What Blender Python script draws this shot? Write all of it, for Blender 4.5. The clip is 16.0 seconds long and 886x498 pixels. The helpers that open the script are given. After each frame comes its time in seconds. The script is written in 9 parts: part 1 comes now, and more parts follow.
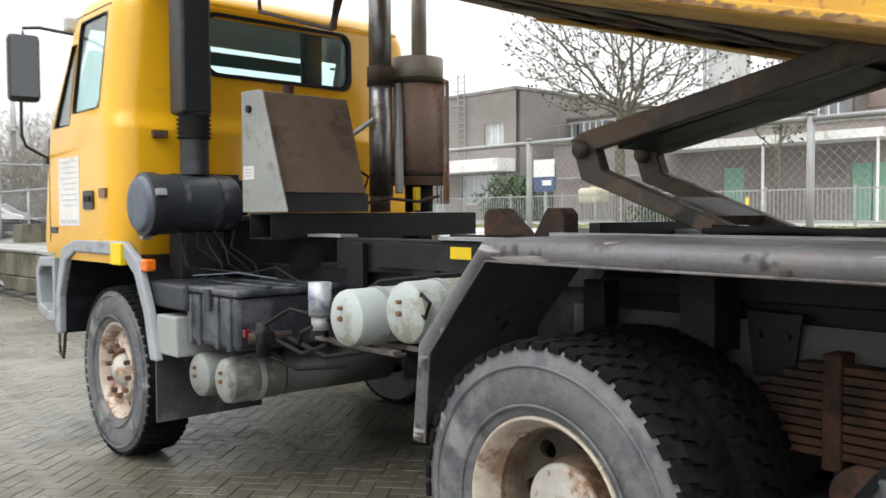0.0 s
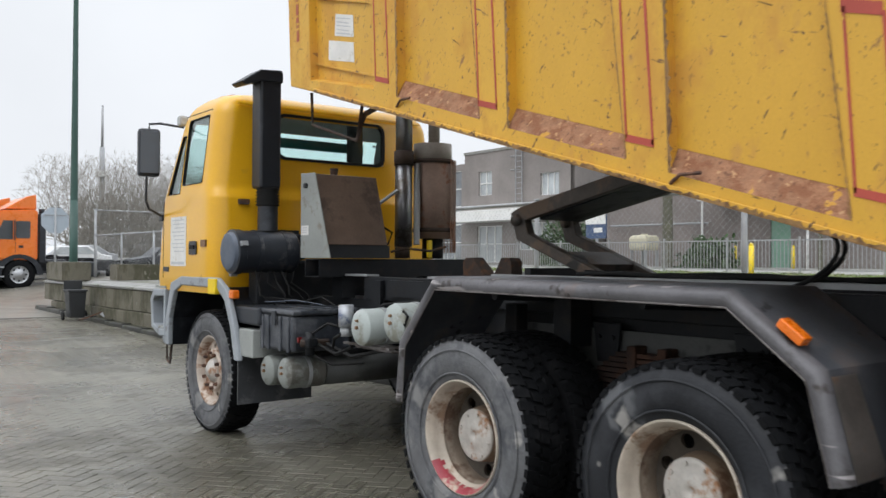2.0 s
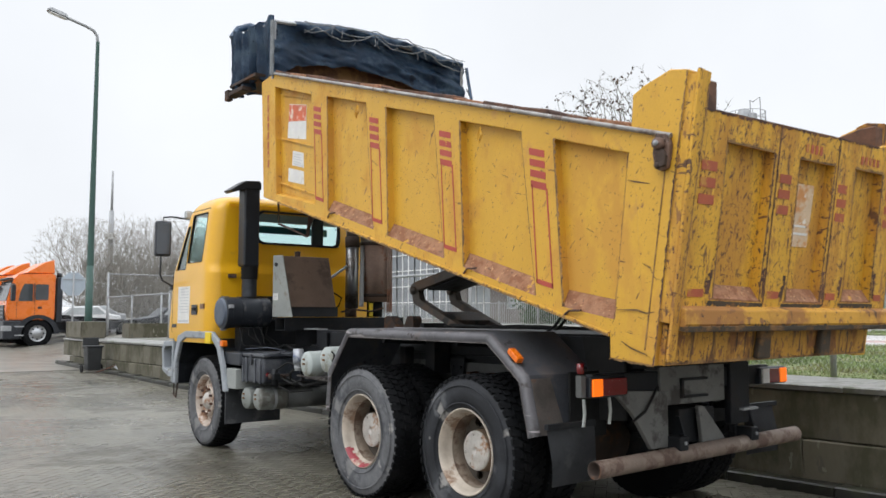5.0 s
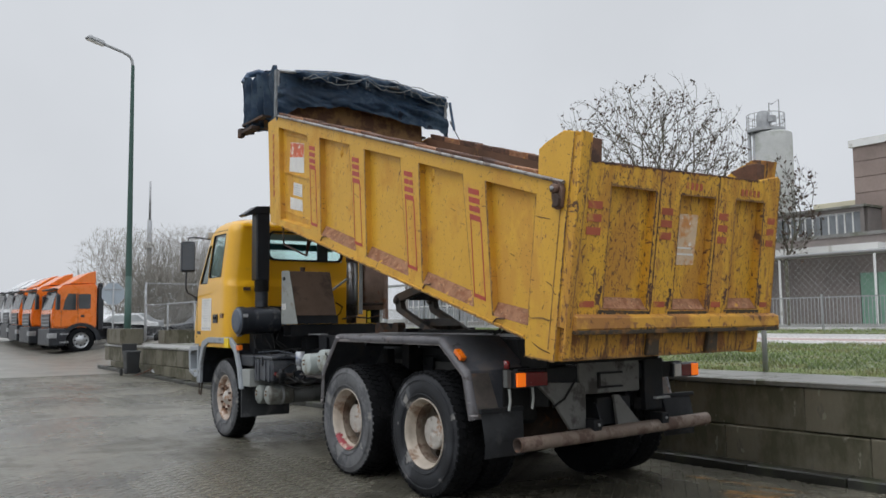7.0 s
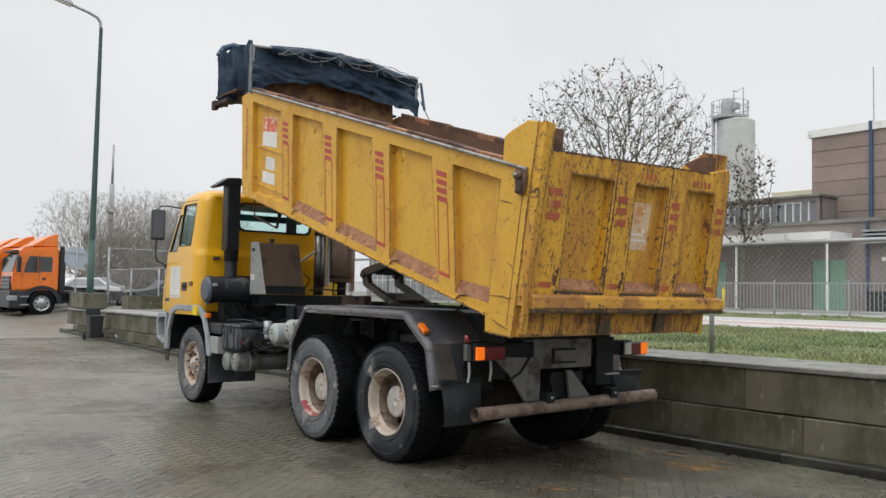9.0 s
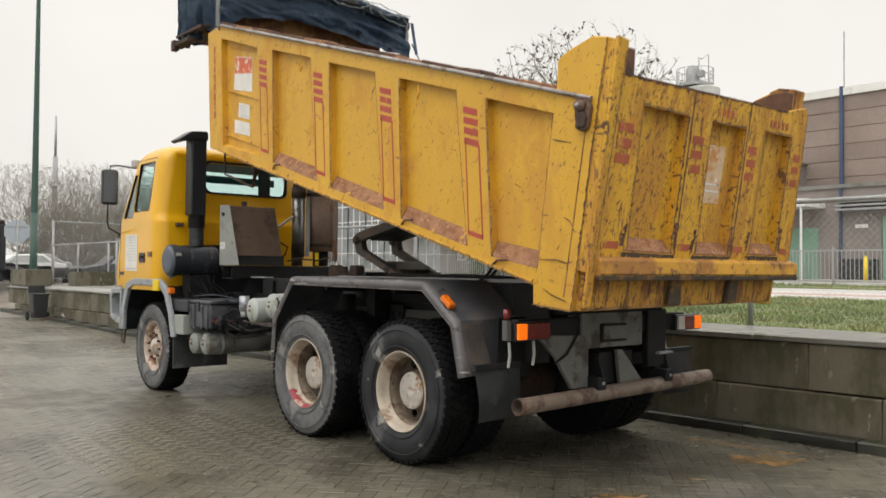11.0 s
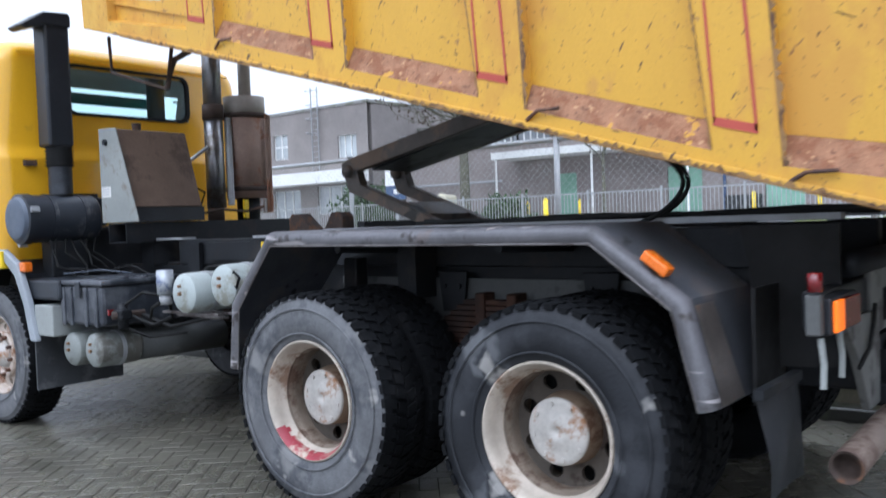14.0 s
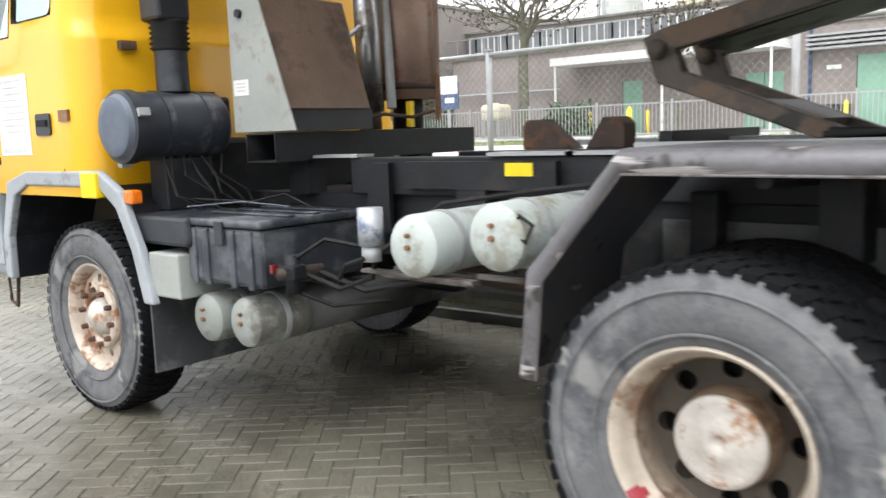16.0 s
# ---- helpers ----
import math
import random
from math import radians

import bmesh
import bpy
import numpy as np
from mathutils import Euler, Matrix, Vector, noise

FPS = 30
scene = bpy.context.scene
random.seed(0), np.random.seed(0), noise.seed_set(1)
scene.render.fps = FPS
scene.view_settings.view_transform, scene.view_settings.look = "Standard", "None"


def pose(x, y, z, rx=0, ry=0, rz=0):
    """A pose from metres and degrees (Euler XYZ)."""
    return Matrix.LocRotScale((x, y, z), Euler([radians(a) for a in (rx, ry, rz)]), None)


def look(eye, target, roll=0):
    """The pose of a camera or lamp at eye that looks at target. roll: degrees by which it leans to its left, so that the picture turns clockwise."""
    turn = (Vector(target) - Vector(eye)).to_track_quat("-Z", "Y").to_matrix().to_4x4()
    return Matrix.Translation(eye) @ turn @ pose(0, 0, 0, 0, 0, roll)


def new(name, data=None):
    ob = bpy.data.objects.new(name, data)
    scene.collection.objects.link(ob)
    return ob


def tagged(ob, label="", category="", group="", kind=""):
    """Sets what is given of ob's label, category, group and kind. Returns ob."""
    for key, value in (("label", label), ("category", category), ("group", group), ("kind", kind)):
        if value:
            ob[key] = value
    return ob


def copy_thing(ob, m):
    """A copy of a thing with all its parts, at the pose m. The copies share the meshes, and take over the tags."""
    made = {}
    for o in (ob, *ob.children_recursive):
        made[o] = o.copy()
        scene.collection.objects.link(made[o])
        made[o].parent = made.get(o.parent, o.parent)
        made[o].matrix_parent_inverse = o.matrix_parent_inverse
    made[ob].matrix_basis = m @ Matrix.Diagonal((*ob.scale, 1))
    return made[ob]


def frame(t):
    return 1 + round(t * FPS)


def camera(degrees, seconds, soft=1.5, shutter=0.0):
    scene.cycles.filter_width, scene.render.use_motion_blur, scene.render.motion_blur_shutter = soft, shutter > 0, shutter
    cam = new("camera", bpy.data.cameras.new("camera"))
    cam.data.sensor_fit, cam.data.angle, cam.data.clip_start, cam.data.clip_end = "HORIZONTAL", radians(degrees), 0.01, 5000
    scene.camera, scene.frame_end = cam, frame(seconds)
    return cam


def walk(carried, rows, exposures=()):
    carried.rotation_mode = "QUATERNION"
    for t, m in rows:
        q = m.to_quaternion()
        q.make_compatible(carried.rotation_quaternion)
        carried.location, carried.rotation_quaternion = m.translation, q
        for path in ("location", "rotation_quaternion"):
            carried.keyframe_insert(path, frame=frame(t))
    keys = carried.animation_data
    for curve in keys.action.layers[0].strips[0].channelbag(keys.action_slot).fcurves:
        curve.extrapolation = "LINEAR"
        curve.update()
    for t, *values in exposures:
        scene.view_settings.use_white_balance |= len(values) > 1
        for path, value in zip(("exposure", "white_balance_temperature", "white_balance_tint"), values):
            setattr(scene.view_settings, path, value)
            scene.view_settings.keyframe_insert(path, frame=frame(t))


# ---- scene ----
cam = camera(55.2, 16.0, 1.5, 0.4)
PATH = [
    (0, (-3.179, -0.331, 1.47), (-1.838, 1.151, 1.389), -0.3),
    (0.5, (-3.37, -0.733, 1.483), (-2.103, 0.814, 1.448), 0.1),
    (1, (-3.646, -1.167, 1.498), (-2.428, 0.42, 1.518), 0.3),
    (1.5, (-3.838, -1.677, 1.486), (-2.642, -0.075, 1.518), 0.4),
    (2, (-4.066, -2.159, 1.49), (-2.846, -0.574, 1.513), 0.3),
    (2.5, (-4.276, -2.593, 1.49), (-3.034, -1.025, 1.522), 0.3),
    (3, (-4.487, -3.034, 1.498), (-3.234, -1.476, 1.529), 0.3),
    (3.5, (-4.701, -3.438, 1.498), (-3.43, -1.895, 1.543), 0.2),
    (4, (-4.825, -3.907, 1.484), (-3.561, -2.358, 1.535), -0.5),
    (4.5, (-4.935, -4.357, 1.486), (-3.699, -2.789, 1.601), -0.3),
    (6.8, (-5.343, -6.178, 1.5), (-4.197, -4.549, 1.69), -0.7),
    (7, (-5.371, -6.302, 1.523), (-4.231, -4.667, 1.69), -0.6),
    (7.5, (-5.551, -6.587, 1.516), (-4.399, -4.956, 1.641), -0.3),
    (8, (-5.618, -6.711, 1.539), (-4.441, -5.097, 1.64), 0.4),
    (10.5, (-5.346, -5.675, 1.493), (-4.085, -4.127, 1.596), 0.6),
    (11, (-5.168, -5.135, 1.468), (-3.871, -3.614, 1.515), 0.5),
    (11.5, (-4.97, -4.618, 1.461), (-3.648, -3.118, 1.46), 0.8),
    (12, (-4.794, -4.062, 1.511), (-3.441, -2.589, 1.548), -0.1),
    (12.5, (-4.565, -3.489, 1.53), (-3.178, -2.057, 1.687), -2.3),
    (13, (-4.454, -2.962, 1.506), (-3.002, -1.604, 1.73), -3.3),
    (13.5, (-4.271, -2.386, 1.473), (-2.754, -1.09, 1.615), -3.5),
    (14, (-4.078, -1.821, 1.416), (-2.519, -0.569, 1.349), -2.1),
    (14.5, (-3.902, -1.264, 1.429), (-2.327, -0.041, 1.272), -2.8),
    (15, (-3.746, -0.688, 1.479), (-2.181, 0.538, 1.265), -2.0),
    (15.5, (-3.604, -0.142, 1.464), (-2.067, 1.111, 1.201), -1.4),
    (16, (-3.41, 0.46, 1.453), (-1.903, 1.747, 1.182), -2.0),
]
EXPOSURES = [(0.0, 0.5, 6900, 10), (0.5, 0.4, 6600, 10), (1.0, 0.1, 6400, 10), (1.5, -0.1, 6400, 10), (2.0, -0.05, 6600, 10), (2.5, -0.05, 6450, 10), (3.5, 0.0, 6500, 10), (4.5, 0.08, 6650, 10), (7.0, -0.46, 6550, 10), (7.5, -0.34, 6700, 10),
             (8.0, -0.2, 6800, 10), (10.5, -0.25, 6900, 10), (11.0, -0.07, 7500, 10), (11.5, 0.36, 6950, 10), (12.0, 0.65, 6350, 10), (12.5, 0.3, 6300, 10), (13.0, 0.2, 6450, 10), (13.5, 0.25, 6300, 10), (14.0, 0.4, 5700, 12),
             (14.5, 0.7, 6000, 10), (15.0, 0.8, 6050, 13), (15.5, 0.9, 6700, 10), (16.0, 0.95, 6800, 10)]
walk(cam, [(t, look(eye, target, roll)) for t, eye, target, roll in PATH], EXPOSURES)

# ---- daylight: overcast winter sky ----
world = bpy.data.worlds.new("overcast_sky")
scene.world = world
world.use_nodes = True
wn, wl = world.node_tree.nodes, world.node_tree.links
wn.clear()
sky = wn.new("ShaderNodeTexSky")
sky.sky_type, sky.sun_disc = "NISHITA", False
sky.sun_elevation, sky.sun_rotation = radians(47), radians(253)
sky.air_density, sky.dust_density, sky.ozone_density = 1.0, 6.0, 1.0
grey = wn.new("ShaderNodeHueSaturation")
grey.inputs["Saturation"].default_value = 0.12
clouds = wn.new("ShaderNodeTexNoise")
clouds.inputs["Scale"].default_value, clouds.inputs["Detail"].default_value = 2.2, 5.0
ramp = wn.new("ShaderNodeMapRange")
ramp.inputs["To Min"].default_value, ramp.inputs["To Max"].default_value = 9.0, 12.5
veil = wn.new("ShaderNodeMix")
veil.data_type = "RGBA"
veil.inputs["Factor"].default_value = 0.86
tint = wn.new("ShaderNodeMix")
tint.data_type, tint.blend_type = "RGBA", "MULTIPLY"
tint.inputs["Factor"].default_value = 1.0
tint.inputs["B"].default_value = (0.938, 0.985, 1.052, 1)
bg = wn.new("ShaderNodeBackground")
bg.inputs["Strength"].default_value = 0.1
wout = wn.new("ShaderNodeOutputWorld")
wl.new(sky.outputs["Color"], grey.inputs["Color"])
wl.new(clouds.outputs["Fac"], ramp.inputs["Value"])
wl.new(grey.outputs["Color"], veil.inputs["A"])
wl.new(ramp.outputs["Result"], veil.inputs["B"])
wl.new(veil.outputs["Result"], tint.inputs["A"])
# overcast dome: brighter towards the zenith
aim = wn.new("ShaderNodeTexCoord")
axes = wn.new("ShaderNodeSeparateXYZ")
dome = wn.new("ShaderNodeMapRange")
dome.inputs["From Min"].default_value, dome.inputs["From Max"].default_value = 0.38, 1.0
dome.inputs["To Min"].default_value, dome.inputs["To Max"].default_value = 1.0, 2.8
lift = wn.new("ShaderNodeMix")
lift.data_type, lift.blend_type = "RGBA", "MULTIPLY"
lift.inputs["Factor"].default_value = 1.0
wl.new(aim.outputs["Generated"], axes.inputs["Vector"])
wl.new(axes.outputs["Z"], dome.inputs["Value"])
wl.new(tint.outputs["Result"], lift.inputs["A"])
wl.new(dome.outputs["Result"], lift.inputs["B"])
wl.new(lift.outputs["Result"], bg.inputs["Color"])
wl.new(bg.outputs["Background"], wout.inputs["Surface"])
sun = new("sun", bpy.data.lights.new("sun", "SUN"))
sun.data.energy, sun.data.angle, sun.data.color = 0.4, radians(35), (1.0, 0.98, 0.95)
sun.matrix_world = look((-30, -6, 34), (0, 3, 0))
# ---- materials ----
def surface(name, base, rough=0.6, metal=0.0, var=0.2, scale=2.0, grain=60.0, bump=0.15, stain=None, chips=None, jitter=0.0, stretch=(1, 1, 1), turn=0.0, spec=0.5, coat=0.0, wet=0.0, streaks=()):
    """A procedural surface: base colour varied at two scales, optional stains (colour, amount, scale) and chips (colour, amount, scale)."""
    m = bpy.data.materials.new(name)
    m.use_nodes = True
    n, l = m.node_tree.nodes, m.node_tree.links
    b = n["Principled BSDF"]
    b.inputs["Metallic"].default_value = metal
    b.inputs["Specular IOR Level"].default_value = spec
    b.inputs["Coat Weight"].default_value = coat
    b.inputs["Coat Roughness"].default_value = 0.12
    tc = n.new("ShaderNodeTexCoord")
    mp = n.new("ShaderNodeMapping")
    mp.inputs["Scale"].default_value = stretch
    mp.inputs["Rotation"].default_value = (radians(turn), 0, 0)
    l.new(tc.outputs["Object"], mp.inputs["Vector"])

    def noise_of(s, detail=4.0, vec=mp, rough_=0.6):
        t = n.new("ShaderNodeTexNoise")
        t.inputs["Scale"].default_value, t.inputs["Detail"].default_value, t.inputs["Roughness"].default_value = s, detail, rough_
        l.new(vec.outputs["Vector"], t.inputs["Vector"])
        return t.outputs["Fac"]

    def ranged(v, a, c, lo=0.0, hi=1.0):
        r = n.new("ShaderNodeMapRange")
        r.inputs["From Min"].default_value, r.inputs["From Max"].default_value = a, c
        r.inputs["To Min"].default_value, r.inputs["To Max"].default_value = lo, hi
        l.new(v, r.inputs["Value"])
        return r.outputs["Result"]

    def mixed(f, a, c, kind="MIX"):
        x = n.new("ShaderNodeMix")
        x.data_type, x.blend_type = "RGBA", kind
        for key, v in (("Factor", f), ("A", a), ("B", c)):
            if isinstance(v, (int, float)):
                x.inputs[key].default_value = v
            elif isinstance(v, tuple):
                x.inputs[key].default_value = (*v[:3], 1)
            else:
                l.new(v, x.inputs[key])
        return x.outputs["Result"]

    dark = tuple(c * (1 - var) for c in base)
    light = tuple(min(1.0, c * (1 + var)) for c in base)
    col = mixed(ranged(noise_of(scale), 0.3, 0.7), dark, light)
    fine = noise_of(grain, 3.0)
    col = mixed(0.5 * var + 0.1, col, ranged(fine, 0.25, 0.75, 0.35, 1.0), "MULTIPLY")
    rgh = ranged(noise_of(scale * 2.3), 0.3, 0.7, max(0.04, rough - 0.1), min(1.0, rough + 0.1))
    if stain:
        sc, amount, ss = stain
        f = ranged(noise_of(ss, 6.0, mp, 0.68), 0.68 - amount * 0.4, 0.78 - amount * 0.4)
        col = mixed(f, col, sc)
        rgh = ranged(f, 0.0, 1.0, rough, min(1.0, rough + 0.25))
    for cc, amount, cs, *soft in chips or ():
        f = ranged(noise_of(cs, 3.0, mp, 0.55), 0.76 - amount * 0.2, 0.775 - amount * 0.2 + sum(soft))
        col = mixed(f, col, cc)
    for cc, amount, cs, turn_, pull in streaks:
        ma, mb = n.new("ShaderNodeMapping"), n.new("ShaderNodeMapping")
        ma.inputs["Rotation"].default_value = tuple(radians(a) for a in turn_)
        mb.inputs["Scale"].default_value = pull
        l.new(tc.outputs["Object"], ma.inputs["Vector"])
        l.new(ma.outputs["Vector"], mb.inputs["Vector"])
        f = ranged(noise_of(cs, 3.0, mb, 0.6), 0.76 - amount * 0.2, 0.80 - amount * 0.2)
        col = mixed(f, col, cc)
    if wet:
        f = ranged(noise_of(0.33, 5.0, mp, 0.55), 0.52 - 0.25 * wet, 0.82 - 0.25 * wet)
        col = mixed(f, col, mixed(1.0, col, (0.64, 0.64, 0.62), "MULTIPLY"))
        damp = n.new("ShaderNodeMix")
        damp.inputs["B"].default_value = 0.16
        l.new(f, damp.inputs["Factor"])
        l.new(rgh, damp.inputs["A"])
        rgh = damp.outputs["Result"]
    if jitter:
        oi = n.new("ShaderNodeObjectInfo")
        gi = n.new("ShaderNodeNewGeometry")
        ad = n.new("ShaderNodeMath")
        ad.operation = "ADD"
        l.new(oi.outputs["Random"], ad.inputs[0])
        l.new(gi.outputs["Random Per Island"], ad.inputs[1])
        fr = n.new("ShaderNodeMath")
        fr.operation = "FRACT"
        l.new(ad.outputs[0], fr.inputs[0])
        col = mixed(1.0, col, ranged(fr.outputs[0], 0, 1, 1 - jitter, 1 + jitter), "MULTIPLY")
    l.new(col, b.inputs["Base Color"])
    l.new(rgh, b.inputs["Roughness"])
    if bump:
        bp = n.new("ShaderNodeBump")
        bp.inputs["Strength"].default_value, bp.inputs["Distance"].default_value = bump, 0.01
        l.new(fine, bp.inputs["Height"])
        l.new(bp.outputs["Normal"], b.inputs["Normal"])
    return m


def plain_glass(name, tint_, rough=0.02):
    m = bpy.data.materials.new(name)
    m.use_nodes = True
    b = m.node_tree.nodes["Principled BSDF"]
    b.inputs["Base Color"].default_value = (*tint_, 1)
    b.inputs["Transmission Weight"].default_value, b.inputs["Roughness"].default_value, b.inputs["IOR"].default_value = 1.0, rough, 1.42
    return m


def glowing(name, colour, strength):
    m = bpy.data.materials.new(name)
    m.use_nodes = True
    b = m.node_tree.nodes["Principled BSDF"]
    b.inputs["Base Color"].default_value = (*colour, 1)
    b.inputs["Roughness"].default_value = 0.2
    b.inputs["Emission Color"].default_value = (*colour, 1)
    b.inputs["Emission Strength"].default_value = strength
    return m


YELLOW_CAB = surface("cab_yellow", (0.79, 0.415, 0.012), 0.28, 0, 0.05, 1.5, 90, 0.02, stain=((0.52, 0.29, 0.04), 0.08, 2.5), coat=0.4)
YELLOW_BED = surface("bed_yellow", (0.655, 0.362, 0.036), 0.46, 0, 0.08, 0.9, 70, 0.10, stain=((0.57, 0.295, 0.045), 0.40, 1.3), chips=[((0.54, 0.28, 0.050), 0.55, 4.0, 0.09), ((0.36, 0.18, 0.045), 0.40, 15.0, 0.03), ((0.13, 0.065, 0.026), 0.335, 27.0), ((0.24, 0.115, 0.035), 0.38, 40.0)], streaks=[((0.30, 0.145, 0.04), 0.41, 6.0, (48, 0, 0), (1, 1.4, 4.5)), ((0.09, 0.045, 0.02), 0.41, 8.0, (62, 0, 0), (1, 1.3, 5.0)), ((0.15, 0.07, 0.03), 0.34, 5.5, (-18, 0, 0), (1, 1.0, 7.0))], stretch=(1, 1.7, 1.0), turn=-35)
YELLOW_GATE = surface("gate_yellow", (0.67, 0.365, 0.036), 0.55, 0, 0.14, 1.6, 60, 0.16, stain=((0.50, 0.245, 0.038), 0.55, 2.4), chips=[((0.48, 0.25, 0.045), 0.66, 7.0, 0.05), ((0.28, 0.13, 0.04), 0.72, 17.0, 0.03), ((0.13, 0.062, 0.03), 0.58, 30.0), ((0.17, 0.08, 0.035), 0.62, 48.0)], streaks=[((0.36, 0.165, 0.04), 0.58, 2.0, (0, 0, 0), (4.0, 1.0, 1.4)), ((0.15, 0.072, 0.032), 0.57, 3.4, (0, 0, 0), (6.0, 2.0, 1.3)), ((0.11, 0.055, 0.028), 0.62, 6.0, (0, 20, 0), (6.0, 1.0, 1.6)), ((0.13, 0.06, 0.03), 0.62, 9.0, (0, -35, 0), (4.0, 1.0, 1.2)), ((0.17, 0.08, 0.035), 0.60, 7.0, (0, 70, 0), (5.0, 1.0, 1.5))], stretch=(2.2, 1.3, 0.5))
GATE_TROUGH = surface("gate_trough", (0.58, 0.30, 0.036), 0.55, 0, 0.16, 2, 60, 0.2, stain=((0.33, 0.15, 0.04), 0.62, 3.0), chips=[((0.24, 0.11, 0.04), 0.7, 12.0)], streaks=[((0.12, 0.06, 0.03), 0.74, 1.6, (0, 0, 0), (5.0, 1.0, 1.6)), ((0.10, 0.05, 0.028), 0.62, 5.0, (0, 25, 0), (5.0, 1.0, 2.0))])
GATE_RUSTY = surface("gate_low_rusty", (0.52, 0.26, 0.034), 0.65, 0, 0.2, 2.2, 60, 0.25, stain=((0.24, 0.105, 0.034), 0.52, 4.0), chips=[((0.25, 0.11, 0.04), 0.70, 14.0), ((0.10, 0.055, 0.03), 0.60, 34.0)], streaks=[((0.13, 0.065, 0.028), 0.80, 2.6, (0, 0, 0), (6.0, 1.0, 0.6)), ((0.085, 0.045, 0.026), 0.82, 5.5, (0, 0, 0), (6.0, 1.0, 0.7)), ((0.05, 0.03, 0.022), 0.64, 11.0, (0, 12, 0), (4.0, 1.0, 1.0))], stretch=(1.6, 1.3, 0.8))
UNDER_YELLOW = surface("dusty_under_yellow", (0.60, 0.33, 0.04), 0.6, 0, 0.2, 2, 60, 0.15, stain=((0.36, 0.19, 0.04), 0.50, 2.5), chips=[((0.20, 0.10, 0.04), 0.5, 9.0)])
RUST_YELLOW = surface("worn_yellow_rust", (0.33, 0.160, 0.085), 0.8, 0, 0.3, 9, 90, 0.6, stain=((0.24, 0.105, 0.055), 0.50, 14), chips=[((0.56, 0.300, 0.055), 0.50, 9.0), ((0.47, 0.27, 0.14), 0.62, 30.0), ((0.17, 0.080, 0.045), 0.62, 38.0)])
RUST = surface("rust", (0.145, 0.072, 0.045), 0.85, 0.1, 0.4, 4, 70, 0.4, stain=((0.075, 0.046, 0.038), 0.5, 5))
# darker copy of the rust: the shade on the springs is in the colour
RUST_SHADED = surface("shaded_rust", (0.088, 0.044, 0.029), 0.85, 0.1, 0.4, 4, 70, 0.4, stain=((0.045, 0.030, 0.025), 0.5, 5), spec=0.3)
RUST_LATCH = surface("latch_rust", (0.19, 0.115, 0.085), 0.7, 0.1, 0.4, 9, 70, 0.35, stain=((0.075, 0.052, 0.044), 0.46, 9), chips=[((0.30, 0.25, 0.21), 0.45, 22)])
ARM_STEEL = surface("greasy_arm_steel", (0.082, 0.066, 0.054), 0.55, 0.2, 0.35, 4, 70, 0.25, stain=((0.15, 0.105, 0.076), 0.42, 4), chips=[((0.028, 0.025, 0.022), 0.55, 5.0, 0.05)])
RAIL_TUBE = surface("pale_rail_tube", (0.33, 0.315, 0.30), 0.5, 0.4, 0.25, 6, 70, 0.15, stain=((0.17, 0.13, 0.11), 0.42, 5))
RUST_DARK = surface("dark_rust", (0.060, 0.040, 0.031), 0.8, 0.1, 0.35, 4, 70, 0.3, stain=((0.15, 0.07, 0.035), 0.35, 6))
BED_INSIDE = surface("bed_inside", (0.150, 0.078, 0.046), 0.75, 0, 0.3, 1.6, 40, 0.25, stain=((0.42, 0.24, 0.065), 0.22, 1.0))
RED_MARK = surface("red_marking", (0.44, 0.07, 0.045), 0.55, 0, 0.12, 4, 80, 0.05, chips=[((0.62, 0.35, 0.05), 0.3, 14)])
RED_FADED = surface("red_marking_faded", (0.40, 0.095, 0.045), 0.6, 0, 0.15, 4, 80, 0.05, stain=((0.50, 0.25, 0.06), 0.35, 9))
STICKER = surface("paper_sticker", (0.72, 0.71, 0.68), 0.6, 0, 0.08, 8, 60, 0.02, stain=((0.5, 0.45, 0.38), 0.2, 9))
STICKER_WORN = surface("worn_sticker", (0.66, 0.50, 0.34), 0.6, 0, 0.1, 8, 60, 0.02, stain=((0.58, 0.27, 0.10), 0.45, 5), chips=[((0.74, 0.68, 0.60), 0.6, 12), ((0.25, 0.14, 0.08), 0.45, 30)])
STICKER_RED = surface("red_sticker", (0.66, 0.13, 0.05), 0.5, 0, 0.15, 8, 60, 0.02, stain=((0.74, 0.62, 0.52), 0.42, 12))
INK = surface("ink", (0.04, 0.04, 0.045), 0.6, 0, 0.1, 8, 60, 0)
GREYINK = surface("grey_ink", (0.50, 0.51, 0.52), 0.6, 0, 0.1, 8, 60, 0)
BLACK = surface("black_plastic", (0.017, 0.020, 0.026), 0.42, 0, 0.3, 3, 80, 0.08, stain=((0.045, 0.050, 0.060), 0.28, 3))
FILTER_BLACK = surface("filter_black", (0.024, 0.028, 0.036), 0.4, 0, 0.25, 3, 80, 0.05, stain=((0.12, 0.12, 0.12), 0.3, 4))
FILTER_CAP = surface("filter_cap", (0.085, 0.105, 0.14), 0.5, 0, 0.15, 4, 60, 0.05)
RUBBER = surface("rubber_seal", (0.012, 0.012, 0.012), 0.7, 0, 0.2, 5, 60, 0.05, spec=0.25)
TYRE = surface("tyre_tread", (0.006, 0.0065, 0.0075), 0.75, 0, 0.3, 6, 60, 0.25, stain=((0.014, 0.014, 0.015), 0.3, 5), spec=0.14)
TYRE_SIDE = surface("tyre_sidewall", (0.150, 0.152, 0.158), 0.8, 0, 0.3, 4, 60, 0.25, stain=((0.075, 0.078, 0.085), 0.52, 2.2), chips=[((0.200, 0.198, 0.196), 0.95, 4.2, 0.10), ((0.085, 0.088, 0.096), 0.85, 6.0, 0.10), ((0.30, 0.29, 0.275), 0.55, 7.0, 0.06)], spec=0.3)
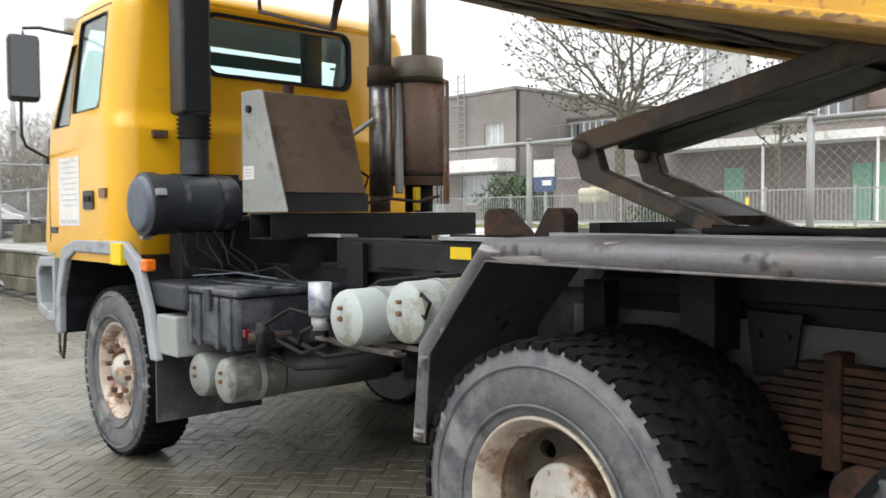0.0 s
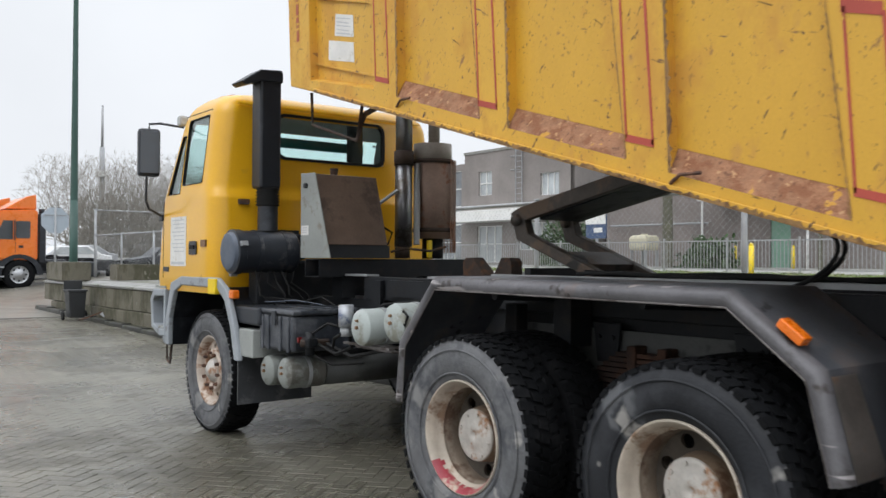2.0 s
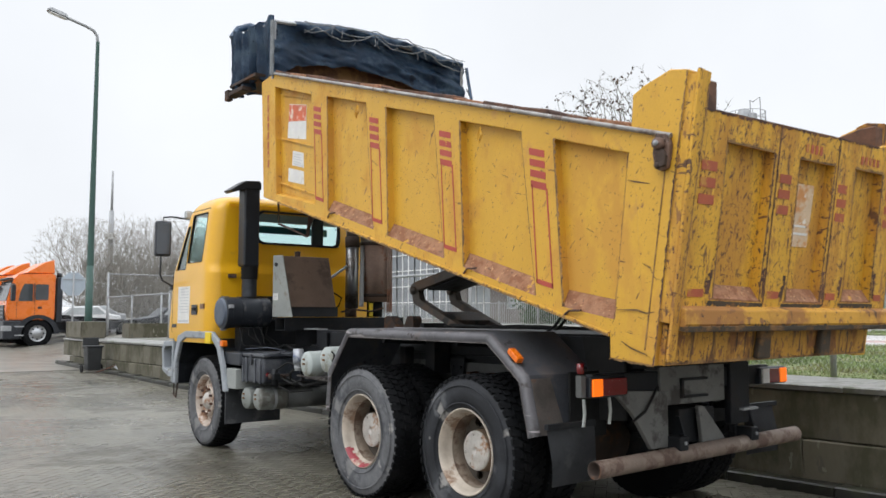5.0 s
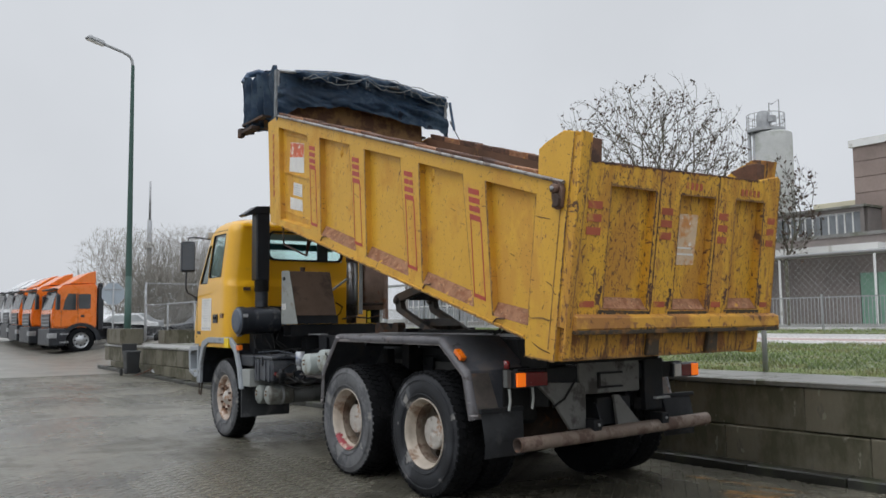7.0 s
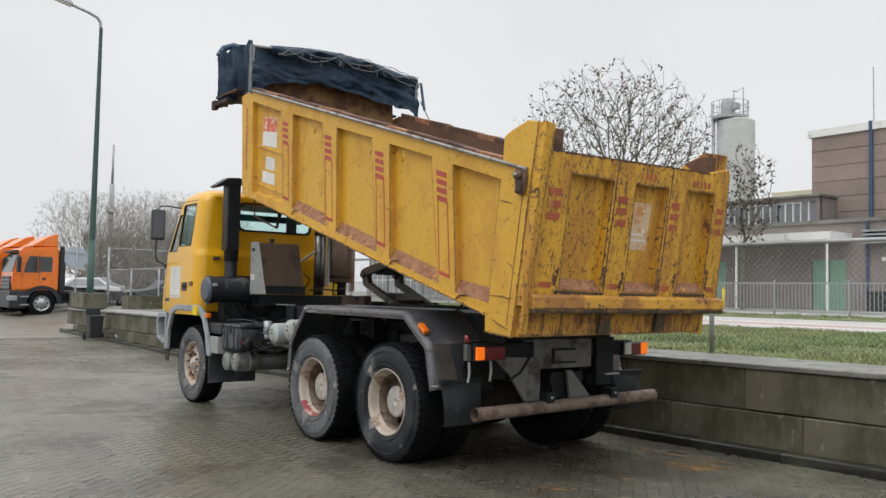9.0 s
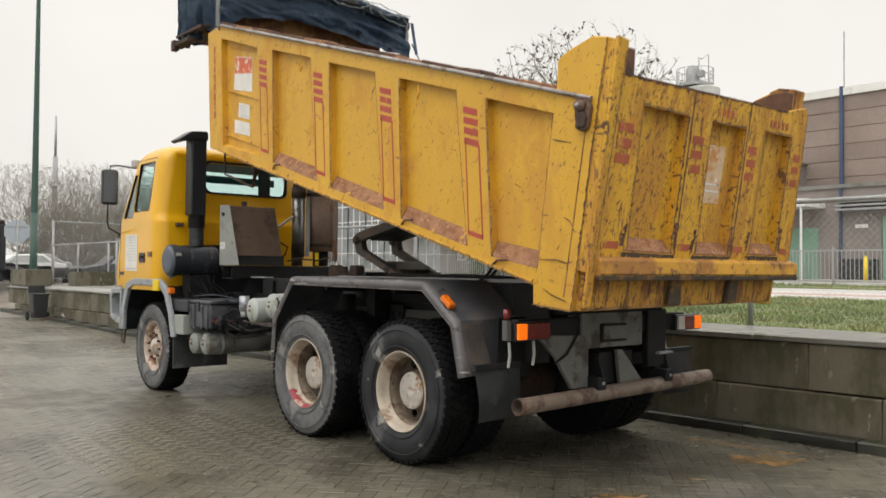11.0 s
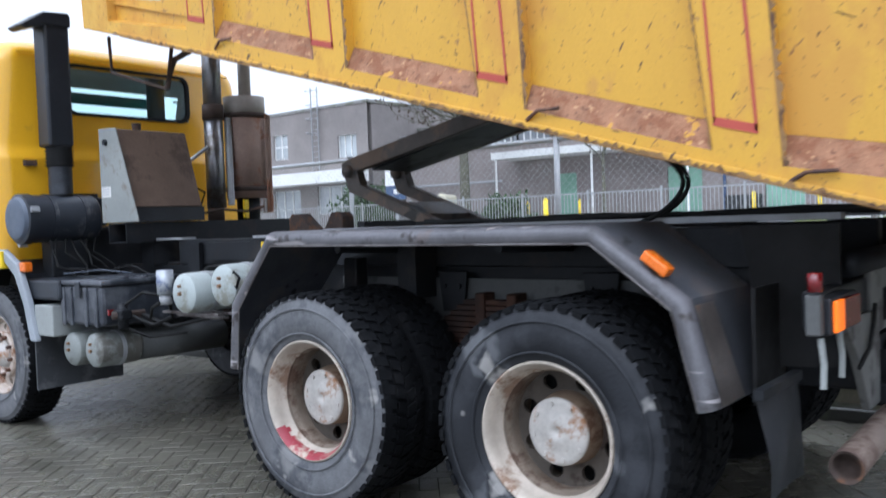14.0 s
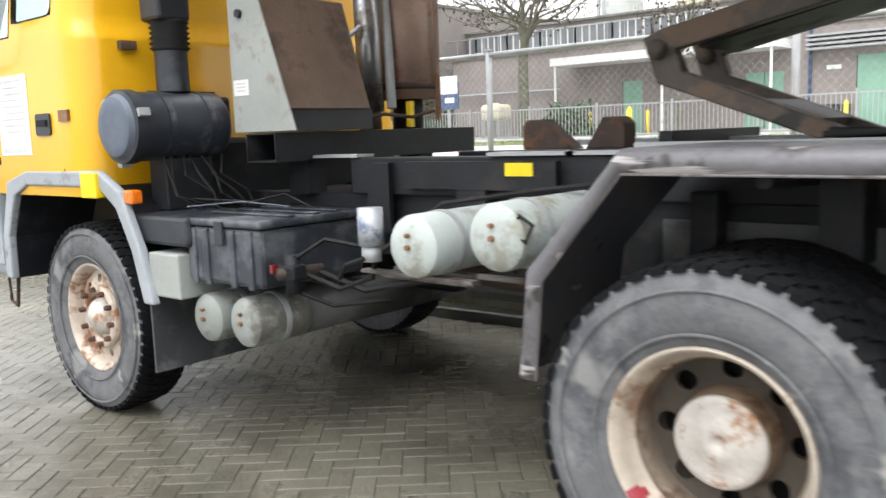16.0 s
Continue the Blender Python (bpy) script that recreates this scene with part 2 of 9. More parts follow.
TYRE_SIDE_DARK = surface("tyre_sidewall_dark", (0.017, 0.0185, 0.022), 0.48, 0, 0.25, 5, 60, 0.2, stain=((0.036, 0.038, 0.043), 0.5, 2.0), chips=[((0.095, 0.098, 0.104), 0.92, 2.4, 0.03), ((0.024, 0.026, 0.030), 0.78, 4.4, 0.04), ((0.26, 0.25, 0.235), 0.66, 4.6, 0.05)], spec=0.3)
RIM = surface("rim_cream", (0.50, 0.435, 0.36), 0.5, 0.1, 0.18, 5, 50, 0.1, stain=((0.24, 0.155, 0.105), 0.36, 4), chips=[((0.62, 0.55, 0.46), 0.4, 8)])
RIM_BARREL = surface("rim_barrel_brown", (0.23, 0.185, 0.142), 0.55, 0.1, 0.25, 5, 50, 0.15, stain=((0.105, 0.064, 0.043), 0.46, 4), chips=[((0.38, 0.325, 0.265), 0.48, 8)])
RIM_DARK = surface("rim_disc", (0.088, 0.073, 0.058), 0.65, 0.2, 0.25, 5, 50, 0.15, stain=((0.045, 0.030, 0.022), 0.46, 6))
HUB = surface("hub_cap_metal", (0.50, 0.47, 0.43), 0.55, 0.1, 0.18, 6, 50, 0.15, stain=((0.30, 0.15, 0.07), 0.34, 7))
RIM_RED = surface("rim_red_paint", (0.30, 0.030, 0.045), 0.5, 0, 0.2, 6, 50, 0.1, stain=((0.45, 0.38, 0.3), 0.42, 7))
FRONT_RIM = surface("front_rim_rust", (0.54, 0.46, 0.39), 0.6, 0.1, 0.2, 5, 50, 0.2, stain=((0.24, 0.125, 0.07), 0.45, 6))
CHASSIS = surface("chassis_dark", (0.0125, 0.014, 0.0168), 0.55, 0.1, 0.35, 3, 60, 0.2, stain=((0.032, 0.029, 0.028), 0.35, 4), spec=0.33)
CHASSIS_GREY = surface("chassis_grey", (0.105, 0.107, 0.104), 0.65, 0.1, 0.2, 3, 60, 0.15, stain=((0.045, 0.044, 0.043), 0.42, 3))
FENDER_REAR = surface("rear_fender_grey", (0.098, 0.104, 0.118), 0.42, 0.25, 0.3, 3, 60, 0.12, stain=((0.165, 0.145, 0.140), 0.40, 3.0), chips=[((0.25, 0.24, 0.235), 0.38, 6.0), ((0.03, 0.03, 0.032), 0.50, 5.0)])
FENDER_FRONT = surface("front_fender_grey", (0.30, 0.325, 0.35), 0.5, 0, 0.12, 3, 60, 0.08, stain=((0.16, 0.16, 0.15), 0.3, 5))
GREY_PLATE = surface("grey_plate", (0.29, 0.305, 0.29), 0.55, 0, 0.1, 3, 60, 0.08, stain=((0.22, 0.2, 0.17), 0.3, 5))
COWL_BROWN = surface("cowl_brown", (0.16, 0.105, 0.075), 0.7, 0, 0.2, 3, 50, 0.15, stain=((0.10, 0.07, 0.055), 0.4, 3))
TANK = surface("tank_grey_green", (0.40, 0.44, 0.425), 0.45, 0, 0.08, 3, 60, 0.04, stain=((0.24, 0.24, 0.20), 0.36, 4))
TANK_DIRTY = surface("tank_dirty", (0.235, 0.25, 0.235), 0.5, 0, 0.15, 3, 60, 0.06, stain=((0.11, 0.105, 0.09), 0.50, 4), chips=[((0.36, 0.38, 0.36), 0.5, 5.0, 0.08)])
TANK_DARK = surface("tank_dark", (0.055, 0.057, 0.055), 0.6, 0, 0.25, 3, 60, 0.15, stain=((0.11, 0.11, 0.10), 0.4, 4))
BRASS = surface("brass", (0.28, 0.16, 0.09), 0.5, 0.6, 0.2, 20, 60, 0.05)
STEEL = surface("galvanised_steel", (0.42, 0.43, 0.44), 0.42, 0.8, 0.12, 6, 50, 0.05)
STEEL_DULL = surface("dull_steel", (0.36, 0.37, 0.38), 0.6, 0.3, 0.15, 4, 50, 0.05)
CHROME = surface("exhaust_chrome", (0.30, 0.30, 0.31), 0.34, 0.85, 0.25, 4, 30, 0.05, stain=((0.14, 0.12, 0.10), 0.45, 3))
MUFFLER = surface("muffler_rust", (0.34, 0.235, 0.185), 0.65, 0.15, 0.25, 4, 50, 0.2, stain=((0.26, 0.11, 0.055), 0.45, 4))
MUFFLER_GREY = surface("muffler_grey", (0.34, 0.31, 0.275), 0.6, 0.15, 0.2, 4, 50, 0.15)
BAR = surface("bumper_bar", (0.225, 0.172, 0.138), 0.62, 0.1, 0.25, 4, 60, 0.2, stain=((0.115, 0.075, 0.058), 0.48, 4), chips=[((0.30, 0.25, 0.21), 0.5, 6.0, 0.06)])
AMBER = surface("amber_lens", (0.80, 0.17, 0.008), 0.3, 0, 0.1, 20, 60, 0, coat=0.3)
AMBER_LIT = glowing("amber_lens_lit", (0.92, 0.17, 0.009), 0.70)
RED_LENS = surface("red_lens", (0.17, 0.008, 0.010), 0.2, 0, 0.1, 10, 60, 0, coat=0.5)
YELLOW_TAG = surface("yellow_tag", (0.80, 0.56, 0.01), 0.5, 0, 0.08, 10, 60, 0.02)
GLASS = plain_glass("window_glass", (0.80, 0.95, 0.93))
INTERIOR = surface("cab_interior", (0.045, 0.048, 0.05), 0.85, 0, 0.2, 4, 60, 0.05)
TEAL = surface("sun_blind", (0.03, 0.22, 0.22), 0.8, 0, 0.1, 4, 60, 0.02)
MIRROR = surface("mirror_glass", (0.11, 0.115, 0.12), 0.03, 1.0, 0.02, 2, 10, 0)
TARP = surface("tarpaulin_blue", (0.026, 0.066, 0.130), 0.42, 0, 0.4, 3, 90, 0.2, stain=((0.085, 0.135, 0.195), 0.42, 3), chips=[((0.012, 0.025, 0.05), 0.5, 6)])
TARP_WORN = surface("tarpaulin_frayed", (0.22, 0.235, 0.245), 0.85, 0, 0.35, 9, 90, 0.3)
CONCRETE = surface("mossy_concrete", (0.132, 0.119, 0.085), 0.6, 0, 0.28, 0.8, 30, 0.3, stain=((0.064, 0.061, 0.036), 0.46, 1.1), chips=[((0.10, 0.092, 0.07), 0.6, 6), ((0.19, 0.18, 0.14), 0.5, 12)], jitter=0.07, stretch=(1, 1, 0.45))
CONCRETE_CAP = surface("concrete_cap", (0.24, 0.238, 0.225), 0.28, 0, 0.25, 1.2, 30, 0.2, stain=((0.13, 0.135, 0.10), 0.45, 1.2), jitter=0.08)
KERB = surface("dark_kerb", (0.026, 0.026, 0.022), 0.3, 0, 0.3, 2, 40, 0.25, stain=((0.040, 0.044, 0.026), 0.4, 2.0), jitter=0.1)
PAVER = surface("paving_brick", (0.152, 0.142, 0.111), 0.33, 0, 0.26, 1.1, 45, 0.4, stain=((0.086, 0.079, 0.060), 0.46, 0.7), chips=[((0.19, 0.178, 0.148), 0.50, 16), ((0.075, 0.074, 0.048), 0.50, 11)], jitter=0.10, wet=0.55, spec=0.6)
JOINT = surface("paving_joint", (0.040, 0.038, 0.030), 0.85, 0, 0.3, 1.2, 60, 0.3, stain=((0.048, 0.054, 0.028), 0.4, 1.0))
YARD = surface("yard_ground", (0.165, 0.155, 0.130), 0.38, 0, 0.25, 0.5, 30, 0.3, spec=0.6)
GRASS = surface("grass_soil", (0.150, 0.185, 0.070), 0.9, 0, 0.3, 0.8, 30, 0.4, stain=((0.19, 0.175, 0.085), 0.45, 1.2))
BLADE = surface("grass_blades", (0.165, 0.225, 0.078), 0.7, 0, 0.35, 0.9, 20, 0, stain=((0.22, 0.215, 0.10), 0.42, 0.8), jitter=0.35)
ROAD = surface("road_paving", (0.44, 0.425, 0.415), 0.6, 0, 0.12, 0.6, 20, 0.15)
ROAD_RED = surface("cycle_lane", (0.42, 0.30, 0.27), 0.65, 0, 0.12, 0.6, 20, 0.15)
WHITE_PAINT = surface("white_paint", (0.76, 0.76, 0.74), 0.55, 0, 0.06, 2, 30, 0.03, stain=((0.5, 0.49, 0.45), 0.25, 1.5))
BRICK_WALL = surface("brown_brick", (0.250, 0.218, 0.205), 0.85, 0, 0.18, 0.6, 6, 0.2, jitter=0.06)
BRICK_LIGHT = surface("grey_brick", (0.235, 0.212, 0.200), 0.85, 0, 0.15, 0.5, 6, 0.2)
BROWN_CLAD = surface("brown_cladding", (0.275, 0.215, 0.190), 0.7, 0, 0.15, 0.5, 8, 0.1, jitter=0.08)
GREEN_DOOR = surface("green_door", (0.21, 0.39, 0.29), 0.55, 0, 0.12, 1.5, 20, 0.05)
BLUE_PIPE = surface("blue_paint", (0.05, 0.085, 0.17), 0.5, 0, 0.12, 2, 20, 0.05)
PANE = surface("window_pane_far", (0.40, 0.43, 0.44), 0.1, 0, 0.25, 0.5, 8, 0, spec=0.9)
PANE_DARK = surface("window_pane_grey", (0.20, 0.215, 0.23), 0.15, 0, 0.3, 0.7, 8, 0, spec=0.6)
CREAM_WALL = surface("cream_render", (0.60, 0.56, 0.42), 0.8, 0, 0.08, 0.8, 10, 0.1)
POLE_GREEN = surface("green_mast", (0.035, 0.085, 0.07), 0.5, 0, 0.12, 2, 30, 0.05)
ORANGE = surface("truck_orange", (0.80, 0.185, 0.018), 0.3, 0, 0.06, 2, 40, 0.02, coat=0.4)
WHITE_CAB = surface("truck_white", (0.72, 0.73, 0.74), 0.3, 0, 0.06, 2, 40, 0.02, coat=0.4)
SILO_GREY = surface("silo_grey", (0.50, 0.51, 0.50), 0.5, 0, 0.10, 0.8, 12, 0.04, stain=((0.40, 0.415, 0.385), 0.45, 0.9), streaks=[((0.36, 0.37, 0.34), 0.5, 1.5, (0, 0, 0), (3.0, 3.0, 0.4))])
BARK = surface("bark", (0.12, 0.115, 0.085), 0.9, 0, 0.3, 3, 30, 0.3)
# far bark: paler than the near bark, distance haze mixed into its colour
BARK_HAZED = surface("bark_hazed", (0.285, 0.268, 0.240), 0.9, 0, 0.2, 3, 30, 0.1)
LEAF = surface("dry_leaves", (0.075, 0.050, 0.036), 0.8, 0, 0.3, 2, 20, 0, jitter=0.4)
SHRUB = surface("shrub_leaves", (0.045, 0.085, 0.030), 0.7, 0, 0.3, 2, 20, 0, jitter=0.35)
YELLOW_POST = surface("yellow_bollard", (0.80, 0.58, 0.02), 0.45, 0, 0.08, 3, 30, 0.03)
BIN = surface("bin_dark", (0.022, 0.024, 0.026), 0.5, 0, 0.2, 3, 30, 0.05)
LINING = surface("cab_lining_grey", (0.46, 0.475, 0.48), 0.85, 0, 0.15, 3, 60, 0.05)
# oily grime on hooks and sills; also the painted shadow under the trough beam
GRIME_SHADE = surface("grime_and_shade", (0.055, 0.040, 0.026), 0.7, 0, 0.4, 5, 70, 0.3, stain=((0.20, 0.105, 0.04), 0.4, 6))
EDGE_WORN = surface("worn_paint_edge", (0.30, 0.165, 0.06), 0.75, 0, 0.35, 9, 80, 0.2, stain=((0.12, 0.065, 0.035), 0.45, 11))
FILTER_TIN = surface("filter_tin", (0.42, 0.44, 0.47), 0.4, 0.3, 0.2, 8, 60, 0.05, stain=((0.16, 0.19, 0.28), 0.4, 14))
CUT = surface("scratch_line", (0.13, 0.075, 0.035), 0.8, 0, 0.3, 9, 60, 0.1)
FENDER_WORN = surface("scuffed_steel", (0.17, 0.155, 0.15), 0.5, 0.3, 0.35, 6, 70, 0.2, stain=((0.08, 0.065, 0.06), 0.46, 5))
FENDER_SCRAPED = surface("scraped_fender", (0.27, 0.235, 0.215), 0.5, 0.2, 0.3, 4, 70, 0.2, stain=((0.34, 0.185, 0.115), 0.46, 4), chips=[((0.08, 0.075, 0.076), 0.60, 5, 0.06)])
LORRY_GLASS = surface("lorry_glass", (0.03, 0.035, 0.04), 0.06, 0, 0.3, 1.5, 8, 0, spec=0.8)
GRAVEL_PALE = surface("pale_paving", (0.33, 0.325, 0.31), 0.8, 0, 0.15, 0.8, 20, 0.2, stain=((0.24, 0.235, 0.21), 0.4, 0.6))
GRAVEL = surface("grey_gravel", (0.20, 0.195, 0.18), 0.9, 0, 0.3, 1.0, 25, 0.5, stain=((0.12, 0.13, 0.08), 0.4, 1.2))
FRONT_WALL = surface("front_wall_ochre", (0.30, 0.17, 0.062), 0.7, 0, 0.2, 1.6, 50, 0.2, stain=((0.12, 0.065, 0.04), 0.62, 1.6), streaks=[((0.10, 0.055, 0.035), 0.85, 1.0, (0, 0, 0), (0.8, 1, 3.5))])
FLAP = surface("flap_rubber_grey", (0.052, 0.055, 0.060), 0.42, 0, 0.3, 3, 60, 0.15, stain=((0.11, 0.112, 0.116), 0.36, 4), chips=[((0.022, 0.023, 0.025), 0.55, 5.0, 0.08)])
BRACKET = surface("bracket_grey", (0.165, 0.165, 0.155), 0.6, 0.1, 0.2, 3, 60, 0.15, stain=((0.07, 0.065, 0.06), 0.40, 4))
FENDER_FLANGE = surface("dusty_fender_flange", (0.130, 0.126, 0.134), 0.52, 0.15, 0.28, 4, 60, 0.2, stain=((0.065, 0.060, 0.060), 0.46, 3), chips=[((0.17, 0.112, 0.086), 0.52, 2.4, 0.10), ((0.27, 0.24, 0.23), 0.50, 6), ((0.045, 0.038, 0.036), 0.54, 7, 0.04)], streaks=[((0.36, 0.335, 0.335), 0.62, 2.0, (0, 0, 0), (1, 0.8, 9.0))])
BOX_BLUE = surface("dusty_box_plastic", (0.036, 0.041, 0.051), 0.32, 0, 0.3, 3, 80, 0.08, stain=((0.10, 0.106, 0.118), 0.44, 3), chips=[((0.15, 0.15, 0.155), 0.46, 7.0, 0.06)])


# ---- mesh helpers ----
def part(name, bm, material, parent=None, label="", smooth=0.0, bevel=0.0):
    """One mesh object from a bmesh, under a thing or a part. smooth: the angle in degrees below which edges are shaded round."""
    if smooth:
        for f in bm.faces:
            f.smooth = True
        for e in bm.edges:
            if len(e.link_faces) != 2 or e.calc_face_angle(0) > radians(smooth):
                e.smooth = False
    me = bpy.data.meshes.new(name)
    bm.to_mesh(me)
    bm.free()
    for m in material if isinstance(material, (list, tuple)) else [material]:
        me.materials.append(m)
    ob = new(name, me)
    if parent is not None:
        ob.parent = parent
    if label:
        ob["label"] = label
    if bevel:
        md = ob.modifiers.new("edge", "BEVEL")
        md.width, md.segments, md.limit_method, md.angle_limit = bevel, 2, "ANGLE", radians(40)
    return ob


def thing(name, label, category, group="", kind="", at=(0, 0, 0)):
    ob = new(name)
    ob.location = at
    return tagged(ob, label, category, group, kind)


def box(bm, x0, x1, y0, y1, z0, z1, m=None):
    vs = [bm.verts.new(p) for p in ((x0, y0, z0), (x1, y0, z0), (x1, y1, z0), (x0, y1, z0), (x0, y0, z1), (x1, y0, z1), (x1, y1, z1), (x0, y1, z1))]
    for f in ((3, 2, 1, 0), (4, 5, 6, 7), (0, 1, 5, 4), (1, 2, 6, 5), (2, 3, 7, 6), (3, 0, 4, 7)):
        bm.faces.new([vs[i] for i in f])
    if m is not None:
        bmesh.ops.transform(bm, matrix=m, verts=vs)
    return bm


def slab(poly, place, d0, d1, bm=None):
    """A plate: the polygon (u, v) through place(u, v, d), from depth d0 to d1."""
    bm = bm or bmesh.new()
    a = [bm.verts.new(place(u, v, d0)) for u, v in poly]
    b = [bm.verts.new(place(u, v, d1)) for u, v in poly]
    bm.faces.new(a[::-1])
    bm.faces.new(b)
    for i in range(len(poly)):
        j = (i + 1) % len(poly)
        bm.faces.new((a[i], a[j], b[j], b[i]))
    bmesh.ops.recalc_face_normals(bm, faces=bm.faces[:])
    return bm


def frame_of(a, b):
    """Two directions across the line from a to b."""
    d = (Vector(b) - Vector(a)).normalized()
    s = d.cross(Vector((0, 0, 1)) if abs(d.z) < 0.9 else Vector((1, 0, 0))).normalized()
    return s, s.cross(d)


def cyl(bm, a, b, r, seg=16, r2=None, caps=True):
    r2 = r if r2 is None else r2
    s, u = frame_of(a, b)
    rings = [[bm.verts.new(Vector(p) + (s * math.cos(k * math.tau / seg) + u * math.sin(k * math.tau / seg)) * q) for k in range(seg)] for p, q in ((a, r), (b, r2))]
    for k in range(seg):
        bm.faces.new((rings[0][k], rings[1][k], rings[1][(k + 1) % seg], rings[0][(k + 1) % seg]))
    if caps:
        bm.faces.new(rings[0])
        bm.faces.new(rings[1][::-1])
    return bm


def tube(bm, pts, r, seg=8, closed=False):
    pts = [Vector(p) for p in pts]
    rings = []
    for i, p in enumerate(pts):
        if closed:
            d = pts[(i + 1) % len(pts)] - pts[i - 1]
        else:
            d = pts[min(i + 1, len(pts) - 1)] - pts[max(i - 1, 0)]
        s, u = frame_of(p, p + d)
        rings.append([bm.verts.new(p + (s * math.cos(k * math.tau / seg) + u * math.sin(k * math.tau / seg)) * r) for k in range(seg)])
    for i in range(len(rings) if closed else len(rings) - 1):
        a, b = rings[i], rings[(i + 1) % len(rings)]
        for k in range(seg):
            bm.faces.new((a[k], b[k], b[(k + 1) % seg], a[(k + 1) % seg]))
    if not closed:
        bm.faces.new(rings[0])
        bm.faces.new(rings[-1][::-1])
    bmesh.ops.recalc_face_normals(bm, faces=bm.faces[:])
    return bm


def lathe(profile, seg=48, bm=None, close=False):
    """Turns (along x, radius) round the x axis."""
    bm = bm or bmesh.new()
    rings = []
    for x, r in profile:
        rings.append([bm.verts.new((x, r * math.cos(k * math.tau / seg), r * math.sin(k * math.tau / seg))) for k in range(seg)])
    n = len(rings)
    for i in range(n if close else n - 1):
        a, b = rings[i], rings[(i + 1) % n]
        for k in range(seg):
            bm.faces.new((a[k], a[(k + 1) % seg], b[(k + 1) % seg], b[k]))
    return bm


def circle(cx, cy, r, seg=20):
    return [(cx + r * math.cos(k * math.tau / seg), cy + r * math.sin(k * math.tau / seg)) for k in range(seg)]


def sheet(outer, holes, place, d=0.0, bm=None):
    """A flat sheet with holes, through place(u, v, d)."""
    bm = bm or bmesh.new()
    edges = []
    for loop in (outer, *holes):
        vs = [bm.verts.new(place(u, v, d)) for u, v in loop]
        edges += [bm.edges.new((vs[i], vs[(i + 1) % len(vs)])) for i in range(len(vs))]
    bmesh.ops.triangle_fill(bm, use_beauty=True, use_dissolve=False, edges=edges)
    return bm


def rounded(u0, u1, v0, v1, r, seg=5):
    out = []
    for cu, cv, a0 in ((u1 - r, v1 - r, 0), (u0 + r, v1 - r, 90), (u0 + r, v0 + r, 180), (u1 - r, v0 + r, 270)):
        out += [(cu + r * math.cos(radians(a0 + 90 * k / seg)), cv + r * math.sin(radians(a0 + 90 * k / seg))) for k in range(seg + 1)]
    return out


def joined(loops_a, loops_b, place_a, place_b, bm=None):
    """Walls from one closed loop to another with as many corners."""
    bm = bm or bmesh.new()
    a = [bm.verts.new(place_a(*p)) for p in loops_a]
    b = [bm.verts.new(place_b(*p)) for p in loops_b]
    for i in range(len(a)):
        j = (i + 1) % len(a)
        bm.faces.new((a[i], a[j], b[j], b[i]))
    return bm


def flat_mark(poly, place, lift=0.003):
    return slab(poly, place, -lift, 0.0005)
# ---- ground ----
def wall_x(y):
    """The front face of the retaining wall."""
    return 2.12 - 0.052 * y


def low_z(y):
    """The yard rises gently away from the truck."""
    return 0.02 * max(0.0, min(y, 60.0) - 10.0) - 0.02


def high_z(x):
    return 0.88 + 0.012 * max(0.0, min(x - 3.4, 40.0))


def build_ground():
    ys = [-700, -120, -40, -15, -5, 0, 5, 10, 15, 20, 21.4, 26, 30, 40, 60, 110, 250, 800]
    cols = [-700, -120, -40, -15, -6, -2]
    verts, faces = [], []
    for y in ys:
        w = wall_x(max(-15, min(y, 21.4)))
        lo = low_z(y)
        hi_in = w + 0.6 if y <= 21.4 else 5.5
        row = [(x, y, lo - 0.02) for x in cols] + [(w + 0.35, y, lo - 0.02)]
        row += [(hi_in, y, 0.82 if y <= 21.4 else max(0.86, lo))] + [(x, y, high_z(x) - 0.06 + max(0, lo - 0.6)) for x in (9.5, 19.0, 32, 60, 140, 800)]
        verts += row
    n = len(cols) + 8
    for i in range(len(ys) - 1):
        for k in range(n - 1):
            a = i * n + k
            faces.append((a, a + 1, a + n + 1, a + n))
    me = bpy.data.meshes.new("ground")
    me.from_pydata(verts, [], faces)
    me.materials.append(YARD)
    return tagged(new("ground", me), "grey paved yard ground reaching to the horizon", "ground", kind="structure")


build_ground()


def strip(name, x0, x1, y0, y1, lift, material, label, category, steps=24, edge=None):
    """A sheet on the upper ground with a small thickness."""
    bm = bmesh.new()
    rows = []
    for i in range(steps + 1):
        y = y0 + (y1 - y0) * i / steps
        a = edge(y) if edge else x0
        rows.append([bm.verts.new((x, y, z)) for x, z in ((a, high_z(a) + lift - 0.12), (a, high_z(a) + lift), (0.5 * (a + x1), high_z(0.5 * (a + x1)) + lift), (x1, high_z(x1) + lift), (x1, high_z(x1) + lift - 0.12))])
    for a, b in zip(rows, rows[1:]):
        for k in range(4):
            bm.faces.new((a[k], a[k + 1], b[k + 1], b[k]))
    bmesh.ops.recalc_face_normals(bm, faces=bm.faces[:])
    return tagged(part(name, bm, material), label, category, kind="structure")


strip("verge_near", 0, 10.6, -25, 12.0, 0.0, GRASS, "green grass verge behind the retaining wall", "grass", edge=lambda y: wall_x(y) + 1.05)
strip("gravel_strip", 0, 10.6, 12.0, 21.2, -0.004, GRAVEL, "grey gravel ground behind the wall's end", "gravel", edge=lambda y: wall_x(y) + 1.05)
strip("road", 10.6, 17.4, -60, 120, -0.03, ROAD, "pale grey paved road behind the verge", "road")
strip("cycle_lane", 12.6, 14.0, -60, 120, -0.024, ROAD_RED, "faded red cycle lane on the road", "cycle lane")
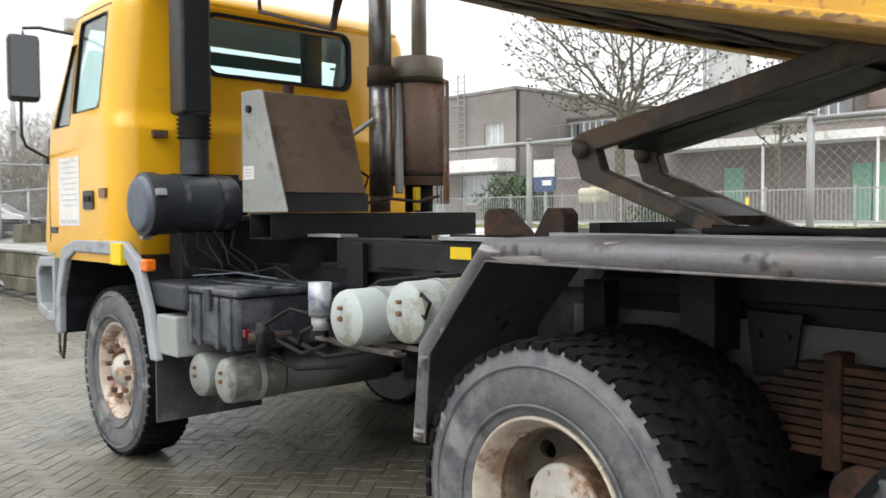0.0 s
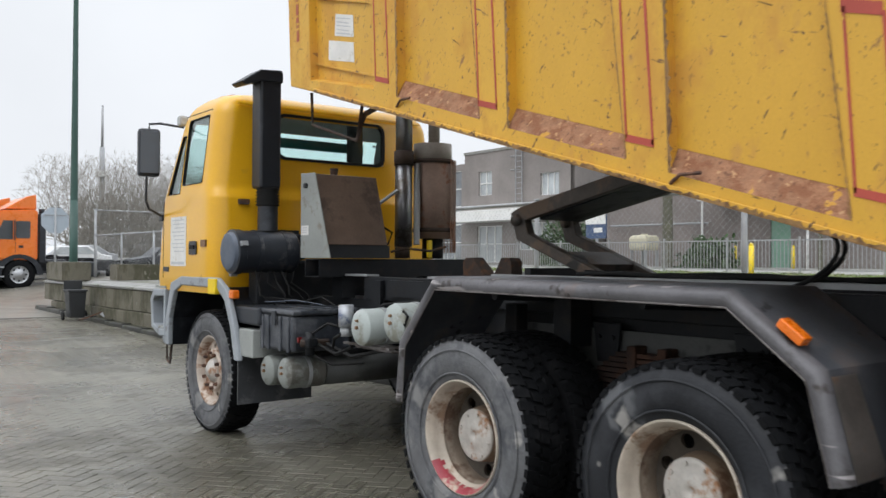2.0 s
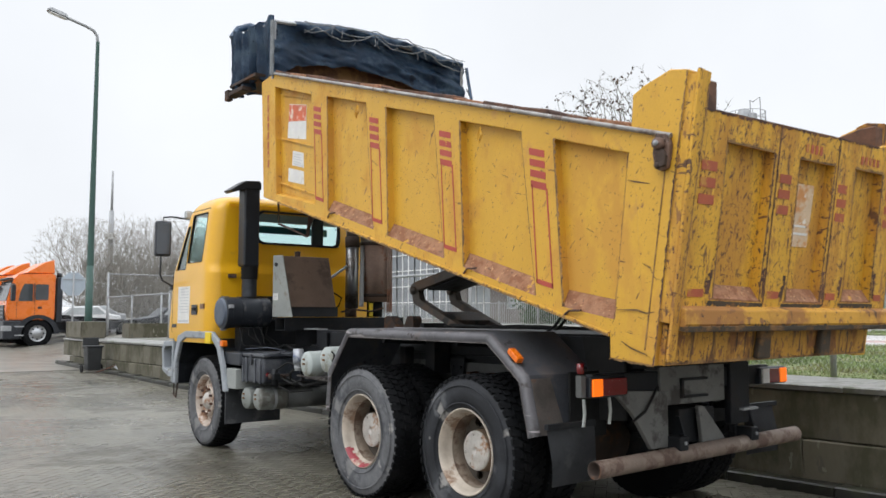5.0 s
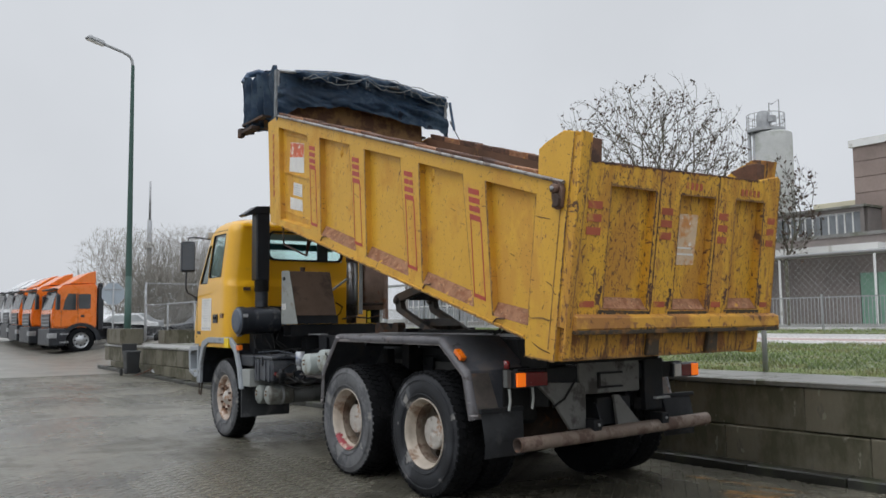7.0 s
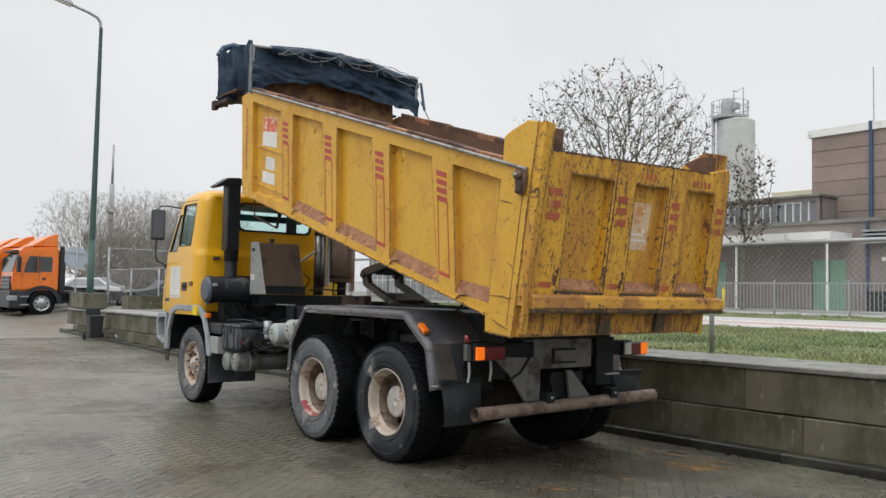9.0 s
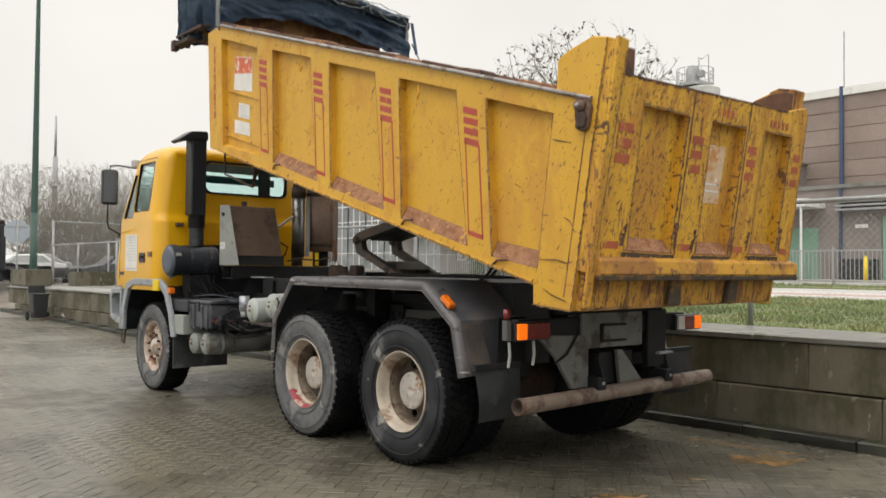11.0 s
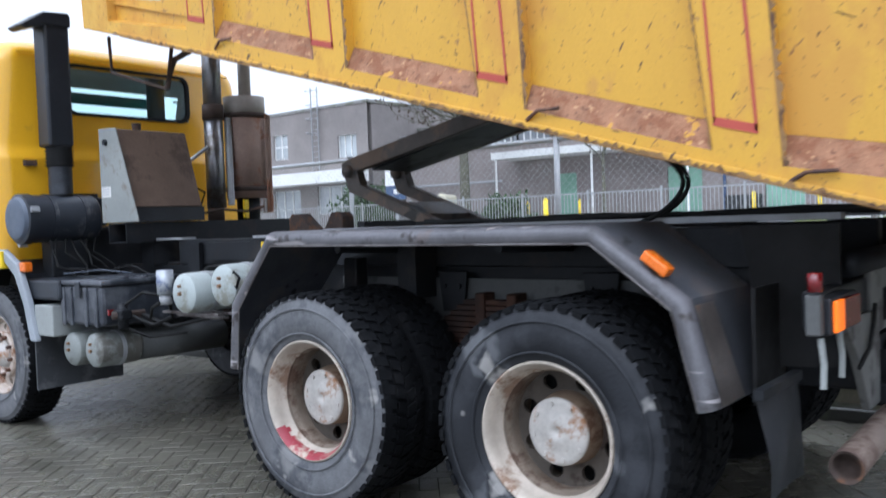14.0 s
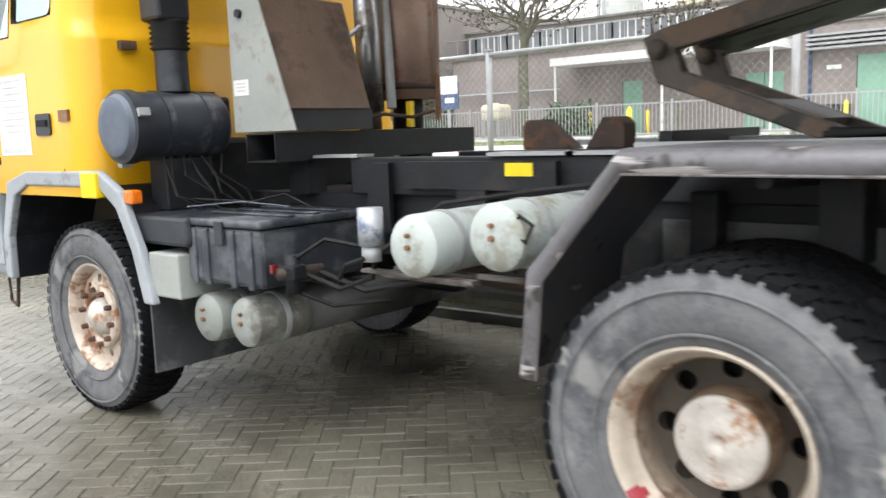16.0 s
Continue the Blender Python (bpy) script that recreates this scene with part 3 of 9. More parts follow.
for x in (12.45, 14.1):
    strip("road_line", x, x + 0.12, -60, 120, -0.02, WHITE_PAINT, "white painted road line", "road marking")
strip("verge_far", 17.4, 20.4, -60, 120, 0.0, GRASS, "dull grass strip between road and railing", "grass")
strip("forecourt", 20.4, 33, -60, 120, -0.004, GRAVEL_PALE, "pale grey paved forecourt behind the railing", "pavement")


def grass_blades(name, n, x0, x1, y0, y1, h, seed, label, edge=0.0):
    rng = np.random.default_rng(seed)
    x = rng.uniform(x0, x1, n)
    y = rng.uniform(y0, y1, n)
    keep = x > 2.12 - 0.052 * y + edge
    x, y = x[keep], y[keep]
    n = len(x)
    z = 0.88 + 0.012 * np.clip(x - 3.4, 0, 40)
    a = rng.uniform(0, math.tau, n)
    hh = h * rng.uniform(0.4, 1.0, n) * (0.6 + 0.8 * (np.sin(x * 1.7 + y) * np.sin(y * 2.3 - x) > 0))
    w = rng.uniform(0.006, 0.014, n)
    lean = rng.uniform(-0.6, 0.6, (n, 2)) * hh[:, None]
    dx, dy = np.cos(a) * w, np.sin(a) * w
    v = np.empty((n, 3, 3))
    v[:, 0] = np.stack([x - dx, y - dy, z], 1)
    v[:, 1] = np.stack([x + dx, y + dy, z], 1)
    v[:, 2] = np.stack([x + lean[:, 0], y + lean[:, 1], z + hh], 1)
    me = bpy.data.meshes.new(name)
    me.from_pydata(v.reshape(-1, 3).tolist(), [], np.arange(3 * n).reshape(-1, 3).tolist())
    me.materials.append(BLADE)
    return tagged(new(name, me), label, "grass", kind="stuff")


grass_blades("grass", 60000, 2.6, 10.6, -9, 9, 0.055, 5, "short green grass with a few taller tufts", 1.02)
grass_blades("grass", 16000, 17.5, 20.3, -12, 34, 0.08, 6, "rough grass along the railing")


# ---- retaining wall of concrete blocks ----
def block_mesh(name, length, depth, height, seed):
    rng = random.Random(seed)
    bm = box(bmesh.new(), 0.002, length - 0.002, 0, depth, 0, height - 0.010)
    bmesh.ops.bevel(bm, geom=bm.edges[:], offset=0.010, segments=1, affect="EDGES")
    for v in bm.verts:
        v.co += Vector((rng.uniform(-0.004, 0.004), rng.uniform(-0.007, 0.007), rng.uniform(-0.004, 0.004)))
    me = bpy.data.meshes.new(name)
    bm.to_mesh(me)
    bm.free()
    return me


def build_wall():
    wall = thing("retaining_wall", "weathered mossy concrete block retaining wall beside the yard", "wall", kind="structure")
    meshes = [block_mesh("block", 1.5, 0.7, 0.42, s) for s in range(4)]
    caps = [block_mesh("cap_slab", 2.0, 1.08, 0.06, s) for s in range(3)]
    for me in meshes:
        me.materials.append(CONCRETE)
    for me in caps:
        me.materials.append(CONCRETE_CAP)
    turn = 90 + math.degrees(math.atan(0.052))
    k = 0
    for row in range(2):
        y = -9.0 + (0.0 if row else -0.62)
        while y < 19.95:
            ob = new("block", meshes[k % 4])
            ob.parent = wall
            ob.matrix_basis = pose(wall_x(y) + (0.012 if row else 0.0), y, row * 0.42 - 0.004 * (1 - row), 0, 0, turn) @ pose(0, -0.7, 0)
            k += 1
            y += 1.5
    y = -9.0
    while y < 19.5:
        ob = new("cap_slab", caps[k % 3])
        ob.parent = wall
        ob.matrix_basis = pose(wall_x(y) - 0.02, y, 0.842 + 0.002 * (k % 2), 0, 0, turn) @ pose(0, -1.08, 0)
        k += 1
        y += 2.0
    kerb = thing("kerb", "dark wet concrete kerb at the foot of the wall", "kerb", kind="structure")
    me = block_mesh("kerb_stone", 1.0, 0.19, 0.13, 9)
    me.materials.append(KERB)
    y = -9.0
    while y < 20.9:
        ob = new("kerb_stone", me)
        ob.parent = kerb
        ob.matrix_basis = pose(wall_x(y) - 0.205, y, low_z(y) - 0.03, 0, 0, turn) @ pose(0, -0.19, 0)
        y += 1.0


build_wall()
bm = box(bmesh.new(), 1.04, 1.70, 19.25, 20.85, 0.906, 1.36)
bmesh.ops.bevel(bm, geom=bm.edges[:], offset=0.03, segments=2, affect="EDGES")
tagged(part("concrete_block", bm, CONCRETE), "loose mossy concrete block lying on the wall's end", "concrete block")
bm = box(bmesh.new(), 2.6, 4.1, 20.2, 20.9, 0.86, 1.30)
bmesh.ops.bevel(bm, geom=bm.edges[:], offset=0.03, segments=2, affect="EDGES")
tagged(part("concrete_block", bm, CONCRETE), "long low concrete block behind the wire fence", "concrete block")


# ---- fences ----
def mesh_wires(bm, a, b, z0, z1, pitch, r, slant=1.0):
    """Crossing wires of a chain-link panel between two points on the ground plan."""
    a, b = Vector((*a, 0)), Vector((*b, 0))
    length = (b - a).length
    d = (b - a) / length
    h = z1 - z0
    run = h * slant
    side = Vector((-d.y, d.x, 0))
    s = -run
    while s < length:
        for flip in (0, 1):
            p0, p1 = s, s + run
            q0, q1 = z0, z1
            if p0 < 0:
                q0, p0 = z0 + (0 - s) / slant, 0
            if p1 > length:
                q1, p1 = z0 + (length - s) / slant, length
            if p1 > p0:
                if flip:
                    q0, q1 = z0 + z1 - q0, z0 + z1 - q1
                ring = []
                for p, q in ((p0, q0), (p1, q1)):
                    c = a + d * p + Vector((0, 0, q))
                    ring.append([bm.verts.new(c + side * (r * m) + Vector((0, 0, r * k))) for m, k in ((1, -0.6), (-1, -0.6), (0, 1.2))])
                for k in range(3):
                    bm.faces.new((ring[0][k], ring[0][(k + 1) % 3], ring[1][(k + 1) % 3], ring[1][k]))
        s += pitch
    return bm


def chain_fence(name, posts, z0, z1, label, pitch=0.075, post_r=0.03):
    f = thing(name, label, "fence", kind="structure")
    for x, y in posts:
        bm = cyl(bmesh.new(), (x, y, z0 - 0.1), (x, y, z1 + 0.03), post_r, 12)
        cyl(bm, (x, y, z1 + 0.03), (x, y, z1 + 0.05), post_r + 0.006, 12)
        part("post", bm, STEEL_DULL, f, smooth=40)
    for (x0, y0), (x1, y1) in zip(posts, posts[1:]):
        part("top_rail", cyl(bmesh.new(), (x0, y0, z1), (x1, y1, z1), 0.024, 10), STEEL_DULL, f, smooth=40)
        w = part("wire_mesh", mesh_wires(bmesh.new(), (x0, y0), (x1, y1), z0 + 0.05, z1 - 0.02, pitch, 0.0012), STEEL_DULL, f)
        w["kind"] = "stuff"
    return f


chain_fence("wire_fence", [(3.4, y) for y in (-6.1, -3.2, -0.27, 2.66, 5.6, 8.3, 10.8, 13.6, 16.4, 19.2)], 0.88, 2.2, "galvanised chain-link fence with round posts on the verge")
chain_fence("wire_fence", [(4.2, 19.2), (4.2, 22.2), (4.2, 25.2), (4.2, 28.0)], 0.9, 2.22, "galvanised chain-link fence beyond the wall's end", 0.11)
chain_fence("wire_fence", [(4.2, 28.1), (7.0, 28.3), (9.8, 28.5)], 0.9, 3.1, "tall chain-link fence by the parked cars", 0.14, 0.045)


def railing(y0, y1, x=20.0):
    r = thing("railing", "grey galvanised bar railing along the road", "railing", kind="structure")
    step = 2.5
    y = y0
    while y < y1:
        z = high_z(x)
        part("post", box(bmesh.new(), x - 0.03, x + 0.03, y - 0.03, y + 0.03, z - 0.05, z + 1.14), STEEL, r)
        bm = box(bmesh.new(), x - 0.02, x + 0.02, y + 0.03, y + step - 0.03, z + 1.02, z + 1.06)
        box(bm, x - 0.02, x + 0.02, y + 0.03, y + step - 0.03, z + 0.1, z + 0.14)
        n = 20
        for i in range(1, n):
            yy = y + step * i / n
            box(bm, x - 0.009, x + 0.009, yy - 0.009, yy + 0.009, z + 0.14, z + 1.02)
        part("panel", bm, STEEL, r)
        y += step


railing(-16, 48)


def bollard(x, y):
    z = high_z(x)
    b = thing("bollard", "yellow painted steel bollard beside the road", "bollard", "yellow bollards")
    bm = cyl(bmesh.new(), (x, y, z - 0.05), (x, y, z + 0.86), 0.075, 16)
    cyl(bm, (x, y, z + 0.86), (x, y, z + 0.93), 0.075, 16, 0.035)
    part("post", bm, YELLOW_POST, b, smooth=50)


for x, y in ((17.6, 11.6), (27.6, 18.7), (27.6, 16.1), (27.6, 8.8), (27.6, 6.5)):
    bollard(x, y)
# ---- buildings across the road ----
def facing(x):
    """A facade that faces the yard: u runs along y, v up, depth goes into the building."""
    return lambda u, v, d: (x + d, u, v)


def wall_with_openings(name, parent, u0, u1, v0, v1, openings, place, material, depth=0.25):
    holes = [[(a, c), (b, c), (b, e), (a, e)] for a, b, c, e in openings]
    outer = [(u0, v0), (u1, v0), (u1, v1), (u0, v1)]
    bm = sheet(outer, holes, place, 0.0)
    for h in holes:
        joined(h, h, lambda u, v: place(u, v, 0), lambda u, v: place(u, v, depth), bm)
    bmesh.ops.remove_doubles(bm, verts=bm.verts[:], dist=0.0005)
    return part(name, bm, material, parent)


def window(parent, place, u0, u1, v0, v1, nu=2, nv=1, bar=0.06, inset=0.1, frame_mat=None, pane_mat=None):
    frame_mat, pane_mat = frame_mat or WHITE_PAINT, pane_mat or PANE
    w = part("window", slab([(u0, v0), (u1, v0), (u1, v1), (u0, v1)], place, inset + 0.05, inset + 0.07), pane_mat, parent)
    bm = bmesh.new()
    for i in range(nu + 1):
        u = u0 + (u1 - u0) * i / nu
        slab([(u - bar / 2, v0), (u + bar / 2, v0), (u + bar / 2, v1), (u - bar / 2, v1)], place, inset, inset + 0.049, bm)
    for j in range(nv + 1):
        v = v0 + (v1 - v0) * j / nv
        slab([(u0, v - bar / 2), (u1, v - bar / 2), (u1, v + bar / 2), (u0, v + bar / 2)], place, inset - 0.003, inset + 0.046, bm)
    part("window_frame", bm, frame_mat, w)
    return w


def door(parent, place, u0, u1, v0, v1, leaves=1, material=None):
    material = material or GREEN_DOOR
    for i in range(leaves):
        a, b = u0 + (u1 - u0) * i / leaves + 0.02, u0 + (u1 - u0) * (i + 1) / leaves - 0.02
        d = part("door", slab([(a, v0), (b, v0), (b, v1), (a, v1)], place, 0.06, 0.11), material, parent)
        part("door_handle", slab([(a + 0.08, v0 + 1.0), (a + 0.2, v0 + 1.0), (a + 0.2, v0 + 1.05), (a + 0.08, v0 + 1.05)], place, 0.02, 0.06), STEEL, d)


def works_building():
    b = thing("works_building", "long low brown brick works building with a white canopy edge", "building")
    x, z = 29.5, 1.15
    p = facing(x)
    doors = [(17.3, 18.25, z, 3.35), (11.5, 13.0, z, 3.32), (7.5, 9.0, z, 3.7)]
    wall_with_openings("wall", b, -16, 27.5, z - 0.3, 4.9, doors, p, BRICK_WALL)
    door(b, p, *doors[0], 1)
    door(b, p, *doors[1], 2)
    door(b, p, *doors[2], 1)
    part("wall", box(bmesh.new(), x + 0.3, x + 26, -16, 27.5, z - 0.3, 4.88), BRICK_WALL, b)
    part("roof", box(bmesh.new(), x - 0.1, x + 26.1, -16.1, 27.6, 4.9, 5.05), CONCRETE_CAP, b)
    part("canopy", box(bmesh.new(), x - 1.8, x - 0.004, 11.2, 20.7, 4.1, 4.42), WHITE_PAINT, b, "white canopy edge")
    for y in (20.5, 15.6, 11.4):
        part("canopy_post", cyl(bmesh.new(), (x - 1.7, y, z - 0.2), (x - 1.7, y, 4.1), 0.05, 10), WHITE_PAINT, b)
    bm = bmesh.new()
    for i in range(4):
        box(bm, x - 0.5, x - 0.004, -8, 10.6, 3.95 + 0.16 * i, 4.03 + 0.16 * i)
    part("pipe_rack", bm, STEEL_DULL, b)
    part("rail", cyl(bmesh.new(), (x - 0.25, 21.2, 3.2), (x - 0.25, 27, 3.2), 0.05, 8), STEEL_DULL, b)
    part("name_plate", slab([(9.5, 3.25), (10.0, 3.25), (10.0, 3.4), (9.5, 3.4)], p, -0.03, -0.002), WHITE_PAINT, b)
    part("downpipe", cyl(bmesh.new(), (x - 0.1, 10.55, z - 0.2), (x - 0.1, 10.55, 4.9), 0.06, 8), BLUE_PIPE, b)
    # outside stair at the hall's end
    st = part("outside_stair", slab([(4.9, z), (4.7, z), (1.2, 4.1), (1.4, 4.1)], facing(x - 1.3), 0.0, 0.06), WHITE_PAINT, b, "white steel outside stair")
    part("stair_rail", slab([(4.8, z + 0.95), (4.74, z + 0.95), (1.24, 5.05), (1.30, 5.05)], facing(x - 1.3), 0.0, 0.05), WHITE_PAINT, st)
    for k in range(5):
        u = 4.6 - 0.8 * k
        part("stair_post", slab([(u, z + 0.05 + 0.94 * k), (u + 0.05, z + 0.0 + 0.94 * k), (u + 0.05, z + 0.98 + 0.94 * k), (u, z + 1.02 + 0.94 * k)], facing(x - 1.3), 0.01, 0.05), WHITE_PAINT, st)
    part("meter_box", box(bmesh.new(), x - 0.5, x - 0.01, 9.1, 10.4, z - 0.2, z + 0.85), BIN, b)
    return b


works_building()


def office_block():
    """The set-back upper storey with a glazed band."""
    b = thing("office_block", "set-back upper storey with a long band of white windows", "building")
    x = 32.0
    p = facing(x)
    band = [(14.2, 34.0, 5.2, 6.28)]
    wall_with_openings("wall", b, 14.0, 34.2, 5.05, 6.45, band, p, BRICK_LIGHT)
    for i in range(10):
        window(b, p, 14.2 + 1.98 * i, 14.2 + 1.98 * (i + 1), 5.2, 6.28, 5, 1, 0.06, 0.08, None, PANE_DARK)
    part("wall", box(bmesh.new(), x + 0.3, x + 14, 14, 34.2, 5.05, 6.43), BRICK_LIGHT, b)
    part("roof", box(bmesh.new(), x - 0.12, x + 14.2, 13.9, 34.3, 6.45, 6.55), CONCRETE_CAP, b)
    part("plant_room", box(bmesh.new(), x + 5, x + 13, 15.4, 19.5, 6.55, 7.5), CREAM_WALL, b, "cream rendered plant room on the roof", bevel=0.03)
    bm = bmesh.new()
    for i in range(24):
        y = 14.4 + 0.85 * i
        cyl(bm, (x - 1.5, y, 5.05), (x - 1.5, y, 6.0), 0.02, 6)
    cyl(bm, (x - 1.5, 14.0, 6.0), (x - 1.5, 34.4, 6.0), 0.025, 6)
    part("roof_railing", bm, STEEL, b)


office_block()


def brown_tower():
    b = thing("brown_works_hall", "tall brown clad works hall with blue pipes and white roof edge", "building")
    x = 33.5
    part("wall", box(bmesh.new(), x + 0.02, x + 22, -34, 15.2, 0.9, 9.5), BROWN_CLAD, b)
    for i in range(6):
        z = 5.05 + 0.75 * i
        for k in range(9):
            y1 = 15.2 - 5.4 * k
            bm = slab([(y1 - 5.36, z), (y1, z), (y1, z + 0.72), (y1 - 5.36, z + 0.72)], facing(x), -0.03, 0.019)
            part("cladding_panel", bm, BROWN_CLAD, b)
    part("roof_edge", box(bmesh.new(), x - 0.15, x + 22.2, -34.2, 15.35, 9.5, 9.85), WHITE_PAINT, b, "white roof edge")
    for y in (12.3, 3.0, -7.0):
        part("downpipe", cyl(bmesh.new(), (x - 0.12, y, 5.0), (x - 0.12, y, 9.9), 0.09, 10), BLUE_PIPE, b, "blue downpipe")
    part("antenna", cyl(bmesh.new(), (x + 0.6, 12.5, 9.8), (x + 0.6, 12.5, 12.6), 0.03, 6), STEEL, b)
    return b


brown_tower()


def left_building():
    b = thing("brick_office_building", "two-storey grey-brown brick office with white framed windows", "building")
    x, z = 28.0, 1.1
    p = facing(x)
    wins = [(29.5, 30.9, 4.95, 6.15), (34.9, 36.1, 5.2, 6.6), (30.0, 32.6, z + 0.9, 3.5), (34.0, 36.2, z + 0.2, 3.4)]
    wall_with_openings("wall", b, 28.65, 37.4, z - 0.3, 7.7, wins, p, BRICK_LIGHT)
    window(b, p, *wins[0], 3, 1, 0.05)
    window(b, p, *wins[1], 2, 2, 0.06)
    window(b, p, *wins[2], 3, 1, 0.06)
    window(b, p, *wins[3], 3, 2, 0.06)
    part("wall", box(bmesh.new(), x + 0.3, x + 16, 28.65, 37.4, z - 0.3, 7.68), BRICK_LIGHT, b)
    part("roof", box(bmesh.new(), x - 0.05, x + 16.1, 28.6, 37.45, 7.7, 7.85), CONCRETE_CAP, b)
    part("canopy", box(bmesh.new(), x - 1.3, x - 0.01, 28.7, 37.3, 3.62, 4.25), WHITE_PAINT, b, "white canopy over the ground floor")
    lad = part("ladder", box(bmesh.new(), x - 0.25, x - 0.2, 32.1, 32.15, 4.4, 8.9), STEEL, b)
    bm = box(bmesh.new(), x - 0.25, x - 0.2, 32.6, 32.65, 4.4, 8.9)
    for i in range(15):
        box(bm, x - 0.24, x - 0.21, 32.15, 32.6, 4.5 + 0.3 * i, 4.53 + 0.3 * i)
    for i in range(4):
        tube(bm, [(x - 0.2 - 0.6 * math.sin(math.pi * k / 8), 32.37 - 0.35 * math.cos(math.pi * k / 8), 6.4 + 0.75 * i) for k in range(9)], 0.018, 5)
    part("ladder_cage", bm, STEEL, lad)
    # glazed staircase
    wall_with_openings("wall", b, 37.4, 46.5, z - 0.3, 7.2, [(37.7, 46.2, z + 0.3, 6.8)], p, BRICK_LIGHT)
    for i in range(4):
        window(b, p, 37.7 + 2.125 * i, 37.7 + 2.125 * (i + 1), z + 0.3, 6.8, 3, 5, 0.06, 0.05, None, PANE_DARK)
    part("wall", box(bmesh.new(), x + 0.3, x + 12, 37.4, 46.5, z - 0.3, 7.18), BRICK_LIGHT, b)
    part("sign_board", slab([(23.6, 2.45), (24.8, 2.45), (24.8, 3.6), (23.6, 3.6)], facing(x - 3), 0, 0.08), BLUE_PIPE, b, "blue sign board with white bar")
    part("sign_panel", slab([(23.6, 3.1), (24.8, 3.1), (24.8, 3.85), (23.6, 3.85)], facing(x - 3), -0.02, -0.002), WHITE_PAINT, b)
    part("sign_bar", slab([(23.8, 2.72), (24.3, 2.72), (24.3, 2.94), (23.8, 2.94)], facing(x - 3), -0.02, -0.002), WHITE_PAINT, b)
    part("sign_post", box(bmesh.new(), x - 2.95, x - 2.87, 24.1, 24.25, z - 0.3, 2.45), STEEL_DULL, b)


left_building()


def lathe_up(x, y, rows, seg=32):
    """A turned body about an upright axis, from (height, radius) rows."""
    bm = lathe([(h, r) for h, r in rows], seg)
    bmesh.ops.transform(bm, matrix=pose(x, y, 0) @ pose(0, 0, 0, 0, -90, 0), verts=bm.verts[:])
    return bm


def silo():
    s = thing("silo", "tall pale grey cylindrical silo with a railed top platform", "silo")
    cx, cy, r, z = 41.0, 24.42, 1.15, 12.75
    px, py, pr = cx - 0.2, cy + 0.30, 1.12
    part("body", lathe_up(cx, cy, ((1.0, r), (4.6, r), (4.63, r + 0.03), (4.72, r + 0.03), (4.75, r), (8.6, r), (8.63, r + 0.03), (8.72, r + 0.03), (8.75, r), (z, r), (z + 0.10, r * 0.9), (z + 0.14, 0.0))), SILO_GREY, s, smooth=40)
    part("platform", cyl(bmesh.new(), (px, py, z + 0.15), (px, py, z + 0.33), pr, 32), STEEL_DULL, s)
    for k in range(14):
        a = k * math.tau / 14
        part("rail_post", cyl(bmesh.new(), (px + pr * math.cos(a), py + pr * math.sin(a), z + 0.3), (px + pr * math.cos(a), py + pr * math.sin(a), z + 1.25), 0.022, 5), STEEL_DULL, s)
    for h in (0.8, 1.25):
        part("top_rail", tube(bmesh.new(), [(px + pr * math.cos(k * math.tau / 24), py + pr * math.sin(k * math.tau / 24), z + h) for k in range(24)], 0.022, 5, True), STEEL_DULL, s)
    house = part("filter_housing", lathe_up(px, py + 0.15, ((z + 0.33, 0.42), (z + 1.25, 0.42), (z + 1.5, 0.30), (z + 1.56, 0.0))), STEEL_DULL, s, smooth=40)
    part("fan_box", box(bmesh.new(), px - 0.2, px + 0.2, py - 0.62, py - 0.28, z + 0.75, z + 1.15), STEEL_DULL, house, bevel=0.03)
    for y in (0.62, 0.98):
        part("side_pipe", cyl(bmesh.new(), (cx - 0.95, cy + y, 1), (cx - 0.95, cy + y, z + 0.15), 0.11, 10), STEEL_DULL, s, smooth=40)
    part("davit", tube(bmesh.new(), [(px, py - 0.28, z + 0.3), (px, py - 0.28, z + 2.0), (px, py - 0.45, z + 1.85), (px, py - 0.95, z + 2.05), (px, py - 1.0, z + 0.3)], 0.035, 6), STEEL_DULL, s)


silo()


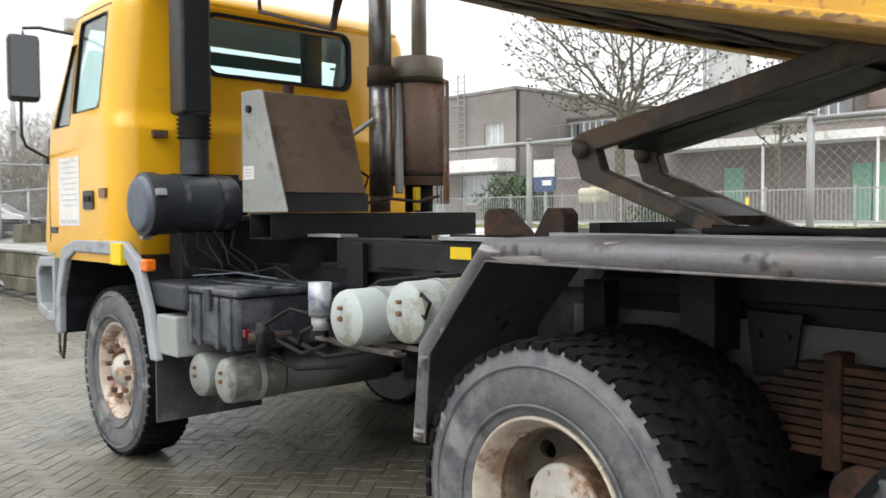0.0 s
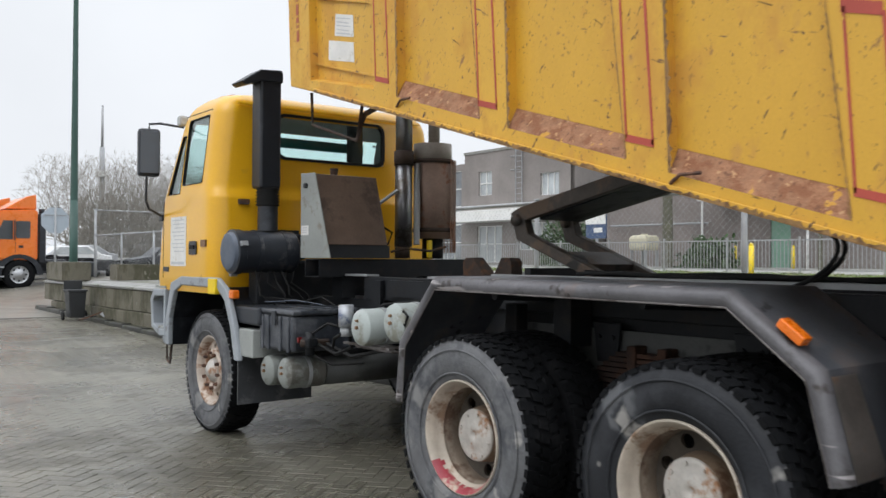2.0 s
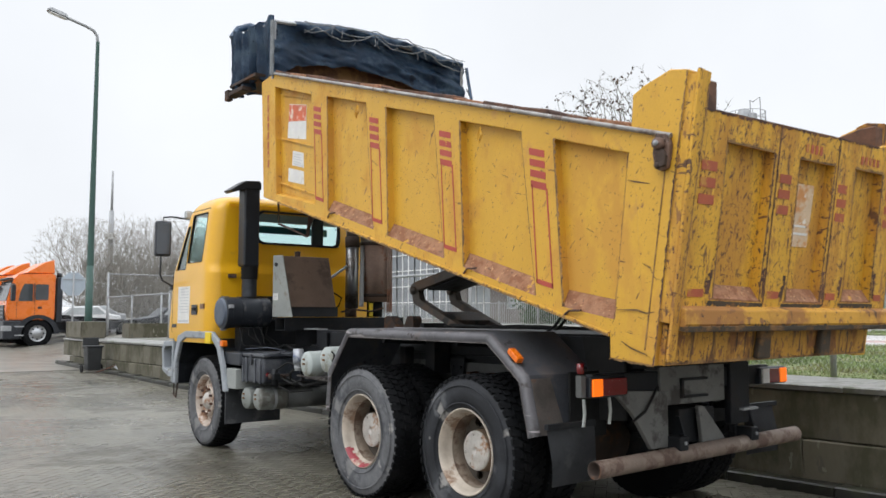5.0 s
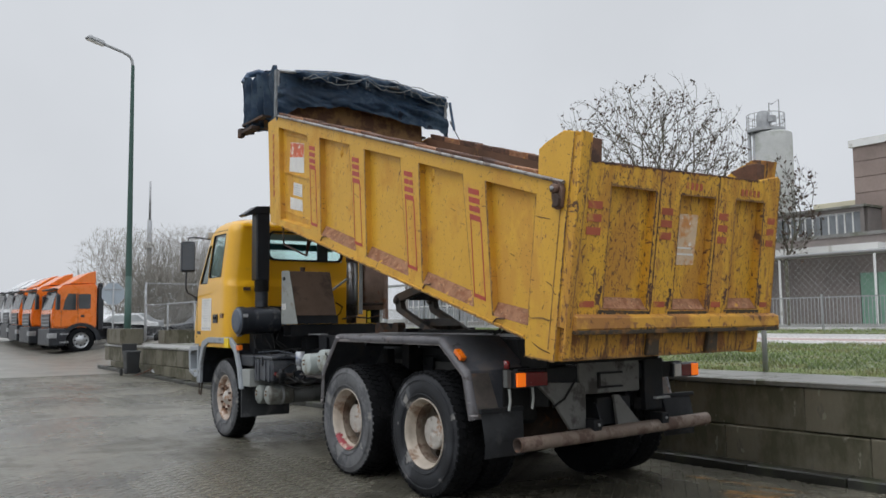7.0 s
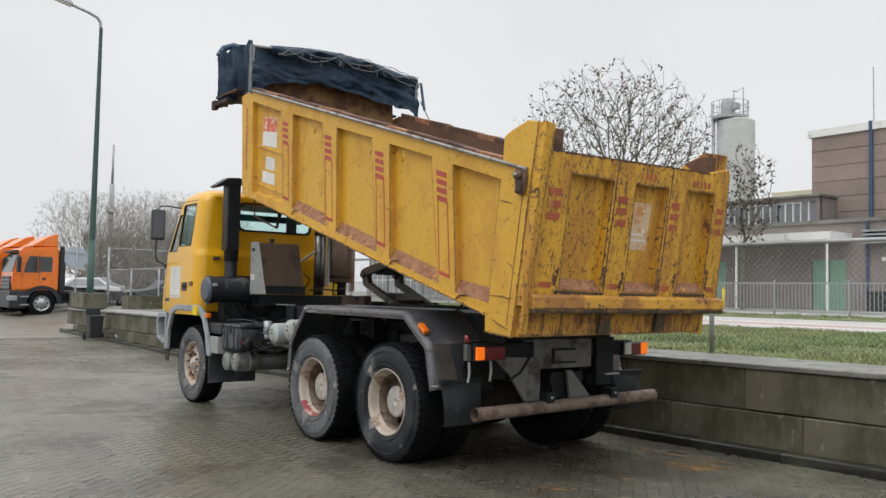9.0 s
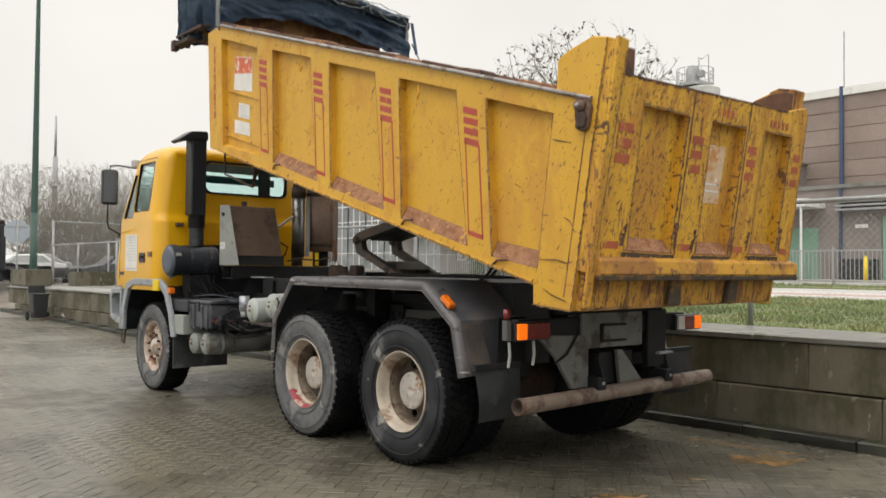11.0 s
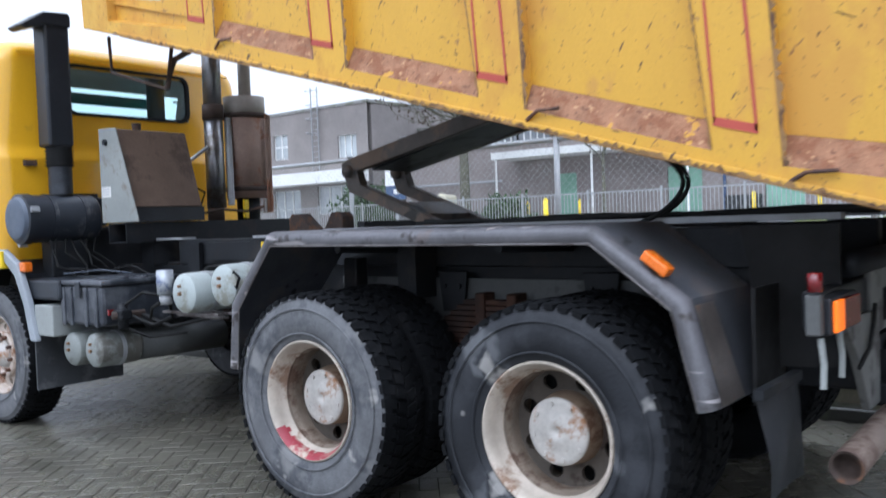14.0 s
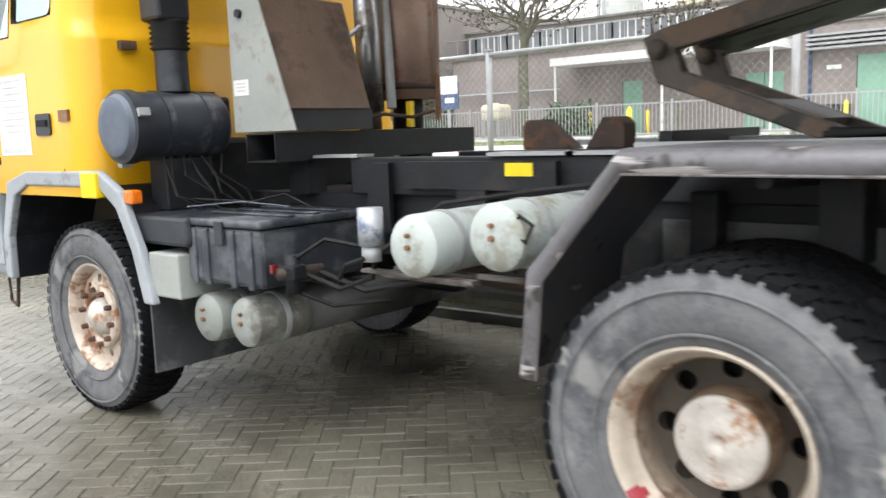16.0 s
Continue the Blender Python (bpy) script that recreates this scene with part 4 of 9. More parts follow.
# ---- trees ----
def branching(rng, fork, centre, half, tall, shoots):
    """Shoots spread through an egg-shaped crown, each joined to the nearest older wood: points, parents and end points."""
    goals = []
    while len(goals) < shoots:
        v = Vector((rng.uniform(-1, 1), rng.uniform(-1, 1), rng.uniform(-1, 1)))
        if 0.25 < v.length < 1.0 + 0.10 * math.sin(5 * v.x + 3 * v.y + half) and rng.random() < 0.35 + 0.65 * v.length:
            q = Vector((v.x * half, v.y * half, v.z * tall))
            if (centre + q - fork).z > 0.28 * math.hypot(q.x, q.y):
                goals.append(centre + q)
    goals.sort(key=lambda g: (g - fork).length)
    pts = np.zeros((shoots * 7 + 2, 3))
    aim = np.zeros((shoots * 7 + 2, 3))
    far = np.zeros(shoots * 7 + 2)
    pts[0], aim[0] = fork, (0, 0, 1)
    parent, ends, n = [-1], [], 1
    for g in goals:
        gap = np.array(g) - pts[:n]
        dist = np.maximum(np.linalg.norm(gap, axis=1), 1e-6)
        bend = 1.0 - (gap * aim[:n]).sum(axis=1) / dist
        k = int(np.argmin(dist * (1.0 + 1.1 * bend) + 0.42 * far[:n]))
        a, d, size = Vector(pts[k]), Vector(aim[k]), float(dist[k])
        mid = a + d * size * 0.42 + Vector((rng.gauss(0, 0.05), rng.gauss(0, 0.05), 0.02)) * size
        steps, last = max(2, min(6, int(size / 0.45))), k
        for i in range(1, steps + 1):
            f = i / steps
            q = a * (1 - f) ** 2 + mid * 2 * f * (1 - f) + g * f * f
            pts[n], far[n] = q, far[last] + (q - Vector(pts[last])).length
            aim[n] = (q - Vector(pts[last])).normalized()
            parent.append(last)
            last, n = n, n + 1
        ends.append(last)
    return [Vector(p) for p in pts[:n]], parent, [Vector(a) for a in aim[:n]], ends


def wood(bm, pts, parent, aim, ends, r0, thin):
    """Tapering limbs along the branching: thicker the more shoots they carry."""
    load = [0.0] * len(pts)
    for k in ends:
        load[k] += 1.0
    for k in range(len(pts) - 1, 0, -1):
        load[parent[k]] += load[k]
    size = [max(thin, r0 * (w / load[0]) ** 0.47) for w in load]
    for k in range(1, len(pts)):
        p, a, b = parent[k], pts[parent[k]], pts[k]
        seg = 6 if size[k] > 0.06 else 4 if size[k] > 0.025 else 3
        ra = min(size[p], size[k] * 1.25)
        rings = []
        for c, d, r in ((a, aim[k], ra), (b, aim[k], size[k])):
            s, u = frame_of(c, c + d)
            rings.append([bm.verts.new(c + (s * math.cos(i * math.tau / seg) + u * math.sin(i * math.tau / seg)) * r) for i in range(seg)])
        for i in range(seg):
            bm.faces.new((rings[0][i], rings[1][i], rings[1][(i + 1) % seg], rings[0][(i + 1) % seg]))
    return [(pts[k], aim[k]) for k in range(1, len(pts)) if size[k] < 0.03 * max(1.0, r0 / 0.2)]


def twig_cloud(tips, rng, per, length, thick=0.011):
    """Fine twigs at the ends of limbs: thin three-sided slivers."""
    verts, faces = [], []
    for q, d in tips:
        for _ in range(per):
            w = (d + Vector((rng.gauss(0, 0.38), rng.gauss(0, 0.38), rng.gauss(0.12, 0.32)))).normalized() * length * rng.uniform(0.4, 1.2)
            s = w.cross(Vector((rng.gauss(0, 1), rng.gauss(0, 1), rng.gauss(0, 1)))).normalized() * thick
            k = len(verts)
            verts += [q - s, q + s, q + w]
            faces.append((k, k + 1, k + 2))
    return verts, faces


def leaf_cloud(tips, rng, per, size, spread):
    verts, faces = [], []
    for q, d in tips:
        for _ in range(int(per) if per >= 1 else int(rng.random() < per)):
            c = q + Vector((rng.gauss(0, spread), rng.gauss(0, spread), rng.gauss(-0.05, spread)))
            a = Vector((rng.gauss(0, 1), rng.gauss(0, 1), rng.gauss(0, 1))).normalized() * size * rng.uniform(0.5, 1.1)
            b = a.cross(Vector((rng.gauss(0, 1), rng.gauss(0, 1), rng.gauss(0, 1)))).normalized() * size * 0.45
            k = len(verts)
            verts += [c - a, c + b, c + a * 0.9, c - b]
            faces.append((k, k + 1, k + 2, k + 3))
    return verts, faces


def tree(x, y, z, height, half, seed, label, shoots=420, low=0.36, per=0, leaf=0.1, bark=None, r0=0.2, twigs=2, twig=0.5):
    """low: the lower end of the crown as a share of the height."""
    rng = random.Random(seed)
    t = thing("tree", label, "tree")
    bm = bmesh.new()
    fork = Vector((x, y, z + height * low * 0.8))
    cyl(bm, (x, y, z - 0.2), fork, r0 * 1.15, 10, r0 * 0.92, False)
    tall = height * (1 - low) / 2
    tips = wood(bm, *branching(rng, fork, Vector((x, y, z + height - tall)), half, tall, shoots), r0, 0.0045 if not bark else 0.006)
    part("trunk", bm, bark or BARK, t, smooth=60)
    verts, faces = twig_cloud(tips, rng, twigs, twig, 0.012 if bark else 0.006)
    me = bpy.data.meshes.new("twig")
    me.from_pydata(verts, [], faces)
    me.materials.append(bark or BARK)
    c = new("twig", me)
    c.parent = t
    c["kind"] = "stuff"
    if per:
        verts, faces = leaf_cloud(tips, rng, per, leaf, 0.09)
        me = bpy.data.meshes.new("crown")
        me.from_pydata(verts, [], faces)
        me.materials.append(LEAF)
        c = new("crown", me)
        c.parent = t
        c["kind"] = "stuff"
    return t


tree(25.0, 20.2, 1.1, 11.3, 4.7, 37, "bare winter tree with a few dry brown leaves by the railing", 2100, 0.36, 0.52, 0.11, None, 0.21, 1, 0.36)
tree(26.0, 14.1, 1.1, 7.1, 1.5, 8, "smaller winter tree keeping its dry brown leaves", 340, 0.40, 0.60, 0.12, None, 0.075, 1, 0.26)
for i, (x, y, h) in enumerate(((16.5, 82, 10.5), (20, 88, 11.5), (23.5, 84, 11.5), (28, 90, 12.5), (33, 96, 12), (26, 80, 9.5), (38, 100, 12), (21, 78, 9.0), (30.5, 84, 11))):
    tree(x, y, 0.6, h, h * 0.42, 40 + i, "distant bare tree with dense fine twigs", 1300, 0.14, 0, 0.1, BARK_HAZED, 0.15, 2, 0.6)
tree(-1.0, 72, 1.0, 10.5, 4.2, 61, "bare tree behind the parked lorries", 1000, 0.28, 0, 0.1, BARK_HAZED, 0.17, 2, 0.7)


def far_woods():
    """Fine bare undergrowth between the distant trunks."""
    rng = random.Random(77)
    ends = []
    for _ in range(3000):
        y = rng.uniform(76, 98)
        x = 15.5 + (y - 76) * 0.25 + rng.random() * 22
        ends.append((Vector((x, y, 0.5 + 6.5 * rng.random() ** 1.7)), Vector((0, 0, 1))))
    verts, faces = twig_cloud(ends, rng, 5, 1.6, 0.045)
    me = bpy.data.meshes.new("far_woods")
    me.from_pydata(verts, [], faces)
    # pale slivers in the haze-lightened bark colour
    me.materials.append(BARK_HAZED)
    tagged(new("far_woods", me), "bare undergrowth behind the parked cars, grey-brown lightened for haze", "woods", kind="stuff")


far_woods()


def shrub(x, y, z, rx, ry, h, n, seed, label):
    rng = random.Random(seed)
    s = thing("shrub", label, "shrub")
    tips = []
    bm = bmesh.new()
    for _ in range(14):
        a = rng.uniform(0, math.tau)
        q = Vector((x + rx * 0.7 * math.cos(a), y + ry * 0.7 * math.sin(a), z + h * rng.uniform(0.4, 0.9)))
        cyl(bm, (x, y, z - 0.05), q, 0.02, 5, 0.006)
    part("stem", bm, BARK, s)
    for _ in range(n):
        v = Vector((rng.gauss(0, 0.45), rng.gauss(0, 0.45), abs(rng.gauss(0.1, 0.42))))
        tips.append((Vector((x + v.x * rx, y + v.y * ry, z + min(1.0, v.z) * h)), Vector((0, 0, 1))))
    verts, faces = leaf_cloud(tips, rng, 5, 0.15, 0.1)
    me = bpy.data.meshes.new("foliage")
    me.from_pydata(verts, [], faces)
    me.materials.append(SHRUB)
    o = new("foliage", me)
    o.parent = s
    o["kind"] = "stuff"


shrub(26.0, 26.9, 1.1, 1.0, 1.5, 2.1, 1100, 3, "dark green evergreen shrub by the office")
shrub(26.2, 19.0, 1.1, 0.8, 1.0, 1.25, 700, 5, "low green shrub against the brick wall")


def storage_tank():
    """A rounded cream tank on a low steel stand."""
    x, y, z = 27.3, 23.3, high_z(27.3)
    t = thing("storage_tank", "cream plastic storage tank on a low steel stand", "tank")
    bm = box(bmesh.new(), x - 0.5, x + 0.5, y - 0.55, y + 0.55, z + 0.75, z + 1.45)
    part("vessel", bm, CREAM_WALL, t, bevel=0.16)
    part("lid", cyl(bmesh.new(), (x, y, z + 1.44), (x, y, z + 1.52), 0.16, 16), CREAM_WALL, t, smooth=40)
    for i in (-1, 1):
        for k in (-1, 1):
            part("leg", box(bmesh.new(), x + i * 0.4 - 0.04, x + i * 0.4 + 0.04, y + k * 0.42 - 0.04, y + k * 0.42 + 0.04, z - 0.04, z + 0.76), STEEL_DULL, t)


storage_tank()


# ---- street furniture by the wall's end ----
def street_lamp():
    s = thing("street_lamp", "tall green tapered street lamp with a grey lantern", "street lamp")
    x, y = 2.72, 25.0
    bm = cyl(bmesh.new(), (x, y, 0.2), (x, y, 3.2), 0.13, 16, 0.11)
    cyl(bm, (x, y, 3.2), (x, y, 10.9), 0.11, 16, 0.06, False)
    part("pole", bm, POLE_GREEN, s, smooth=40)
    pts = [(x, y, 10.85), (x - 0.03, y, 11.1), (x - 0.14, y, 11.25), (x - 0.4, y, 11.36), (x - 1.0, y, 11.52)]
    part("arm", tube(bmesh.new(), pts, 0.05, 10), STEEL_DULL, s, smooth=50)
    bm = box(bmesh.new(), -0.36, 0.36, -0.14, 0.14, -0.07, 0.09)
    for v in bm.verts:
        if v.co.z > 0:
            v.co.x *= 0.72
            v.co.y *= 0.6
    bmesh.ops.bevel(bm, geom=bm.edges[:], offset=0.03, segments=2, affect="EDGES")
    bmesh.ops.transform(bm, matrix=pose(x - 1.3, y, 11.62, 0, 14, 0), verts=bm.verts[:])
    lan = part("lantern", bm, STEEL_DULL, s)
    bm = box(bmesh.new(), -0.28, 0.28, -0.1, 0.1, -0.1, -0.072)
    bmesh.ops.transform(bm, matrix=pose(x - 1.3, y, 11.62, 0, 14, 0), verts=bm.verts[:])
    part("diffuser", bm, WHITE_PAINT, lan)


street_lamp()


SIGN_BACK = surface("sign_back", (0.42, 0.48, 0.54), 0.5, 0.2, 0.08, 3, 40, 0.02)


def stop_sign():
    s = thing("traffic_sign", "octagonal traffic sign seen from its grey back", "sign")
    x, y, z = 1.97, 24.0, 2.54
    oct_ = [(0.40 * math.cos(radians(22.5 + 45 * k)), 0.40 * math.sin(radians(22.5 + 45 * k))) for k in range(8)]
    part("plate", slab(oct_, lambda u, v, d: (x + u, y + d, z + v), 0.03, 0.045), SIGN_BACK, s, "pale blue-grey back of an octagonal plate")
    part("pole", cyl(bmesh.new(), (x, y, 0.28), (x, y, 2.9), 0.03, 10), STEEL_DULL, s, smooth=40)
    part("bracket", box(bmesh.new(), x - 0.3, x + 0.3, y + 0.031, y + 0.01, z + 0.13, z + 0.16), STEEL_DULL, s)


stop_sign()


def radio_mast():
    s = thing("radio_mast", "distant slender pale radio mast with antennas", "mast")
    x, y = 21.7, 90.0
    part("shaft", cyl(bmesh.new(), (x, y, 0.5), (x, y, 13.0), 0.32, 12, 0.26), STEEL_DULL, s, smooth=40)
    part("antenna", cyl(bmesh.new(), (x, y, 13.0), (x, y, 17.4), 0.14, 10, 0.1), STEEL_DULL, s, smooth=40)
    for z in (9.9, 10.25):
        part("ring", cyl(bmesh.new(), (x, y, z), (x, y, z + 0.25), 0.6, 12), WHITE_PAINT, s)


radio_mast()


def wheelie_bin():
    s = thing("wheelie_bin", "black wheeled refuse bin with its lid up standing in the yard", "bin")
    x, y, z = 0.82, 17.2, low_z(17.2)
    bm = box(bmesh.new(), x - 0.18, x + 0.18, y - 0.2, y + 0.2, z + 0.06, z + 0.62)
    for v in bm.verts:
        if v.co.z < z + 0.3:
            v.co.x, v.co.y = x + (v.co.x - x) * 0.82, y + (v.co.y - y) * 0.82
    part("body", bm, BIN, s, bevel=0.02)
    part("rim", box(bmesh.new(), x - 0.20, x + 0.20, y - 0.22, y + 0.22, z + 0.62, z + 0.66), BIN, s, bevel=0.01)
    part("lid", box(bmesh.new(), x - 0.19, x + 0.19, y + 0.2, y + 0.23, z + 0.60, z + 0.85), BIN, s, bevel=0.01)
    for k in (-1, 1):
        part("wheel", cyl(bmesh.new(), (x + k * 0.21, y + 0.1, z + 0.1), (x + k * 0.25, y + 0.1, z + 0.1), 0.10, 16), RUBBER, s)


wheelie_bin()


def hand_cart():
    s = thing("hand_trolley", "small tipped-over metal hand trolley lying beside the bin", "trolley")
    x, y, z = 1.36, 16.75, low_z(16.75)
    part("tray", box(bmesh.new(), -0.16, 0.16, -0.1, 0.1, 0.0, 0.26, pose(x, y, z + 0.05, 20, 25, 20)), STEEL_DULL, s, bevel=0.01)
    for k in (-1, 1):
        c = Vector((x + 0.2, y - 0.12 * k, z + 0.12))
        part("wheel", cyl(bmesh.new(), c, c + Vector((0.03, 0.03, 0.01)), 0.115, 16), RUBBER, s)
    part("handle", tube(bmesh.new(), [(x - 0.1, y, z + 0.2), (x - 0.4, y + 0.05, z + 0.08), (x - 0.55, y + 0.1, z + 0.03)], 0.014, 6), RUST, s)


hand_cart()


# ---- parked lorries ----
def lorry(material, label):
    """A parked day-cab lorry tractor that faces -x, its front at x = 0, on z = 0, its side at y = 0."""
    t = thing("parked_lorry", label, "lorry", "parked lorries")
    flank = lambda u, v, d: (u, d, v)
    prof = [(0.06, 1.0), (0.0, 1.35), (0.03, 1.72), (0.24, 2.52), (0.40, 2.68), (1.58, 2.74), (1.66, 2.66), (1.66, 1.06), (1.60, 1.0)]
    cab = slab(prof, flank, 0.0, 2.4)
    bmesh.ops.bevel(cab, geom=[e for e in cab.edges if abs(e.verts[0].co.y - e.verts[1].co.y) < 0.01], offset=0.06, segments=2, affect="EDGES")
    c = part("cab", cab, material, t)
    door_glass = part("side_window", slab([(0.40, 1.70), (0.88, 1.70), (0.88, 2.34), (0.58, 2.34), (0.46, 2.05)], flank, -0.006, 0.01), LORRY_GLASS, c, "dark door window")
    part("window_frame", slab([(0.905, 1.68), (0.945, 1.68), (0.945, 2.36), (0.905, 2.36)], flank, -0.008, 0.005), BLACK, door_glass)
    part("side_window", slab(rounded(0.97, 1.42, 1.74, 2.33, 0.05), flank, -0.006, 0.01), LORRY_GLASS, c, "dark rear side window")
    part("windscreen", slab([(0.15, 1.72), (2.25, 1.72), (2.2, 2.46), (0.2, 2.46)], lambda u, v, d: (0.03 + (v - 1.72) * 0.2625 - 0.012 + d, u, v), -0.012, 0.004), LORRY_GLASS, c)
    part("sun_visor", box(bmesh.new(), 0.02, 0.22, 0.1, 2.3, 2.50, 2.56), BLACK, c, bevel=0.015)
    part("spoiler", slab([(0.62, 2.735), (1.32, 3.18), (1.62, 3.26), (1.64, 2.745)], flank, 0.12, 2.28), material, c, "sloping roof spoiler", bevel=0.03)
    part("grille", box(bmesh.new(), -0.03, 0.04, 0.35, 2.05, 1.02, 1.55), BLACK, c, "black radiator grille", bevel=0.015)
    for k in range(3):
        part("grille_bar", box(bmesh.new(), -0.045, -0.028, 0.40, 2.0, 1.10 + 0.14 * k, 1.14 + 0.14 * k), STEEL_DULL, c)
    part("door_gap", slab([(0.34, 1.08), (0.35, 1.08), (0.35, 1.68), (0.34, 1.68)], flank, -0.003, 0.004), BLACK, c)
    part("door_gap", slab([(0.955, 1.08), (0.965, 1.08), (0.965, 2.38), (0.955, 2.38)], flank, -0.003, 0.004), BLACK, c)
    part("door_handle", box(bmesh.new(), 1.06, 1.20, -0.015, 0.0, 1.42, 1.50), BLACK, c)
    part("bumper", box(bmesh.new(), -0.08, 0.52, -0.02, 2.42, 0.30, 0.99), BLACK, t, "black plastic bumper", bevel=0.05)
    part("headlamp", box(bmesh.new(), -0.09, 0.20, -0.03, 0.42, 0.60, 0.80), STEEL, t, "clear headlamp glass", bevel=0.02)
    for z in (0.42, 0.74):
        part("step", box(bmesh.new(), 0.30, 0.62, -0.035, 0.3, z, z + 0.05), STEEL_DULL, t)
    for y0 in (-0.36, 2.50):
        m = part("mirror", box(bmesh.new(), 0.10, 0.24, y0, y0 + 0.26, 1.70, 2.30), BLACK, t, "large black door mirror", bevel=0.03)
        part("mirror_arm", box(bmesh.new(), 0.16, 0.22, min(y0 + 0.2, 2.38), max(y0 + 0.2, 0.02), 2.31, 2.35), BLACK, m)
    part("exhaust_stack", box(bmesh.new(), 1.72, 1.94, 0.08, 0.62, 0.9, 2.62), BLACK, t, bevel=0.04)
    part("air_intake", cyl(bmesh.new(), (1.84, 0.3, 2.62), (1.84, 0.3, 2.78), 0.09, 14), BLACK, t, smooth=40)
    part("chassis", box(bmesh.new(), 0.7, 5.6, 0.75, 1.65, 0.62, 0.95), CHASSIS, t)
    arch = [(1.09 + 0.74 * math.cos(radians(a)), 0.50 + 0.70 * math.sin(radians(a))) for a in range(0, 181, 15)]
    inner = [(1.09 + 0.56 * math.cos(radians(a)), 0.50 + 0.56 * math.sin(radians(a))) for a in range(180, -1, -15)]
    part("wheel_arch", slab(arch + inner, flank, -0.03, 0.35), BLACK, t)
    part("wheel_house", box(bmesh.new(), 0.54, 1.64, 0.30, 2.10, 0.55, 0.99), BLACK, t)
    part("side_tank", box(bmesh.new(), 2.2, 3.6, 0.05, 0.7, 0.42, 0.95), BLACK, t, bevel=0.05)
    for x in (1.09, 4.5):
        for y in (0.0, 2.1):
            w = part("wheel", lathe([(0.0, 0.3), (-0.005, 0.40), (0.01, 0.48), (0.05, 0.51), (0.25, 0.51), (0.29, 0.47), (0.3, 0.3)], 28), TYRE, t, smooth=40)
            w.matrix_basis = pose(x, y, 0.51, 0, 0, 90)
            part("rim", lathe([(0.02, 0.3), (0.04, 0.275), (0.05, 0.25), (0.03, 0.17), (0.0, 0.13), (-0.02, 0.10), (-0.03, 0.0)], 24), STEEL, w, "bright steel rim", smooth=40)
            for k in range(8):
                a = k * math.tau / 8
                part("hand_hole", cyl(bmesh.new(), (0.046, 0.215 * math.cos(a), 0.215 * math.sin(a)), (0.03, 0.215 * math.cos(a), 0.215 * math.sin(a)), 0.035, 8), BLACK, w)
    return t


lorry_a = lorry(ORANGE, "parked orange lorry tractor with a sloping roof spoiler")
lorry_a.matrix_basis = pose(1.0, 29.4, low_z(29.4))
for x, y in ((0.80, 32.7), (0.82, 36.0)):
    copy_thing(lorry_a, pose(x, y, low_z(y)))
lorry_b = lorry(WHITE_CAB, "parked white lorry tractor at the end of the row")
lorry_b.matrix_basis = pose(0.9, 39.3, low_z(39.3))
copy_thing(lorry_b, pose(0.95, 42.6, low_z(42.6)))


def parked_car(x, y, material, label):
    t = thing("parked_car", label, "car", "parked cars")
    z = low_z(y)
    prof = [(0, 0.35), (0.02, 0.75), (0.9, 0.9), (1.5, 1.38), (3.0, 1.42), (3.7, 0.98), (4.2, 0.9), (4.25, 0.35)]
    bm = slab(prof, lambda u, v, d: (x + u, y + d, z + v), 0, 1.7)
    part("body", bm, material, t, bevel=0.06)
    part("side_window", slab([(1.25, 0.95), (1.62, 1.32), (2.95, 1.35), (3.4, 0.98)], lambda u, v, d: (x + u, y + d, z + v), -0.01, 0.004), PANE, t)
    for u in (0.85, 3.4):
        part("wheel", cyl(bmesh.new(), (x + u, y - 0.02, z + 0.31), (x + u, y + 0.2, z + 0.31), 0.31, 20), TYRE, t)


parked_car(5.2, 44, WHITE_CAB, "parked white car behind the wire fence")
parked_car(10.2, 43, BLACK, "parked dark car behind the wire fence")
parked_car(7.0, 49, STEEL_DULL, "parked grey car behind the wire fence")
# ---- the tipper lorry ----
XC = 0.05  # middle of the lorry
truck = thing("dump_truck", "old yellow three-axle tipper lorry with its rusty body raised", "dump truck")


def mirrored(bm):
    """The same shape on the lorry's other side."""
    for v in bm.verts:
        v.co.x = 2 * XC - v.co.x
    bmesh.ops.reverse_faces(bm, faces=bm.faces[:])
    return bm


